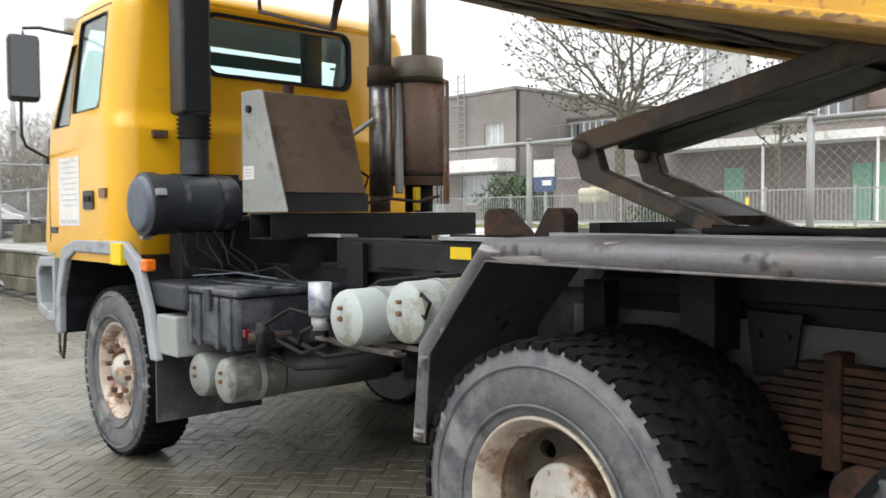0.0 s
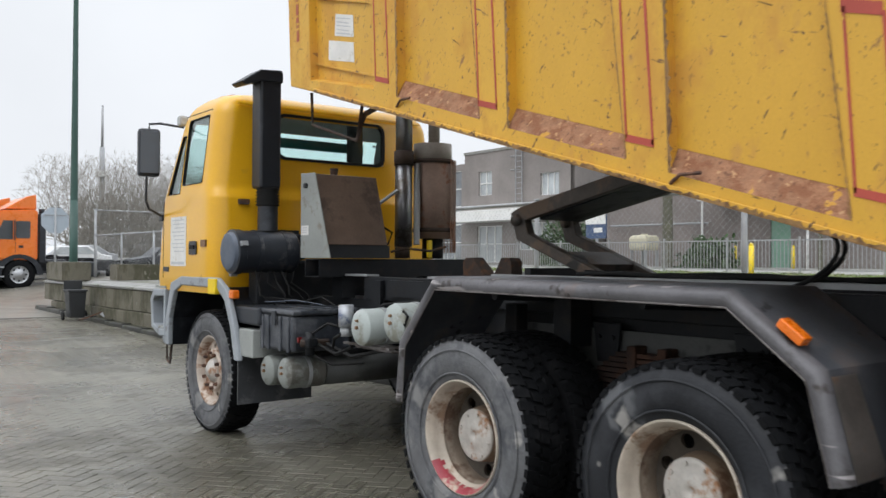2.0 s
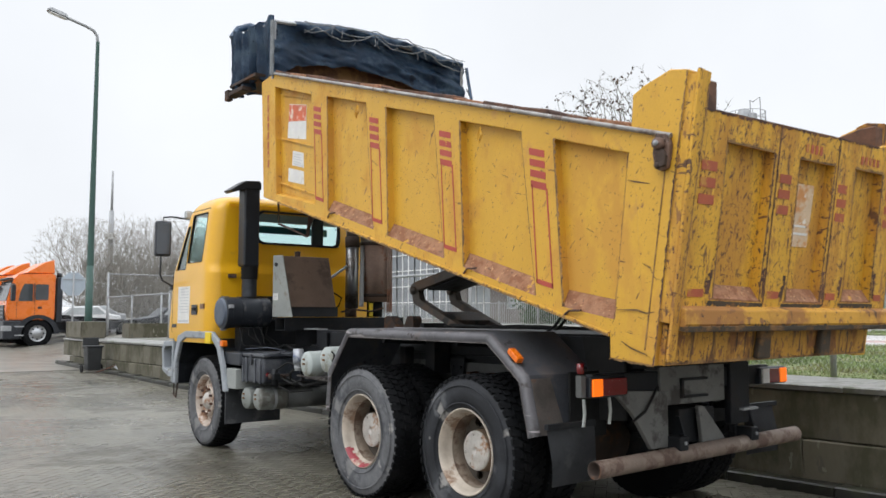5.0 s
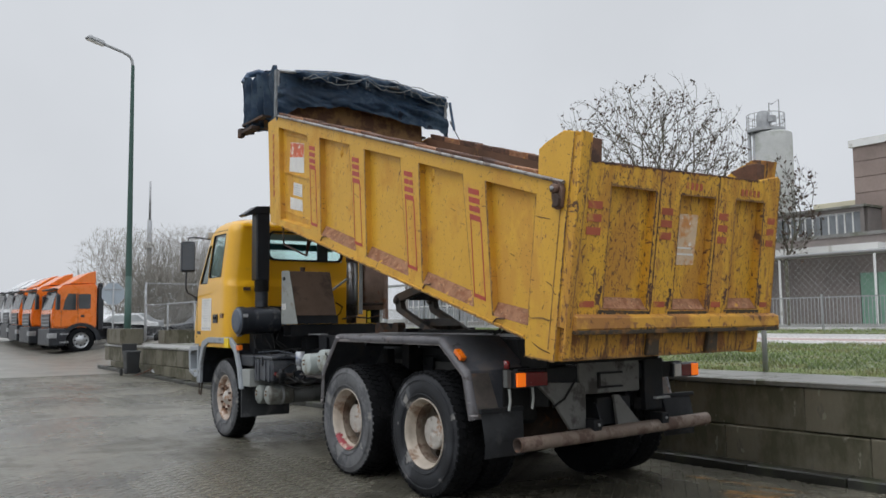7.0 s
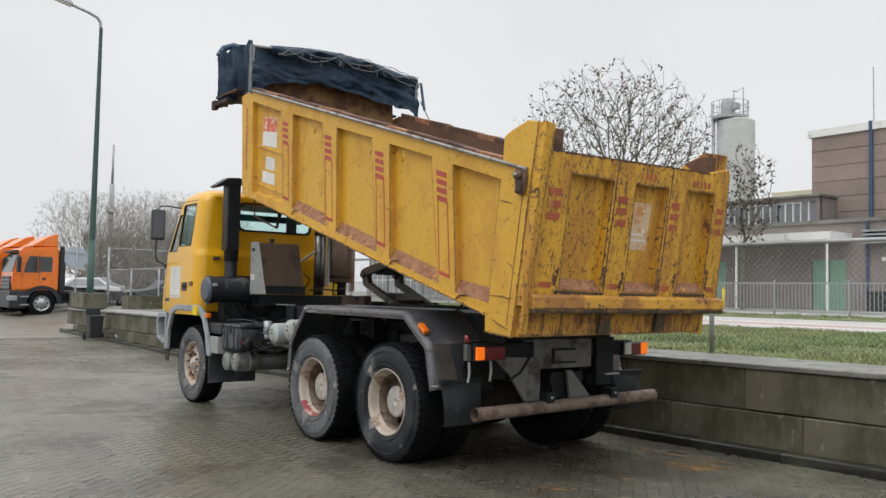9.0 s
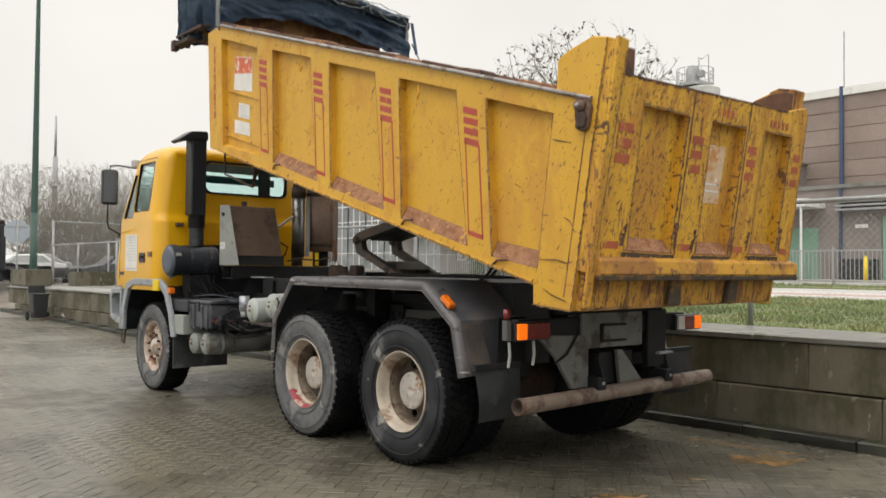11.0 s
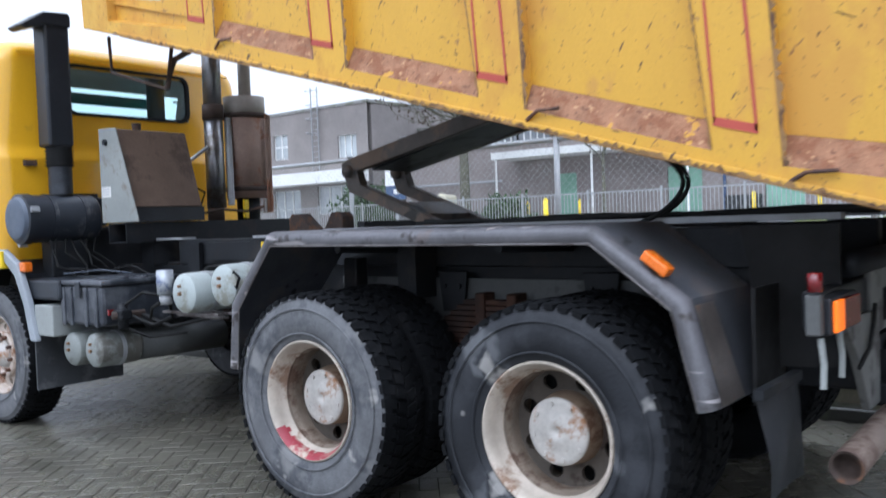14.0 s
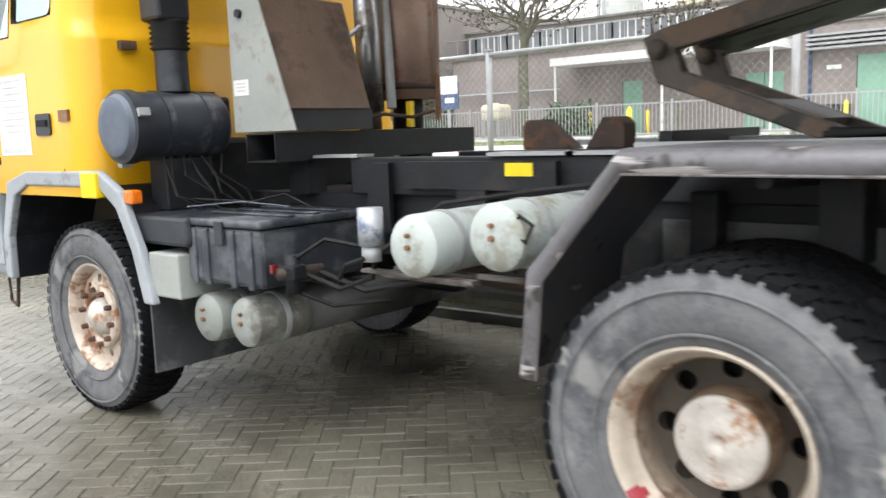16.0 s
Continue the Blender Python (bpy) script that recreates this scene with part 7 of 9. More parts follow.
# roof edge gutter and rear panel fittings
part("rear_gutter", box(bmesh.new(), -0.98, 0.98, 4.79, 4.812, 2.835, 2.85), YELLOW_CAB, cab)
part("latch", box(bmesh.new(), -0.99, -0.90, 4.72, 4.762, 1.955, 2.0), RUST_DARK, cab)
part("cab_vent", box(bmesh.new(), -0.66, -0.40, 4.755, 4.768, 1.52, 1.74), BLACK, cab)
part("cab_vent", box(bmesh.new(), -0.68, -0.38, 4.748, 4.766, 1.74, 1.78), YELLOW_CAB, cab)
# small mirror at the roof corner, a plain pale box
part("roof_lamp", box(bmesh.new(), -1.16, -1.07, 5.72, 5.80, 2.74, 2.84), LINING, cab, bevel=0.02)
# mirrors
for s in (-1, 1):
    q = lambda x: CAB_X + s * x
    mt = pose(q(1.40), 5.86, 2.475, 0, 0, s * 9)
    m = part("mirror", box(bmesh.new(), -0.10, 0.10, -0.05, 0.06, -0.225, 0.225, mt), BLACK, cab, "large black wing mirror", bevel=0.03)
    part("mirror_glass", box(bmesh.new(), -0.085, 0.085, -0.058, -0.051, -0.195, 0.195, mt), MIRROR, m)
    part("mirror_arm", tube(bmesh.new(), [(q(1.40), 5.86, 2.70), (q(1.40), 5.86, 2.745), (q(1.30), 5.85, 2.76), (q(1.08), 5.82, 2.74)], 0.012, 6), BLACK, m)
    part("mirror_arm", tube(bmesh.new(), [(q(1.42), 5.86, 2.25), (q(1.42), 5.87, 2.02), (q(1.38), 5.90, 1.95), (q(1.20), 6.02, 1.88)], 0.012, 6), BLACK, m)
    part("mirror_foot", box(bmesh.new(), min(q(1.17), q(1.23)), max(q(1.17), q(1.23)), 5.98, 6.06, 1.84, 1.90), BLACK, m, bevel=0.008)

# ---- behind the cab: intake, air filter, cowl, exhaust ----
bm = box(bmesh.new(), -0.945, -0.75, 4.42, 4.60, 2.08, 3.02)
part("intake_duct", bm, BLACK, truck, "matt black square intake duct", bevel=0.02)
bm = slab([(-1.13, 2.955), (-0.95, 3.075), (-0.76, 3.09), (-0.745, 3.06), (-0.745, 2.98), (-0.95, 2.98), (-1.09, 2.93)], lambda u, v, d: (u, 4.40 + d, v), 0, 0.22)
part("intake_hood", bm, BLACK, truck, bevel=0.012)
bm = lathe([(1.72 + 0.0, 0.086), (1.94, 0.086)], 28)
for v in bm.verts:
    v.co = Vector((-0.83 + v.co.y, 4.51 + v.co.z, v.co.x))
part("intake_pipe", bm, BLACK, truck, smooth=40)
rows = []
for i in range(13):
    rows.append((1.93 + 0.16 * i / 12, 0.105 if i % 2 else 0.088))
bm = lathe(rows, 28)
for v in bm.verts:
    v.co = Vector((-0.83 + v.co.y, 4.51 + v.co.z, v.co.x))
part("bellows", bm, RUBBER, truck, "ribbed rubber bellows", smooth=30)
af = lathe([(-1.20, 0.0), (-1.20, 0.10), (-1.20, 0.135), (-1.195, 0.15), (-1.17, 0.165)], 40)
bmesh.ops.translate(af, verts=af.verts[:], vec=(0, 4.50, 1.54))
cap_bm = af
af2 = lathe([(-1.17, 0.165), (-1.165, 0.186), (-1.10, 0.188), (-1.095, 0.178), (-0.62, 0.178), (-0.60, 0.16), (-0.60, 0.0)], 40)
bmesh.ops.translate(af2, verts=af2.verts[:], vec=(0, 4.50, 1.54))
filt = part("air_filter", af2, FILTER_BLACK, truck, "large black cylindrical air filter", smooth=35)
part("filter_cap", cap_bm, FILTER_CAP, filt, "blue-grey round end cap", smooth=35)
for x in (-0.98, -0.74):
    part("filter_strap", lathe([(0, 0.179), (0, 0.184), (0.035, 0.184), (0.035, 0.179)], 40), FILTER_BLACK, filt).matrix_basis = pose(x, 4.50, 1.54)
for k in range(3):
    a = radians(40 + 120 * k)
    c = Vector((-1.13, 4.50 + 0.195 * math.cos(a), 1.54 + 0.195 * math.sin(a)))
    part("clip", box(bmesh.new(), -0.03, 0.03, -0.012, 0.012, -0.02, 0.02, pose(c.x, c.y, c.z, math.degrees(a), 0, 0)), STEEL_DULL, filt)
part("filter_bracket", box(bmesh.new(), -0.98, -0.70, 4.40, 4.56, 1.10, 1.37), CHASSIS, truck, bevel=0.01)
rng = random.Random(3)
for i in range(7):
    x = -1.0 + 0.06 * i
    pts = [(x, 4.40 + rng.uniform(-0.03, 0.03), 1.38), (x + rng.uniform(-0.05, 0.05), 4.34, 1.28), (x + rng.uniform(-0.06, 0.1), 4.28, 1.18), (x + rng.uniform(0, 0.2), 4.25, 1.10)]
    part("cable", tube(bmesh.new(), pts, 0.008, 5), RUBBER, truck)
part("cable", tube(bmesh.new(), [(-0.9, 4.3, 1.16), (-0.75, 4.0, 1.14), (-0.7, 3.8, 1.18), (-0.66, 3.6, 1.10)], 0.006, 5), RUBBER, truck)
part("cable", tube(bmesh.new(), [(-1.0, 4.2, 1.13), (-0.85, 3.95, 1.15), (-0.72, 3.75, 1.12)], 0.004, 5), FILTER_CAP, truck)
# dark engine cover below the cab's rear wall
part("engine_cover", box(bmesh.new(), -0.74, 0.86, 4.50, 4.745, 1.08, 1.47), CHASSIS, truck, "sooty dark engine cover behind the cab", bevel=0.03)
part("engine_cover", box(bmesh.new(), -0.72, -0.42, 4.58, 4.75, 1.475, 1.70), CHASSIS, truck, bevel=0.02)
# wedge-shaped cowl
side = [(4.20, 1.49), (3.71, 1.49), (3.965, 2.19), (4.20, 2.20)]
cowl = part("cowl", slab(side, yz(-0.68), 0.0, 0.012), GREY_PLATE, truck, "wedge-shaped grey and brown machine cowl", bevel=0.004)
part("cowl_back", slab([(3.80, 1.60), (3.985, 2.185), (4.18, 2.195), (4.18, 1.60)], yz(-0.668), 0.002, 0.60), COWL_BROWN, cowl, "brown dusty sloping back", bevel=0.006)
part("cowl_base", slab([(3.83, 1.49), (3.83, 1.60), (4.17, 1.60), (4.17, 1.49)], yz(-0.668), 0.004, 0.64), BLACK, cowl)
part("cowl_label", slab([(4.06, 1.68), (4.18, 1.68), (4.18, 1.76), (4.06, 1.76)], yz(-0.68), -0.004, -0.0005), STICKER, cowl, "small white label")
bm = bmesh.new()
for i in range(3):
    slab([(4.08, 1.70 + 0.018 * i), (4.16, 1.70 + 0.018 * i), (4.16, 1.708 + 0.018 * i), (4.08, 1.708 + 0.018 * i)], yz(-0.68), -0.006, -0.0045, bm)
part("label_print", bm, GREYINK, cowl)
part("cowl_lock", cyl(bmesh.new(), (-0.70, 4.10, 2.09), (-0.68, 4.10, 2.09), 0.022, 14), BLACK, cowl)
part("cowl_cap", cyl(bmesh.new(), (-0.42, 4.1, 2.19), (-0.42, 4.1, 2.25), 0.03, 12, 0.036), RUST_DARK, cowl)
# cross beam with open ends
bm = bmesh.new()
beam = [[bm.verts.new((x, y, z)) for y, z in ((3.86 + e, 1.335 + e), (4.10 - e, 1.335 + e), (4.10 - e, 1.485 - e), (3.86 + e, 1.485 - e))] for x, e in ((-0.69, 0.0), (0.92, 0.0), (0.92, 0.009), (-0.69, 0.009))]
for p, q in zip(beam, beam[1:] + beam[:1]):
    for k in range(4):
        bm.faces.new((p[k], p[(k + 1) % 4], q[(k + 1) % 4], q[k]))
bmesh.ops.recalc_face_normals(bm, faces=bm.faces[:])
part("cross_beam", bm, CHASSIS, truck, "dark box-section cross beam")
part("beam_stand", box(bmesh.new(), -0.45, -0.33, 3.9, 4.06, 1.16, 1.334), CHASSIS, truck)
part("beam_stand", box(bmesh.new(), 0.43, 0.55, 3.9, 4.06, 1.16, 1.334), CHASSIS, truck)
# exhaust
part("exhaust_pipe", cyl(bmesh.new(), (0.44, 4.30, 1.60), (0.47, 4.34, 2.45), 0.082, 28, 0.080), CHROME, truck, "dull chromed upright exhaust pipe", smooth=40)
part("exhaust_pipe", cyl(bmesh.new(), (0.47, 4.34, 2.45), (0.485, 4.36, 3.25), 0.078, 28, 0.078), CHROME, truck, smooth=40)
part("pipe_clamp", cyl(bmesh.new(), (0.468, 4.338, 2.36), (0.472, 4.342, 2.49), 0.092, 28), RUST_DARK, truck, smooth=40)
part("pipe_foot", cyl(bmesh.new(), (0.43, 4.30, 1.49), (0.43, 4.30, 1.60), 0.07, 20), RUST_DARK, truck, smooth=40)
part("stay_rod", cyl(bmesh.new(), (0.36, 4.28, 2.12), (0.02, 4.55, 1.80), 0.016, 8), STEEL_DULL, truck)
part("stay_rod", cyl(bmesh.new(), (0.52, 4.2, 1.62), (0.58, 4.28, 2.38), 0.03, 10), STEEL_DULL, truck)
mf = part("muffler", cyl(bmesh.new(), (0.78, 4.30, 1.68), (0.78, 4.30, 2.40), 0.185, 32), MUFFLER, truck, "rusty upright muffler", smooth=40)
part("muffler_top", cyl(bmesh.new(), (0.775, 4.30, 2.40), (0.775, 4.30, 2.575), 0.183, 32), MUFFLER_GREY, mf, smooth=40)
part("stack_pipe", cyl(bmesh.new(), (0.79, 4.30, 2.575), (0.80, 4.31, 3.10), 0.055, 18), MUFFLER_GREY, mf, smooth=40)
part("muffler_foot", cyl(bmesh.new(), (0.78, 4.30, 1.49), (0.78, 4.30, 1.68), 0.10, 20), CHASSIS, mf, smooth=40)
for z in (1.74, 2.39):
    part("band", cyl(bmesh.new(), (0.78, 4.30, z), (0.78, 4.30, z + 0.04), 0.193, 32), RUST_DARK, mf, smooth=40)
# perforated heat shield: a curved sheet of fine bars
bm = bmesh.new()
for i in range(15):
    a = radians(-75 + 150 * i / 14)
    c = Vector((0.78 + 0.215 * math.cos(a), 4.30 + 0.215 * math.sin(a), 0))
    box(bm, c.x - 0.004, c.x + 0.004, c.y - 0.004, c.y + 0.004, 1.55, 2.42)
for j in range(58):
    z = 1.55 + 0.015 * j
    pts = [(0.78 + 0.217 * math.cos(radians(-75 + 15 * i)), 4.30 + 0.217 * math.sin(radians(-75 + 15 * i)), z) for i in range(11)]
    tube(bm, pts, 0.003, 3)
hs = part("heat_shield", bm, MUFFLER, mf, "perforated heat shield")
hs["kind"] = "stuff"
part("yellow_strap", box(bmesh.new(), 0.60, 0.64, 4.12, 4.15, 1.50, 1.66), YELLOW_TAG, truck)
part("cable", tube(bmesh.new(), [(0.10, 4.15, 1.78), (0.18, 4.1, 1.72), (0.15, 4.12, 1.62), (0.08, 4.15, 1.58)], 0.01, 6), RUBBER, truck)
part("cable", tube(bmesh.new(), [(0.2, 4.15, 1.55), (0.35, 4.1, 1.58), (0.6, 4.1, 1.56), (0.75, 4.05, 1.60)], 0.012, 6), RUST_DARK, truck)
# ---- tipper body, raised ----
body = part("tipper_body", bmesh.new(), YELLOW_BED, truck, "raised yellow steel tipper body, chipped and rusty")
XL, XR = -1.16, 1.24


def top_z(y):
    return 4.028 + (y - 3.179) * 0.3026


def low_edge(y):
    """The lower edge of the body's side."""
    return 2.655 + (y - 3.1) * 0.2885 if y < 3.1 else 2.655 + (y - 3.1) * 0.25


def left_at(u, v, d):
    return (XL + d, u, v)


def right_at(u, v, d):
    return (XR - d, u, v)


SIDE = [(3.30, 4.05), (3.565, 4.02), (3.47, 2.755), (3.10, 2.655), (1.0, 2.05), (-1.335, 1.375), (-1.335, 1.245), (-1.665, 1.212), (-1.855, 2.43), (-1.80, 2.50)]
RECESS = [[(2.129 - 1.006 * i, 3.565 - 0.304 * i), (1.435 - 1.0 * i, 3.362 - 0.304 * i), (1.300 - 1.0 * i, 2.235 - 0.304 * i), (2.085 - 1.008 * i, 2.470 - 0.308 * i)] for i in range(3)]
RECESS.append([(-0.873, 2.653), (-1.504, 2.46), (-1.375, 1.475), (-0.945, 1.555)])
FRONT_RECESS = [(3.24, 3.90), (2.44, 3.645), (2.345, 2.56), (3.17, 2.75)]


def shrunk_bottom(loop, k, inset=0.0):
    """The recess loop with its lower edge raised by k along its sides."""
    (a, b, c, d) = [Vector(p) for p in loop]
    return [tuple(a), tuple(b), tuple(c + (b - c).normalized() * k), tuple(d + (a - d).normalized() * k)]


def relief_side(place, name):
    holes = RECESS + [FRONT_RECESS]
    bm = sheet(SIDE, holes, place, 0.0)
    for loop in holes:
        inner = shrunk_bottom(loop, 0.02 if loop is FRONT_RECESS else 0.11)
        # side and top walls of the recess
        for i in (0, 1, 3):
            j = (i + 1) % 4
            q = [bm.verts.new(place(*loop[i], 0)), bm.verts.new(place(*loop[j], 0)), bm.verts.new(place(*inner[j], 0.065)), bm.verts.new(place(*inner[i], 0.065))]
            bm.faces.new(q)
    joined(SIDE, SIDE, lambda u, v: place(u, v, 0), lambda u, v: place(u, v, 0.14), bm)
    b = [bm.verts.new(place(u, v, 0.14)) for u, v in SIDE]
    bm.faces.new(b)
    bmesh.ops.remove_doubles(bm, verts=bm.verts[:], dist=0.0006)
    bmesh.ops.recalc_face_normals(bm, faces=bm.faces[:])
    ob = part(name, bm, YELLOW_BED, body, bevel=0.007)
    for loop in holes:
        inner = shrunk_bottom(loop, 0.02 if loop is FRONT_RECESS else 0.11)
        part("recess_panel", slab(inner, place, 0.065, 0.075), YELLOW_BED, ob)
        part("lower_bevel", slab([loop[3], loop[2], inner[2], inner[3]], lambda u, v, d, L=loop, I=inner: place(u, v, d + (0.067 if (u, v) in (I[2], I[3]) else 0.002)), 0.0, 0.004), YELLOW_BED if loop is FRONT_RECESS else RUST_YELLOW, ob, "worn lower bevel")
    return ob


relief_side(left_at, "side_wall")
relief_side(right_at, "side_wall")
# worn strip along the lower edge and top rail
for place in (left_at, right_at):
    bm = bmesh.new()
    slab([(3.10, 2.655), (3.10, 2.68), (-1.335, 1.40), (-1.335, 1.375), (1.0, 2.05)], place, -0.012, 0.0, bm)
    part("lower_lip", bm, YELLOW_BED, body, bevel=0.004)
    rail_pts = [place(y, top_z(y) - 0.005, -0.022) for y in (3.2, 1.0, -0.5, -1.83)]
    part("top_rail", tube(bmesh.new(), rail_pts, 0.015, 12), RAIL_TUBE, body, "dull grey-brown tube rail", smooth=60)
    n = 14
    for i in range(n):
        y0, y1 = 3.25 - 4.76 * i / n, 3.25 - 4.76 * (i + 1) / n
        bm = slab([(y0 - 0.004, top_z(y0) - 0.035), (y1 + 0.004, top_z(y1) - 0.035), (y1 + 0.004, top_z(y1) + 0.030 + 0.008 * (i % 3)), (y0 - 0.004, top_z(y0) + 0.036 - 0.006 * (i % 2))], place, 0.004, 0.146)
        part("top_plank", bm, RUST_YELLOW if i % 4 == 1 else RUST, body, "rusty top edge plate", bevel=0.008)
    # rear corner post
    post = [(-1.53, 2.60), (-1.545, 2.80), (-1.63, 2.84), (-1.82, 2.893), (-1.945, 2.865), (-1.865, 2.43), (-1.665, 1.212), (-1.60, 1.30)]
    part("rear_post", slab(post, place, -0.006, 0.15), YELLOW_BED, body, bevel=0.008)
    part("post_cap", slab([(-1.66, 2.80), (-1.83, 2.84), (-1.94, 2.84), (-1.93, 2.64), (-1.88, 2.62)], place, 0.155, 0.27), RUST, body, "rusty pivot plate", bevel=0.01)
    if place is right_at:
        part("post_tip", slab([(-1.74, 2.878), (-1.82, 2.900), (-1.952, 2.871), (-1.905, 2.63), (-1.85, 2.63)], place, -0.010, 0.154), GATE_RUSTY, body, "rust-mottled tip of the corner post", bevel=0.006)
    hinge = part("latch", slab([(-1.735, 2.535), (-1.815, 2.515), (-1.835, 2.455), (-1.825, 2.39), (-1.81, 2.325), (-1.765, 2.312), (-1.728, 2.33), (-1.712, 2.42)], place, -0.045, -0.007), RUST_LATCH, body, "rusty tailgate latch", bevel=0.008)
    part("latch_pin", cyl(bmesh.new(), place(-1.775, 2.465, -0.085), place(-1.775, 2.465, -0.04), 0.034, 14), RUST_LATCH, hinge, smooth=40)
    part("latch_pin", cyl(bmesh.new(), place(-1.775, 2.465, -0.098), place(-1.775, 2.465, -0.085), 0.016, 8), STEEL_DULL, hinge, smooth=40)
    part("latch_hook", slab([(-1.80, 2.43), (-1.826, 2.39), (-1.815, 2.335), (-1.785, 2.325), (-1.775, 2.36), (-1.765, 2.42)], place, -0.075, -0.046), RUST_DARK, hinge, bevel=0.006)
    part("latch_pin", cyl(bmesh.new(), place(-1.755, 2.345, -0.06), place(-1.755, 2.345, -0.04), 0.02, 12), RUST_DARK, hinge, smooth=40)
    for y, z in ((1.56, 3.36), (-0.14, 2.855)):
        part("lashing_ring", tube(bmesh.new(), [place(y, z, -0.01), place(y - 0.03, z - 0.06, -0.025), place(y - 0.01, z - 0.11, -0.03), place(y + 0.03, z - 0.08, -0.02)], 0.009, 6, True), YELLOW_BED, body)
    for y, z in ((2.02, 2.44), (0.0, 1.84), (-1.02, 1.53)):
        part("drain_lip", tube(bmesh.new(), [place(y + 0.06, z - 0.03, -0.004), place(y, z + 0.0, -0.02), place(y - 0.10, z + 0.0, -0.02)], 0.008, 6), RUST, body)
    for z, y in ((3.72, 2.8), (3.25, 2.76), (2.78, 2.72)):
        part("thin_rib", slab([(3.17, z + 0.10), (2.40, z - 0.115), (2.40, z - 0.127), (3.17, z + 0.088)], place, 0.045, 0.066), YELLOW_BED, body)
# red markings on the ribs
for place in (left_at,):
    for i in range(4):
        y0 = 2.387 - 1.011 * i
        z0 = 3.524 - 0.298 * i
        w, dz = 0.145, 0.043
        for k in range(4):
            mark = bmesh.new()
            zt = z0 - 0.074 * k
            yy = y0 - 0.005 * k
            slab([(yy, zt), (yy - w, zt - dz), (yy - w, zt - dz - 0.047), (yy, zt - 0.047)], place, -0.003, 0.0006, mark)
            part("red_stripe", mark, RED_MARK, body, "faded red warning stripe")
        zb = z0 - 0.905
        yb = y0 - 0.062
        fr = bmesh.new()
        t = 0.010
        slab([(y0 - 0.02, z0 - 0.25), (y0 - 0.02 - t, z0 - 0.25), (yb - t, zb), (yb, zb)], place, -0.003, 0.0006, fr)
        slab([(y0 - w - 0.012, z0 - 0.295), (y0 - w - 0.026, z0 - 0.298), (yb - w - t, zb - dz), (yb - w, zb - dz)], place, -0.003, 0.0006, fr)
        slab([(yb, zb + 0.02), (yb - w - t, zb - dz + 0.02), (yb - w - t, zb - dz - 0.012), (yb, zb - 0.012)], place, -0.003, 0.0006, fr)
        part("red_frame", fr, RED_MARK, body, "thin red painted frame")
# maker's name as plain red bars up the front post
bm = bmesh.new()
zz = 3.84
for k, h in enumerate((0.082, 0.082, 0.082, 0.082, 0.082, 0.082, 0.04, 0.02, 0.082)):
    y = 3.42 - 0.004 * k
    slab([(y - 0.012, zz), (y - 0.05, zz), (y - 0.05, zz - h), (y - 0.012, zz - h)], left_at, -0.003, 0.0006, bm)
    zz -= h + 0.018
part("faded_lettering", bm, RED_FADED, body, "upright row of plain red bars")


def in_panel(u, v, d):
    return left_at(u, v, 0.064 + d)


st = part("sticker", slab([(3.02, 3.68), (2.65, 3.60), (2.65, 3.25), (3.05, 3.33)], in_panel, -0.002, 0.0), STICKER, body, "red and white sticker")
part("sticker_print", slab([(3.015, 3.675), (2.655, 3.595), (2.655, 3.44), (3.03, 3.50)], in_panel, -0.004, -0.0022), STICKER_RED, st)
st = part("sticker", slab([(2.93, 3.18), (2.70, 3.12), (2.69, 2.97), (2.94, 3.03)], in_panel, -0.002, 0.0), STICKER, body, "small white printed sticker")
bm = bmesh.new()
for i in range(5):
    slab([(2.91, 3.15 - 0.026 * i), (2.73 + 0.02 * (i % 2), 3.105 - 0.026 * i), (2.73 + 0.02 * (i % 2), 3.098 - 0.026 * i), (2.91, 3.143 - 0.026 * i)], in_panel, -0.004, -0.0022, bm)
part("print_lines", bm, GREYINK, st)
st = part("weight_plate", slab([(3.02, 3.015), (2.69, 2.935), (2.68, 2.80), (3.02, 2.875)], in_panel, -0.002, 0.0), STICKER, body, "white weight sticker with black figures")
for txt, y, z, size in (("14000KG", 2.875, 2.920, 0.045), ("26000KG", 2.875, 2.860, 0.045), ("MTM", 3.005, 2.955, 0.038)):
    cu = bpy.data.curves.new("figures", "FONT")
    cu.body, cu.size = txt, size
    cu.materials.append(INK)
    ob = new("figures", cu)
    ob.parent = st
    ob.matrix_basis = Matrix.Translation(in_panel(y, z, -0.0035)) @ Matrix(((0, 0, -1, 0), (-1, 0, 0, 0), (-0.24, 1, 0, 0), (0, 0, 0, 1)))

# floor, front wall, underside
part("floor", slab([(3.46, 2.84), (3.10, 2.76), (-1.66, 1.39), (-1.66, 1.32), (3.10, 2.69), (3.46, 2.77)], left_at, 0.145, 2.255), BED_INSIDE, body)
part("front_wall", slab([(3.575, 4.50), (3.47, 2.78), (3.38, 2.78), (3.485, 4.50)], left_at, 0.145, 2.255), FRONT_WALL, body, "rust-streaked ochre front wall of the body")
for place in (left_at, right_at):
    part("inner_lining", slab([(3.30, 4.045), (3.46, 4.0), (3.38, 2.80), (-1.60, 1.42), (-1.74, 2.51)], place, 0.1405, 0.144), BED_INSIDE, body)
for place in (left_at, right_at):
    for y0, y1 in ((3.05, 0.85), (0.846, -1.35)):
        part("bottom_flange", slab([(y0, low_edge(y0) + 0.001), (y1, low_edge(y1) + 0.001), (y1, low_edge(y1) - 0.006), (y0, low_edge(y0) - 0.006)], place, 0.006, 0.40), UNDER_YELLOW, body, "dusty yellow folded bottom flange")
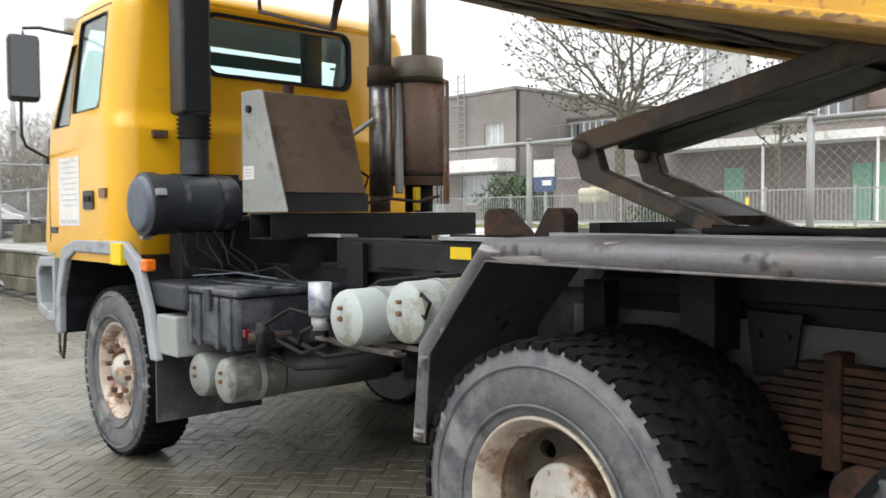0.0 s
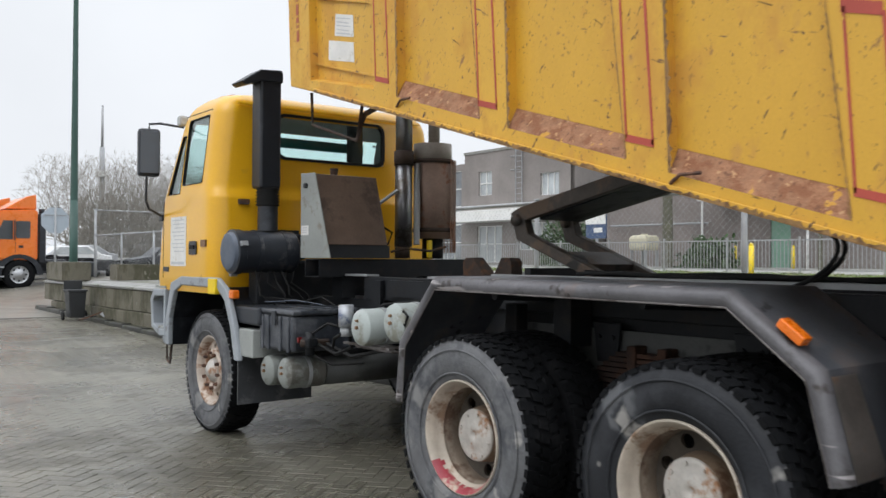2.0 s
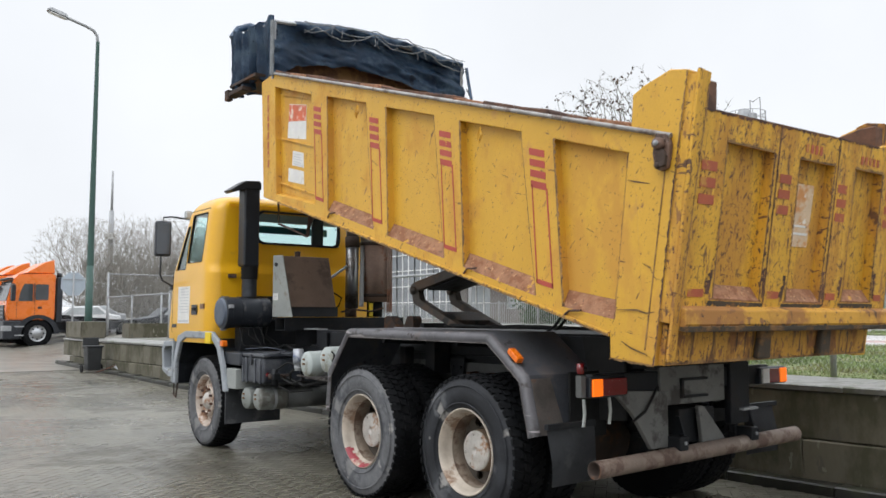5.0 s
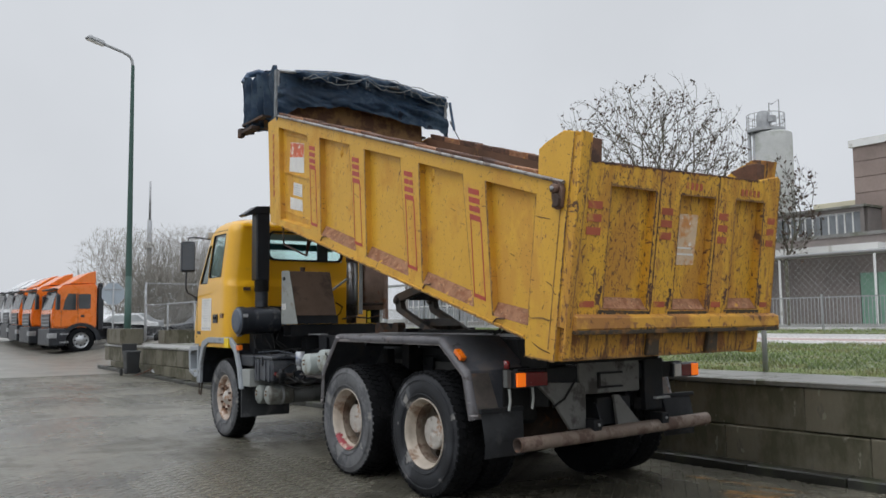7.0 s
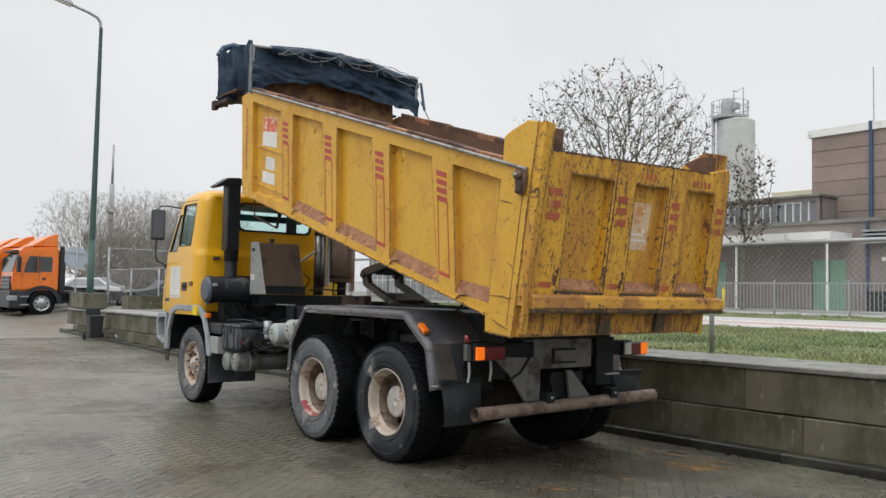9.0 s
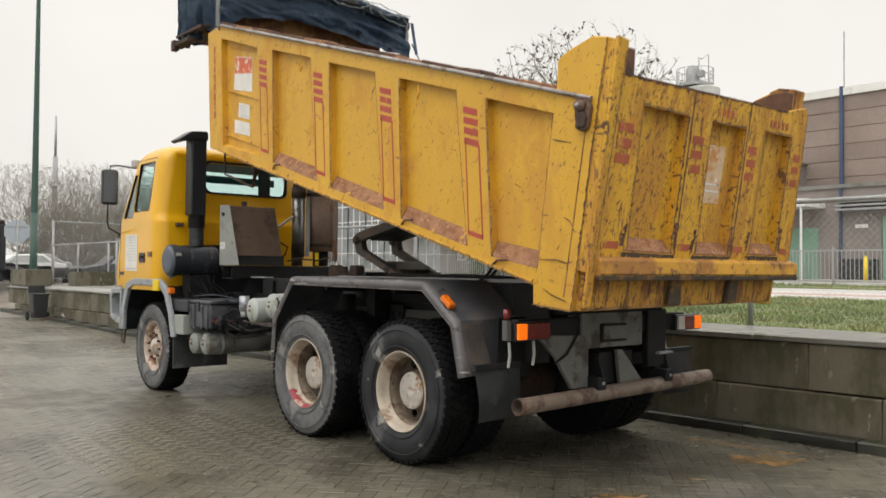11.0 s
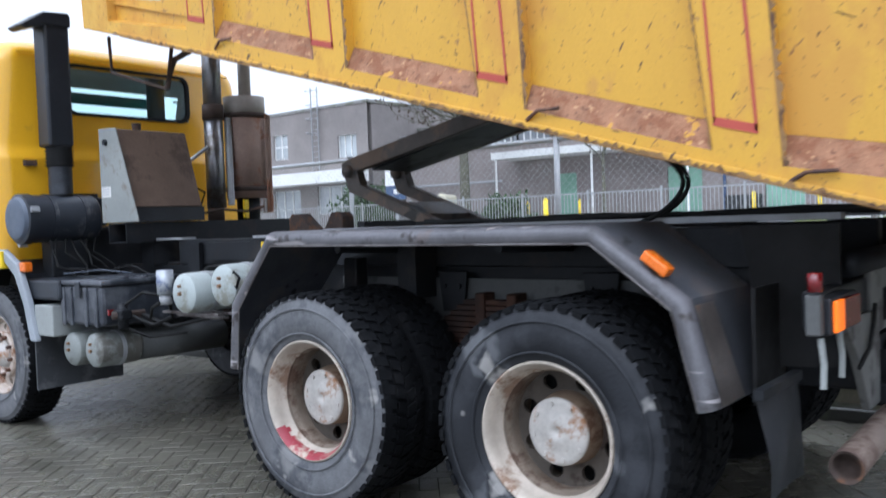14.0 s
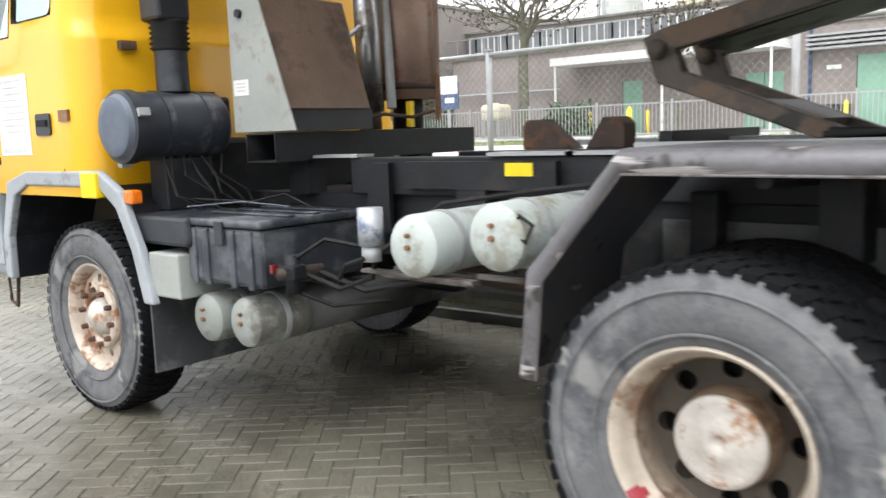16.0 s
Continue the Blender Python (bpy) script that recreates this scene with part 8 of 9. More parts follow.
for i in range(9):
    y = 3.0 - 0.5 * i
    z = low_edge(y) + 0.060
    part("floor_bearer", slab([(y + 0.04, z + 0.055), (y - 0.04, z + 0.03), (y - 0.04, z - 0.05), (y + 0.04, z - 0.03)], left_at, 0.16, 2.24), RUST_DARK, body)
for x in (-0.42, 0.40):
    part("long_bearer", slab([(3.1, low_edge(3.1) + 0.10), (-1.1, low_edge(-1.1) + 0.10), (-1.1, low_edge(-1.1) + 0.012), (3.1, low_edge(3.1) + 0.012)], lambda u, v, d: (x + d, u, v), 0, 0.1), RUST_DARK, body)
part("front_stay", tube(bmesh.new(), [(-1.0, 3.44, 2.72), (-1.0, 3.42, 2.48), (-0.98, 2.83, 2.30), (-0.98, 2.76, 2.55)], 0.012, 6), RUST_DARK, body, "bent thin steel stay")
part("front_stay", tube(bmesh.new(), [(-0.98, 2.83, 2.30), (-0.95, 2.78, 2.48), (-0.9, 2.6, 2.54)], 0.02, 6), RUST_DARK, body)

# ---- tailgate ----
G0, GD = Vector((0, -1.675, 1.22)), Vector((0, -0.265, 1.643)).normalized()
GN = Vector((0, -GD.z, GD.y))


def gate_at(u, v, d):
    """u across, v the height above ground, d into the body."""
    s = (v - G0.z) / GD.z
    p = G0 + GD * s - GN * d
    return (u, p.y, p.z)


gate = part("tailgate", bmesh.new(), YELLOW_GATE, truck, "scraped yellow tailgate with rust streaks")
outer = [(-1.16, 1.46), (1.30, 1.46), (1.25, 2.72), (1.22, 2.745), (0.95, 2.69), (-1.03, 2.67), (-1.10, 2.70), (-1.16, 2.84)]
holes = [[(-0.81, 2.51), (-0.32, 2.505), (-0.32, 1.60), (-0.79, 1.61)], [(-0.03, 2.50), (0.395, 2.50), (0.38, 1.60), (-0.02, 1.60)], [(0.665, 2.51), (1.045, 2.51), (1.065, 1.61), (0.68, 1.61)]]
bm = sheet(outer, holes, gate_at, -0.06)
for loop in holes:
    inner = [loop[0], loop[1], (loop[2][0], loop[2][1] + 0.075), (loop[3][0], loop[3][1] + 0.075)]
    for i in (0, 1, 3):
        j = (i + 1) % 4
        bm.faces.new([bm.verts.new(gate_at(*q, d)) for q, d in ((loop[i], -0.06), (loop[j], -0.06), (inner[j], 0.005), (inner[i], 0.005))])
joined(outer, outer, lambda u, v: gate_at(u, v, -0.06), lambda u, v: gate_at(u, v, 0.02), bm)
bm.faces.new([bm.verts.new(gate_at(u, v, 0.02)) for u, v in outer])
bmesh.ops.remove_doubles(bm, verts=bm.verts[:], dist=0.0006)
bmesh.ops.recalc_face_normals(bm, faces=bm.faces[:])
part("gate_frame", bm, YELLOW_GATE, gate, bevel=0.008)
for loop in holes:
    inner = [loop[0], loop[1], (loop[2][0], loop[2][1] + 0.075), (loop[3][0], loop[3][1] + 0.075)]
    part("gate_panel", slab(inner, gate_at, 0.004, 0.012), YELLOW_GATE, gate)
    bm = bmesh.new()
    (u0, v0), (u1, v1) = loop[3], loop[2]
    q = [bm.verts.new(gate_at(*p)) for p in ((u0 - 0.03, v0, -0.062), (u1 + 0.03, v1, -0.062), (u1, v1 + 0.075, 0.003), (u0, v0 + 0.075, 0.003), (u0 - 0.03, v0 - 0.02, -0.058), (u1 + 0.03, v1 - 0.02, -0.058))]
    bm.faces.new((q[0], q[1], q[2], q[3]))
    bm.faces.new((q[4], q[5], q[1], q[0]))
    bmesh.ops.recalc_face_normals(bm, faces=bm.faces[:])
    part("sloping_sill", bm, RUST_YELLOW, gate, "worn sloping sill")
# left edge post of the gate, lower trough beam, hinges
part("gate_edge", slab([(-1.165, 1.25), (-1.10, 1.25), (-1.06, 2.86), (-1.165, 2.87)], gate_at, -0.085, -0.062), YELLOW_GATE, gate, bevel=0.006)
trough = [(-0.05, 1.565), (-0.115, 1.55), (-0.13, 1.47), (-0.115, 1.435), (-0.03, 1.455)]
bm = slab([(d, v) for d, v in trough], lambda u, v, d: gate_at(d, v, u), -1.10, 1.34)
part("trough_beam", bm, GATE_TROUGH, gate, "folded lower beam stained with rust", bevel=0.008)
# dark strip: shadow below the beam painted in together with black grime
part("trough_lip", slab([(-1.10, 1.425), (1.33, 1.425), (1.33, 1.456), (-1.10, 1.456)], gate_at, -0.136, -0.05), GRIME_SHADE, gate, bevel=0.004)
part("rear_sill", slab([(-1.13, 1.215), (1.15, 1.235), (1.15, 1.45), (-1.13, 1.45)], gate_at, -0.03, 0.03), GATE_RUSTY, gate, "rust-streaked lower sill", bevel=0.008)
for u in (-0.20, 0.52):
    part("gate_hook", slab([(u - 0.07, 1.24), (u + 0.07, 1.24), (u + 0.05, 1.50), (u - 0.05, 1.56)], gate_at, -0.075, -0.031), GRIME_SHADE, gate, "oily dark hook casting", bevel=0.012)
for u, w in ((-1.03, 0.145), (-0.24, 0.13), (0.46, 0.12), (1.12, 0.10)):
    for v, h in ((2.385, 0.055), (2.29, 0.055), (2.195, 0.055), (1.66, 0.045)):
        part("red_stripe", slab([(u, v), (u + w, v), (u + w, v - h), (u, v - h)], gate_at, -0.0635, -0.0605), RED_FADED, gate, "worn red warning stripe")
lab = part("worn_notice", slab([(-0.005, 2.35), (0.275, 2.355), (0.265, 1.95), (-0.015, 1.945)], gate_at, 0.001, 0.0038), STICKER_WORN, gate, "peeling orange-white notice")
bm = bmesh.new()
for k in range(3, 5):
    slab([(0.05, 2.24 - 0.05 * k), (0.25 - 0.03 * (k % 2), 2.24 - 0.05 * k), (0.25 - 0.03 * (k % 2), 2.225 - 0.05 * k), (0.05, 2.225 - 0.05 * k)], gate_at, -0.001, 0.0008, bm)
part("print_bars", bm, STICKER, lab)
for u, n in ((0.02, 4), (0.72, 5)):
    bm = bmesh.new()
    for k in range(n):
        slab([(u + 0.055 * k, 2.60), (u + 0.03 + 0.055 * k, 2.60), (u + 0.03 + 0.055 * k, 2.545), (u + 0.055 * k, 2.545)], gate_at, -0.0635, -0.0605, bm)
    part("faded_bars", bm, RED_FADED, gate, "faded plain bars of old lettering")

# seams and worn edges
def worn_edge(a, b, place, w, seed, parent, d=-0.002, material=None):
    """A ragged line of bare rusty steel along an edge."""
    rng = random.Random(seed)
    a, b = Vector(a), Vector(b)
    t = (b - a).normalized()
    nrm = Vector((-t.y, t.x))
    n = max(6, int((b - a).length / 0.014))
    bm = bmesh.new()
    prev = None
    for i in range(n + 1):
        p = a.lerp(b, i / n)
        k = w * max(0.10, rng.gauss(0.40, 0.22))
        q = (bm.verts.new(place(*(p - nrm * w * 0.12), d)), bm.verts.new(place(*(p + nrm * k), d)))
        if prev:
            bm.faces.new((prev[0], q[0], q[1], prev[1]))
        prev = q
    part("worn_edge", bm, material or EDGE_WORN, parent, "ragged rusty worn edge")


for i, loop in enumerate(RECESS):
    worn_edge(loop[3], loop[0], left_at, 0.030, 10 + i, body)
    worn_edge(loop[2], loop[1], left_at, -0.010, 20 + i, body)
worn_edge((3.10, 2.657), (-1.335, 1.377), left_at, -0.026, 41, body, -0.0145)
worn_edge((-1.665, 1.214), (-1.335, 1.247), left_at, -0.02, 42, body, -0.008)
worn_edge((-1.665, 1.215), (-1.865, 2.43), left_at, -0.018, 43, body, -0.008, RUST)
worn_edge((-1.865, 2.43), (-1.942, 2.86), left_at, -0.018, 44, body, -0.008)
part("seam", slab([(-1.60, 1.30), (-1.608, 1.30), (-1.796, 2.44), (-1.788, 2.44)], left_at, -0.009, -0.0055), EDGE_WORN, body, "dark seam beside the rear post")
for i, loop in enumerate(holes):
    worn_edge(loop[3], loop[0], gate_at, 0.022, 50 + i, gate, -0.0625)
    worn_edge(loop[2], loop[1], gate_at, -0.026, 54 + i, gate, -0.0625, RUST)
    worn_edge(loop[1], loop[0], gate_at, -0.026, 58 + i, gate, -0.0625)
for u in (-0.275, 0.43):
    part("seam", slab([(u, 1.58), (u + 0.009, 1.58), (u + 0.005, 2.68), (u - 0.004, 2.68)], gate_at, -0.0635, -0.0605), RUST, gate)
    worn_edge((u, 1.58), (u - 0.004, 2.68), gate_at, 0.014, int(80 + 10 * u), gate, -0.0622, EDGE_WORN)
worn_edge((-1.05, 2.668), (0.95, 2.688), gate_at, -0.03, 70, gate, -0.0625, RUST)
worn_edge((1.296, 1.48), (1.248, 2.70), gate_at, 0.02, 71, gate, -0.0625)
worn_edge((-1.12, 1.47), (-1.07, 2.80), gate_at, 0.018, 72, gate, -0.0865)
# ragged dark line carrying on the painted shadow under the beam
worn_edge((-1.10, 1.44), (1.33, 1.44), gate_at, 0.04, 73, gate, -0.138, GRIME_SHADE)
for i, loop in enumerate(holes):
    (u0, v0), (u1, v1) = loop[3], loop[2]
    worn_edge((u0 - 0.05, v0 - 0.022), (u1 + 0.05, v1 - 0.022), gate_at, -0.055, 62 + i, gate, -0.0622, GRIME_SHADE)
    worn_edge((u0 - 0.05, v0 + 0.02), (u0 - 0.03, v0 + 0.16), gate_at, 0.06, 66 + i, gate, -0.0622, RUST)
    worn_edge((u1 + 0.03, v1 + 0.02), (u1 + 0.02, v1 + 0.20), gate_at, -0.05, 84 + i, gate, -0.0622, RUST)
worn_edge((-1.12, 1.225), (1.14, 1.24), gate_at, 0.03, 74, gate, -0.0325)

# scratches and cracks in the paint of the rear post
for pts in ([(-1.60, 1.80), (-1.655, 1.775), (-1.675, 1.73), (-1.70, 1.70)], [(-1.40, 1.535), (-1.55, 1.535), (-1.62, 1.515), (-1.675, 1.52)], [(-1.50, 2.30), (-1.56, 2.285), (-1.66, 2.26)], [(-1.43, 1.35), (-1.50, 1.315), (-1.56, 1.295), (-1.62, 1.275)], [(-0.30, 2.50), (-0.36, 2.47)], [(0.55, 2.62), (0.50, 2.58)], [(1.62, 2.74), (1.56, 2.70)], [(-1.10, 2.05), (-1.16, 2.02)]):
    bm = bmesh.new()
    low = [(u, v - 0.004 - 0.006 * math.sin(math.pi * i / (len(pts) - 1))) for i, (u, v) in enumerate(pts)]
    deep = 0.0645 if -1.3 < pts[0][0] else -0.007
    slab(pts + low[::-1], left_at, deep - 0.0015, deep + 0.0005, bm)
    part("scratch", bm, CUT, body, "dark scratch in the paint")

# ---- tarpaulin bundled over the front hoop ----
def tarpaulin():
    t = thing("tarpaulin", "dark blue frayed tarpaulin bundled over the body's front hoop", "tarpaulin")
    x0, x1 = -1.17, 1.41
    for x in (x0 + 0.02, x1 - 0.03):
        part("hoop", tube(bmesh.new(), [(x, 3.30, 4.0), (x, 3.28, 4.60), (x, 3.95, 4.70)], 0.02, 6), STEEL_DULL, t)
    part("hoop", tube(bmesh.new(), [(x0 + 0.02, 3.28, 4.62), (0.0, 3.28, 4.70), (x1 - 0.03, 3.28, 4.60)], 0.02, 6), STEEL_DULL, t)
    part("front_tray", box(bmesh.new(), -1.22, 1.25, 3.6, 4.28, 4.10, 4.13, None), RUST_DARK, t)

    def ridged(p):
        """Sharp-crested creases, as in stiff cloth."""
        return 1.0 - 2.0 * abs(noise.noise(Vector(p)))

    # sheet drawn over the hoop, with the valance hanging behind it
    nx, ns = 130, 46
    bm = bmesh.new()
    grid = []
    for i in range(nx + 1):
        f = i / nx
        x = x0 + (x1 - x0) * f
        crown = 0.10 * math.sin(math.pi * min(1, f * 1.15)) - 0.02 * f
        drop = 0.43 + 0.17 * max(0.0, 1.0 - f / 0.11) + 0.015 * math.sin(11 * f) + 0.03 * ridged((f * 7, 2.0, 0.0)) + 0.12 * max(0.0, f - 0.94) / 0.06
        row = []
        for j in range(ns + 1):
            g = j / ns
            if g < 0.4:
                a = g / 0.4
                y, z = 4.30 - 1.02 * a, 4.62 + 0.06 * math.sin(math.pi * a) + crown
                sag = 0.05 * ridged((x * 1.6, y * 2.2, 0.3)) + 0.02 * ridged((x * 5.0, y * 4.0, 1.3))
                z += sag * math.sin(math.pi * min(1.0, a * 1.05)) * 0.8
                y += 0.015 * noise.noise(Vector((x * 6, y * 6, 0)))
            else:
                a = (g - 0.4) / 0.6
                y = 3.28 - 0.04 * math.sin(math.pi * a) - 0.04 * a
                z = 4.62 + crown - drop * a
                # slack folds sweep down from the corners and across
                y += 0.055 * ridged((x * 0.9 + 0.35 * z, z * 5.5 + 1.1 * x, 4.0)) * math.sin(math.pi * min(1.0, a * 0.85 + 0.1))
                y += 0.022 * ridged((x * 3.5 + z, z * 11.0, 7.0)) * min(1.0, 4 * a)
                y += 0.008 * ridged((x * 11.0, z * 15.0, 2.0))
                z += 0.012 * noise.noise(Vector((x * 14, 0, 5))) * a
            row.append(bm.verts.new((x, y, z)))
        grid.append(row)
    for a, b in zip(grid, grid[1:]):
        for j in range(ns):
            bm.faces.new((a[j], a[j + 1], b[j + 1], b[j]))
    bmesh.ops.solidify(bm, geom=bm.faces[:], thickness=0.008)
    part("top_sheet", bm, TARP, t, smooth=50)
    # a second loose layer slung along the upper edge
    bm = bmesh.new()
    grid = []
    for i in range(101):
        f = i / 100
        x = x0 + 0.22 + (x1 - x0 - 0.30) * f
        crown = 0.10 * math.sin(math.pi * min(1, f * 1.1)) - 0.02 * f
        swag = 0.06 + 0.09 * abs(math.sin(f * 9.2 + 0.3)) * (0.5 + 0.5 * math.sin(3.0 * f + 0.5)) + 0.03 * ridged((f * 9, 0.0, 3.0))
        row = []
        for j in range(9):
            a = j / 8
            row.append(bm.verts.new((x, 3.235 - 0.05 * math.sin(math.pi * a) - 0.03 * a + 0.012 * ridged((f * 18, a * 3, 0.0)), 4.655 + crown - swag * a)))
        grid.append(row)
    for a, b in zip(grid, grid[1:]):
        for j in range(8):
            bm.faces.new((a[j], a[j + 1], b[j + 1], b[j]))
    bmesh.ops.solidify(bm, geom=bm.faces[:], thickness=0.006)
    part("loose_layer", bm, TARP, t, smooth=50)
    # pleated end hanging on the left side and at the front
    bm = bmesh.new()
    path = [Vector((x0 - 0.01, 3.27)), Vector((x0 - 0.03, 3.75)), Vector((x0 - 0.05, 4.15)), Vector((x0 + 0.0, 4.40)), Vector((-0.4, 4.40)), Vector((x1, 4.34))]
    cols = []
    steps = 200
    for i in range(steps + 1):
        f = i / steps * (len(path) - 1)
        k = min(int(f), len(path) - 2)
        p = path[k].lerp(path[k + 1], f - k)
        d = (path[k + 1] - path[k]).normalized()
        nrm = Vector((-d.y, d.x))
        col = []
        for j in range(17):
            g = j / 16
            amp = 0.012 + 0.055 * g * (0.4 + 0.6 * min(1.0, f))
            w = amp * math.sin(f * 15 + 3 * noise.noise(Vector((f * 2, g * 1.5, 0)))) + 0.035 * ridged((f * 3.0 + 0.6 * g, g * 2.2, 3)) * g + 0.012 * ridged((f * 12, g * 6, 8))
            low = 4.06 - 0.03 * math.sin(f * 5) + 0.05 * noise.noise(Vector((f * 7, 0, 1)))
            q = p + nrm * (-w - 0.05 * g)
            crest = 4.68 + 0.09 * max(0.0, 1 - abs(f - 2.4) / 0.9) - 0.08 * max(0.0, min(1.0, f - 3.2)) + 0.05 * noise.noise(Vector((f * 3, 0, 0)))
            col.append(bm.verts.new((q.x, q.y, crest + (low - crest) * g)))
        cols.append(col)
    for a, b in zip(cols, cols[1:]):
        for j in range(16):
            bm.faces.new((a[j], a[j + 1], b[j + 1], b[j]))
    bmesh.ops.solidify(bm, geom=bm.faces[:], thickness=0.008)
    part("pleated_side", bm, TARP, t, smooth=50)
    # rolled crest at the front corner
    pts = [(x0 - 0.02, 4.30, 4.70), (x0 + 0.05, 4.30, 4.82), (x0 + 0.16, 4.24, 4.86), (x0 + 0.34, 4.12, 4.80), (x0 + 0.5, 4.0, 4.74)]
    part("crest_fold", tube(bmesh.new(), pts, 0.045, 8), TARP, t, smooth=70)
    # frayed hems: thin cords that sag from point to point
    for off, amp, seed, n in ((0.0, 0.025, 0.0, 5), (0.045, 0.12, 4.0, 3), (0.03, 0.075, 1.7, 4)):
        pts = []
        for i in range(61):
            f = i / 60
            x = x0 + 0.30 + (x1 - x0 - 0.38) * f
            u = (f * n + 0.2 * seed) % 1.0
            z = 4.645 + 0.09 * math.sin(math.pi * f) - 0.03 * f - off - amp * 4 * u * (1 - u) + 0.015 * noise.noise(Vector((f * 30, seed, 3)))
            pts.append((x, 3.15 + 0.012 * math.sin(f * 40), z))
        part("frayed_hem", tube(bmesh.new(), pts, 0.0055, 5), TARP_WORN, t, "frayed pale hem", smooth=70)
    rng = random.Random(5)
    for _ in range(16):
        x = x0 + (x1 - x0) * rng.uniform(0.2, 0.98)
        z = 4.60 + 0.06 * math.sin(math.pi * (x - x0) / (x1 - x0)) - rng.uniform(0, 0.08)
        h = rng.uniform(0.04, 0.11)
        part("loose_thread", tube(bmesh.new(), [(x, 3.15, z), (x + rng.uniform(-0.02, 0.02), 3.14, z - h * 0.6), (x + rng.uniform(-0.03, 0.03), 3.14, z - h)], 0.004, 4), TARP_WORN, t)
    part("side_batten", box(bmesh.new(), x0 - 0.03, x0 - 0.005, 3.245, 3.29, 4.03, 4.62), TARP_WORN, t)
    part("latch_handle", box(bmesh.new(), -1.24, -1.12, 3.9, 4.34, 4.0, 4.05), RUST_DARK, t, bevel=0.01)
    part("latch_handle", box(bmesh.new(), -1.25, -1.18, 4.26, 4.36, 3.96, 4.08), RUST_DARK, t, bevel=0.01)
    part("strap", tube(bmesh.new(), [(x1 + 0.0, 3.22, 4.56), (x1 + 0.015, 3.19, 4.35), (x1 + 0.03, 3.16, 4.16)], 0.02, 5), TARP, t)
    part("strap", tube(bmesh.new(), [(x1 + 0.0, 3.22, 4.30), (x1 + 0.04, 3.16, 4.15), (x1 + 0.07, 3.08, 4.0)], 0.009, 5), TARP_WORN, t)


tarpaulin()
# ---- paving bricks, laid herringbone ----
def lay_paving():
    """Bricks of 21 x 10.5 cm: the nearest as parts, the rest joined."""
    yard = thing("paving", "grey-brown concrete paving bricks laid in herringbone", "paving", kind="structure")
    w, turn = 0.105, radians(41)
    c, s = math.cos(turn), math.sin(turn)
    rng = np.random.default_rng(12)
    gx, gy = np.meshgrid(np.arange(-190, 190), np.arange(-190, 190))
    gx, gy = gx.ravel(), gy.ravel()
    flat = (gx - gy) % 4 == 0
    up = (gx - gy) % 4 == 3
    rows = []
    for pick, (lx, ly) in ((flat, (2, 1)), (up, (1, 2))):
        rows.append(np.stack([gx[pick] * w, gy[pick] * w, np.full(pick.sum(), lx * w), np.full(pick.sum(), ly * w)], 1))
    a = np.concatenate(rows)
    cx, cy = a[:, 0] + a[:, 2] / 2, a[:, 1] + a[:, 3] / 2
    X, Y = c * cx - s * cy - 2.5, s * cx + c * cy + 4.0
    ok = (X < 2.12 - 0.052 * Y - 0.17) & (X > -10.5) & (Y > -8.5) & (Y < 18)
    a, cx, cy, X, Y = a[ok], cx[ok], cy[ok], X[ok], Y[ok]
    near = np.hypot(X + 1.9, Y - 0.6 - 1.2) < 1.25
    pick = np.flatnonzero(near)[:300]
    rest = np.ones(len(a), bool)
    rest[pick] = False

    def brick(lx, ly):
        g, b = 0.0030, 0.0016
        v = [(-lx / 2 + g, -ly / 2 + g, -0.03), (lx / 2 - g, -ly / 2 + g, -0.03), (lx / 2 - g, ly / 2 - g, -0.03), (-lx / 2 + g, ly / 2 - g, -0.03)]
        v += [(p[0], p[1], -b) for p in v[:4]]
        v += [(p[0] * (1 - 2 * b / lx), p[1] * (1 - 2 * b / ly), 0.0) for p in v[:4]]
        f = [(8, 9, 10, 11)] + [(i, (i + 1) % 4, 4 + (i + 1) % 4, 4 + i) for i in range(4)] + [(4 + i, 4 + (i + 1) % 4, 8 + (i + 1) % 4, 8 + i) for i in range(4)]
        return v, f

    shapes = {}
    for key, (lx, ly) in (("flat", (2 * w, w)), ("up", (w, 2 * w))):
        v, f = brick(lx, ly)
        me = bpy.data.meshes.new("paving_brick")
        me.from_pydata(v, [], f)
        me.materials.append(PAVER)
        shapes[key] = (v, f, me)
    for i in pick:
        key = "flat" if a[i, 2] > a[i, 3] else "up"
        ob = new("brick", shapes[key][2])
        ob.parent = yard
        ob.matrix_basis = Matrix.Translation((X[i], Y[i], float(rng.normal(0, 0.0006)) - 0.02)) @ Euler((float(rng.normal(0, 0.003)), float(rng.normal(0, 0.003)), turn)).to_matrix().to_4x4()
    verts, faces = [], []
    for key in ("flat", "up"):
        sel = np.flatnonzero(rest & ((a[:, 2] > a[:, 3]) == (key == "flat")))
        v, f = np.array(shapes[key][0]), np.array(shapes[key][1])
        n = len(sel)
        p = np.repeat(v[None], n, 0)
        p[:, :, 2] += rng.normal(0, 0.0006, (n, 1)) + p[:, :, 0] * rng.normal(0, 0.003, (n, 1)) + p[:, :, 1] * rng.normal(0, 0.003, (n, 1))
        p[:, :, 2] += 0.02 * np.clip(Y[sel] - 10, 0, 60)[:, None] - 0.02
        x, y = p[:, :, 0].copy(), p[:, :, 1].copy()
        p[:, :, 0], p[:, :, 1] = c * x - s * y + X[sel][:, None], s * x + c * y + Y[sel][:, None]
        base = sum(len(q) for q in verts) + np.arange(n)[:, None, None] * len(v)
        verts.append(p.reshape(-1, 3))
        faces.append((f[None] + base).reshape(-1, 4))
    me = bpy.data.meshes.new("bricks")
    me.from_pydata(np.concatenate(verts).tolist(), [], np.concatenate(faces).tolist())
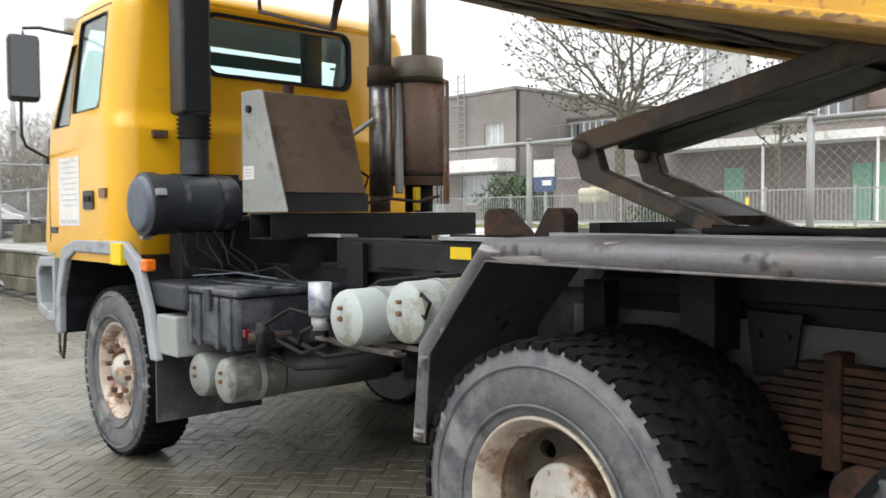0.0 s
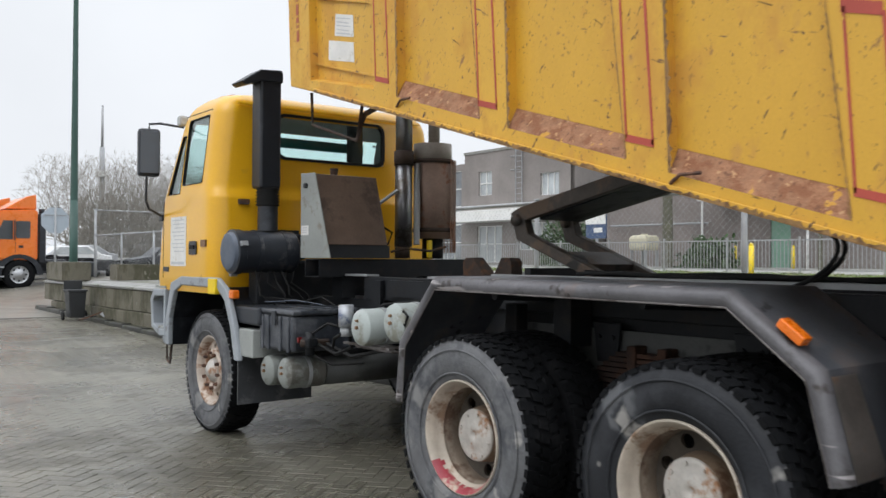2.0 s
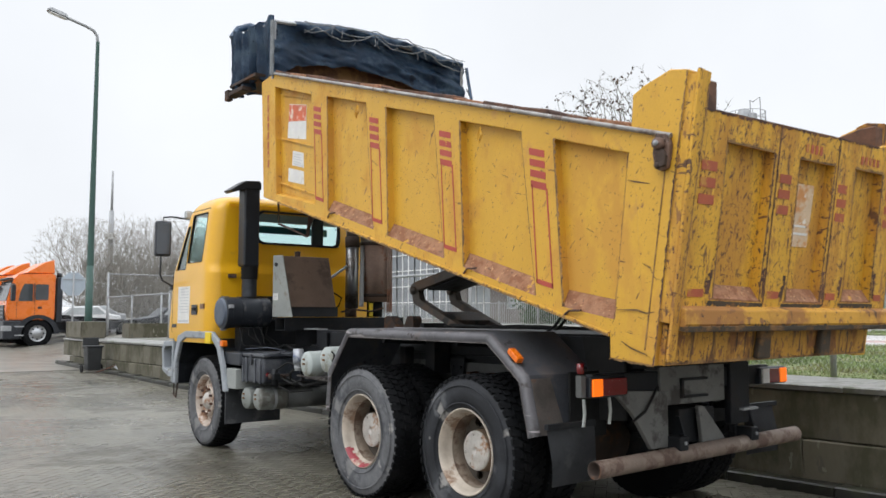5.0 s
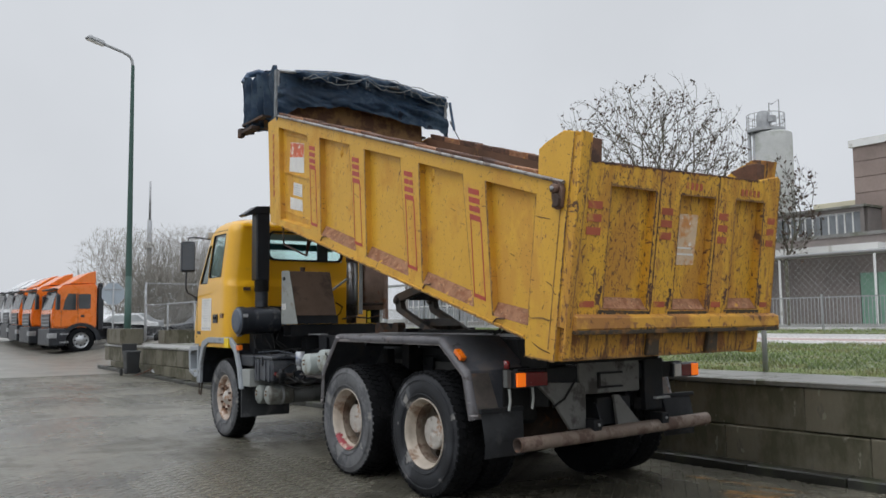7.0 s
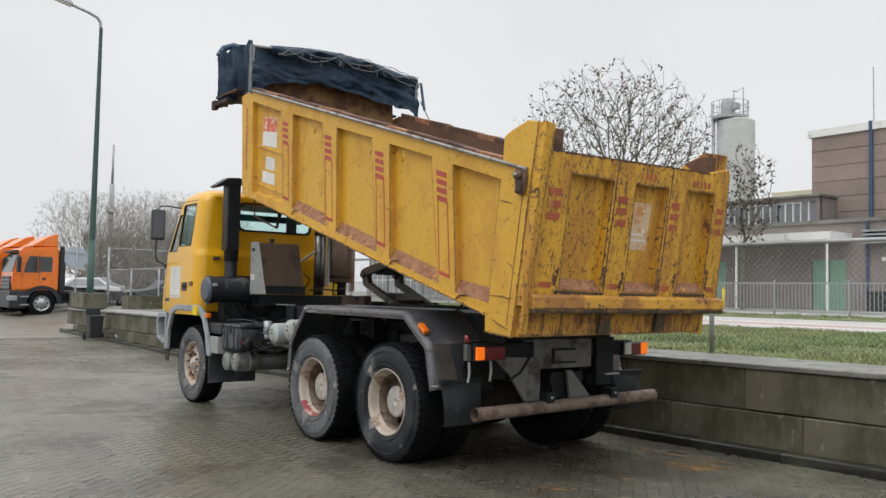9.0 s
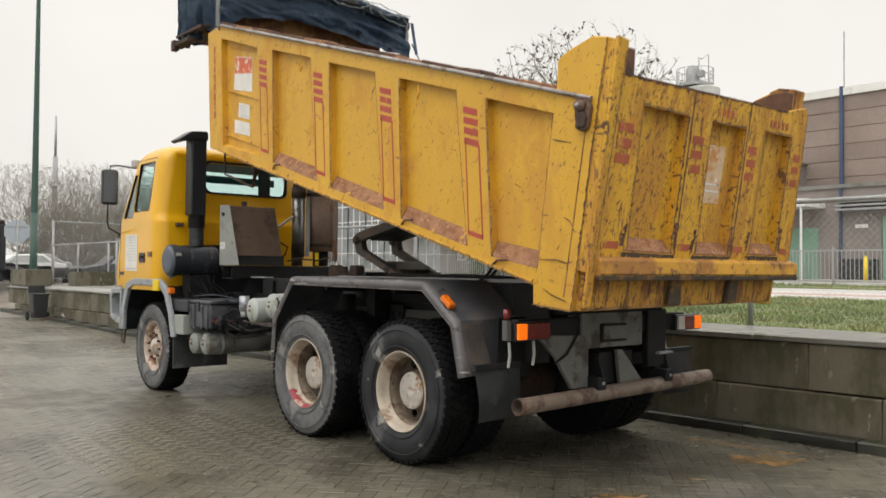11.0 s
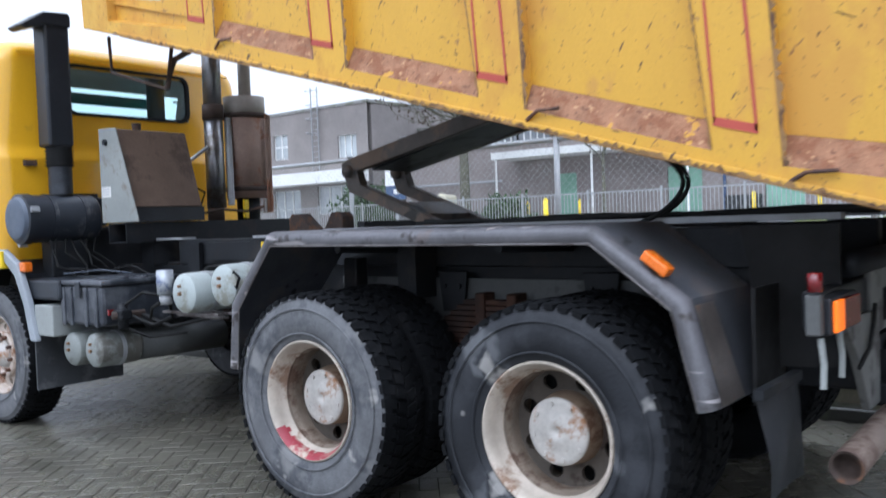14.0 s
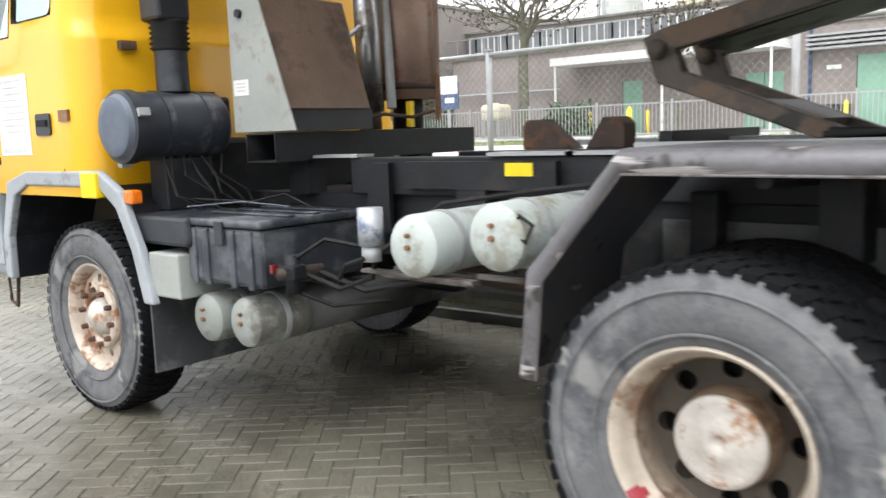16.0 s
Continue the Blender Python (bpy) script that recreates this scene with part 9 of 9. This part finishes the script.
    me.materials.append(PAVER)
    ob = new("bricks", me)
    ob.parent = yard
    ob["kind"] = "stuff"
    bm = bmesh.new()
    bed = []
    for y in (-8.5, 10.0, 18.3):
        bed.append([bm.verts.new((x, y, low_z(y) - 0.0045)) for x in (-10.5, wall_x(y) + 0.1)])
    for p, q in zip(bed, bed[1:]):
        bm.faces.new((p[0], p[1], q[1], q[0]))
    part("jointing_sand", bm, JOINT, yard)


lay_paving()


# ---- rusty damp marks on the paving ----
def stain_mark(x, y, rx, ry, turn, seed):
    m = bpy.data.materials.get("rusty_mark")
    if m is None:
        m = bpy.data.materials.new("rusty_mark")
        m.use_nodes = True
        n, l = m.node_tree.nodes, m.node_tree.links
        b = n["Principled BSDF"]
        b.inputs["Base Color"].default_value, b.inputs["Roughness"].default_value = (0.34, 0.185, 0.065, 1), 0.3
        tc, t, r = n.new("ShaderNodeTexCoord"), n.new("ShaderNodeTexNoise"), n.new("ShaderNodeMapRange")
        t.inputs["Scale"].default_value, t.inputs["Detail"].default_value = 5.0, 6.0
        r.inputs["From Min"].default_value, r.inputs["From Max"].default_value, r.inputs["To Max"].default_value = 0.36, 0.66, 0.8
        l.new(tc.outputs["Object"], t.inputs["Vector"])
        l.new(t.outputs["Fac"], r.inputs["Value"])
        l.new(r.outputs["Result"], b.inputs["Alpha"])
    rng = random.Random(seed)
    bm = bmesh.new()
    ring = [bm.verts.new((rx * math.cos(a) * k, ry * math.sin(a) * k, 0)) for a, k in ((i * math.tau / 28, rng.uniform(0.6, 1.1)) for i in range(28))]
    bm.faces.new(ring)
    ob = part("rust_stain", bm, m)
    ob.matrix_basis = pose(x, y, -0.016, 0, 0, turn)
    tagged(ob, "thin orange-brown rust stain on the damp paving", "stain", kind="structure")


stain_mark(1.12, -1.68, 0.34, 0.22, -50, 1)
stain_mark(1.46, -1.35, 0.75, 0.05, -82, 3)
stain_mark(0.17, -1.67, 0.10, 0.055, -35, 2)
stain_mark(-0.62, -1.62, 0.22, 0.08, -35, 4)
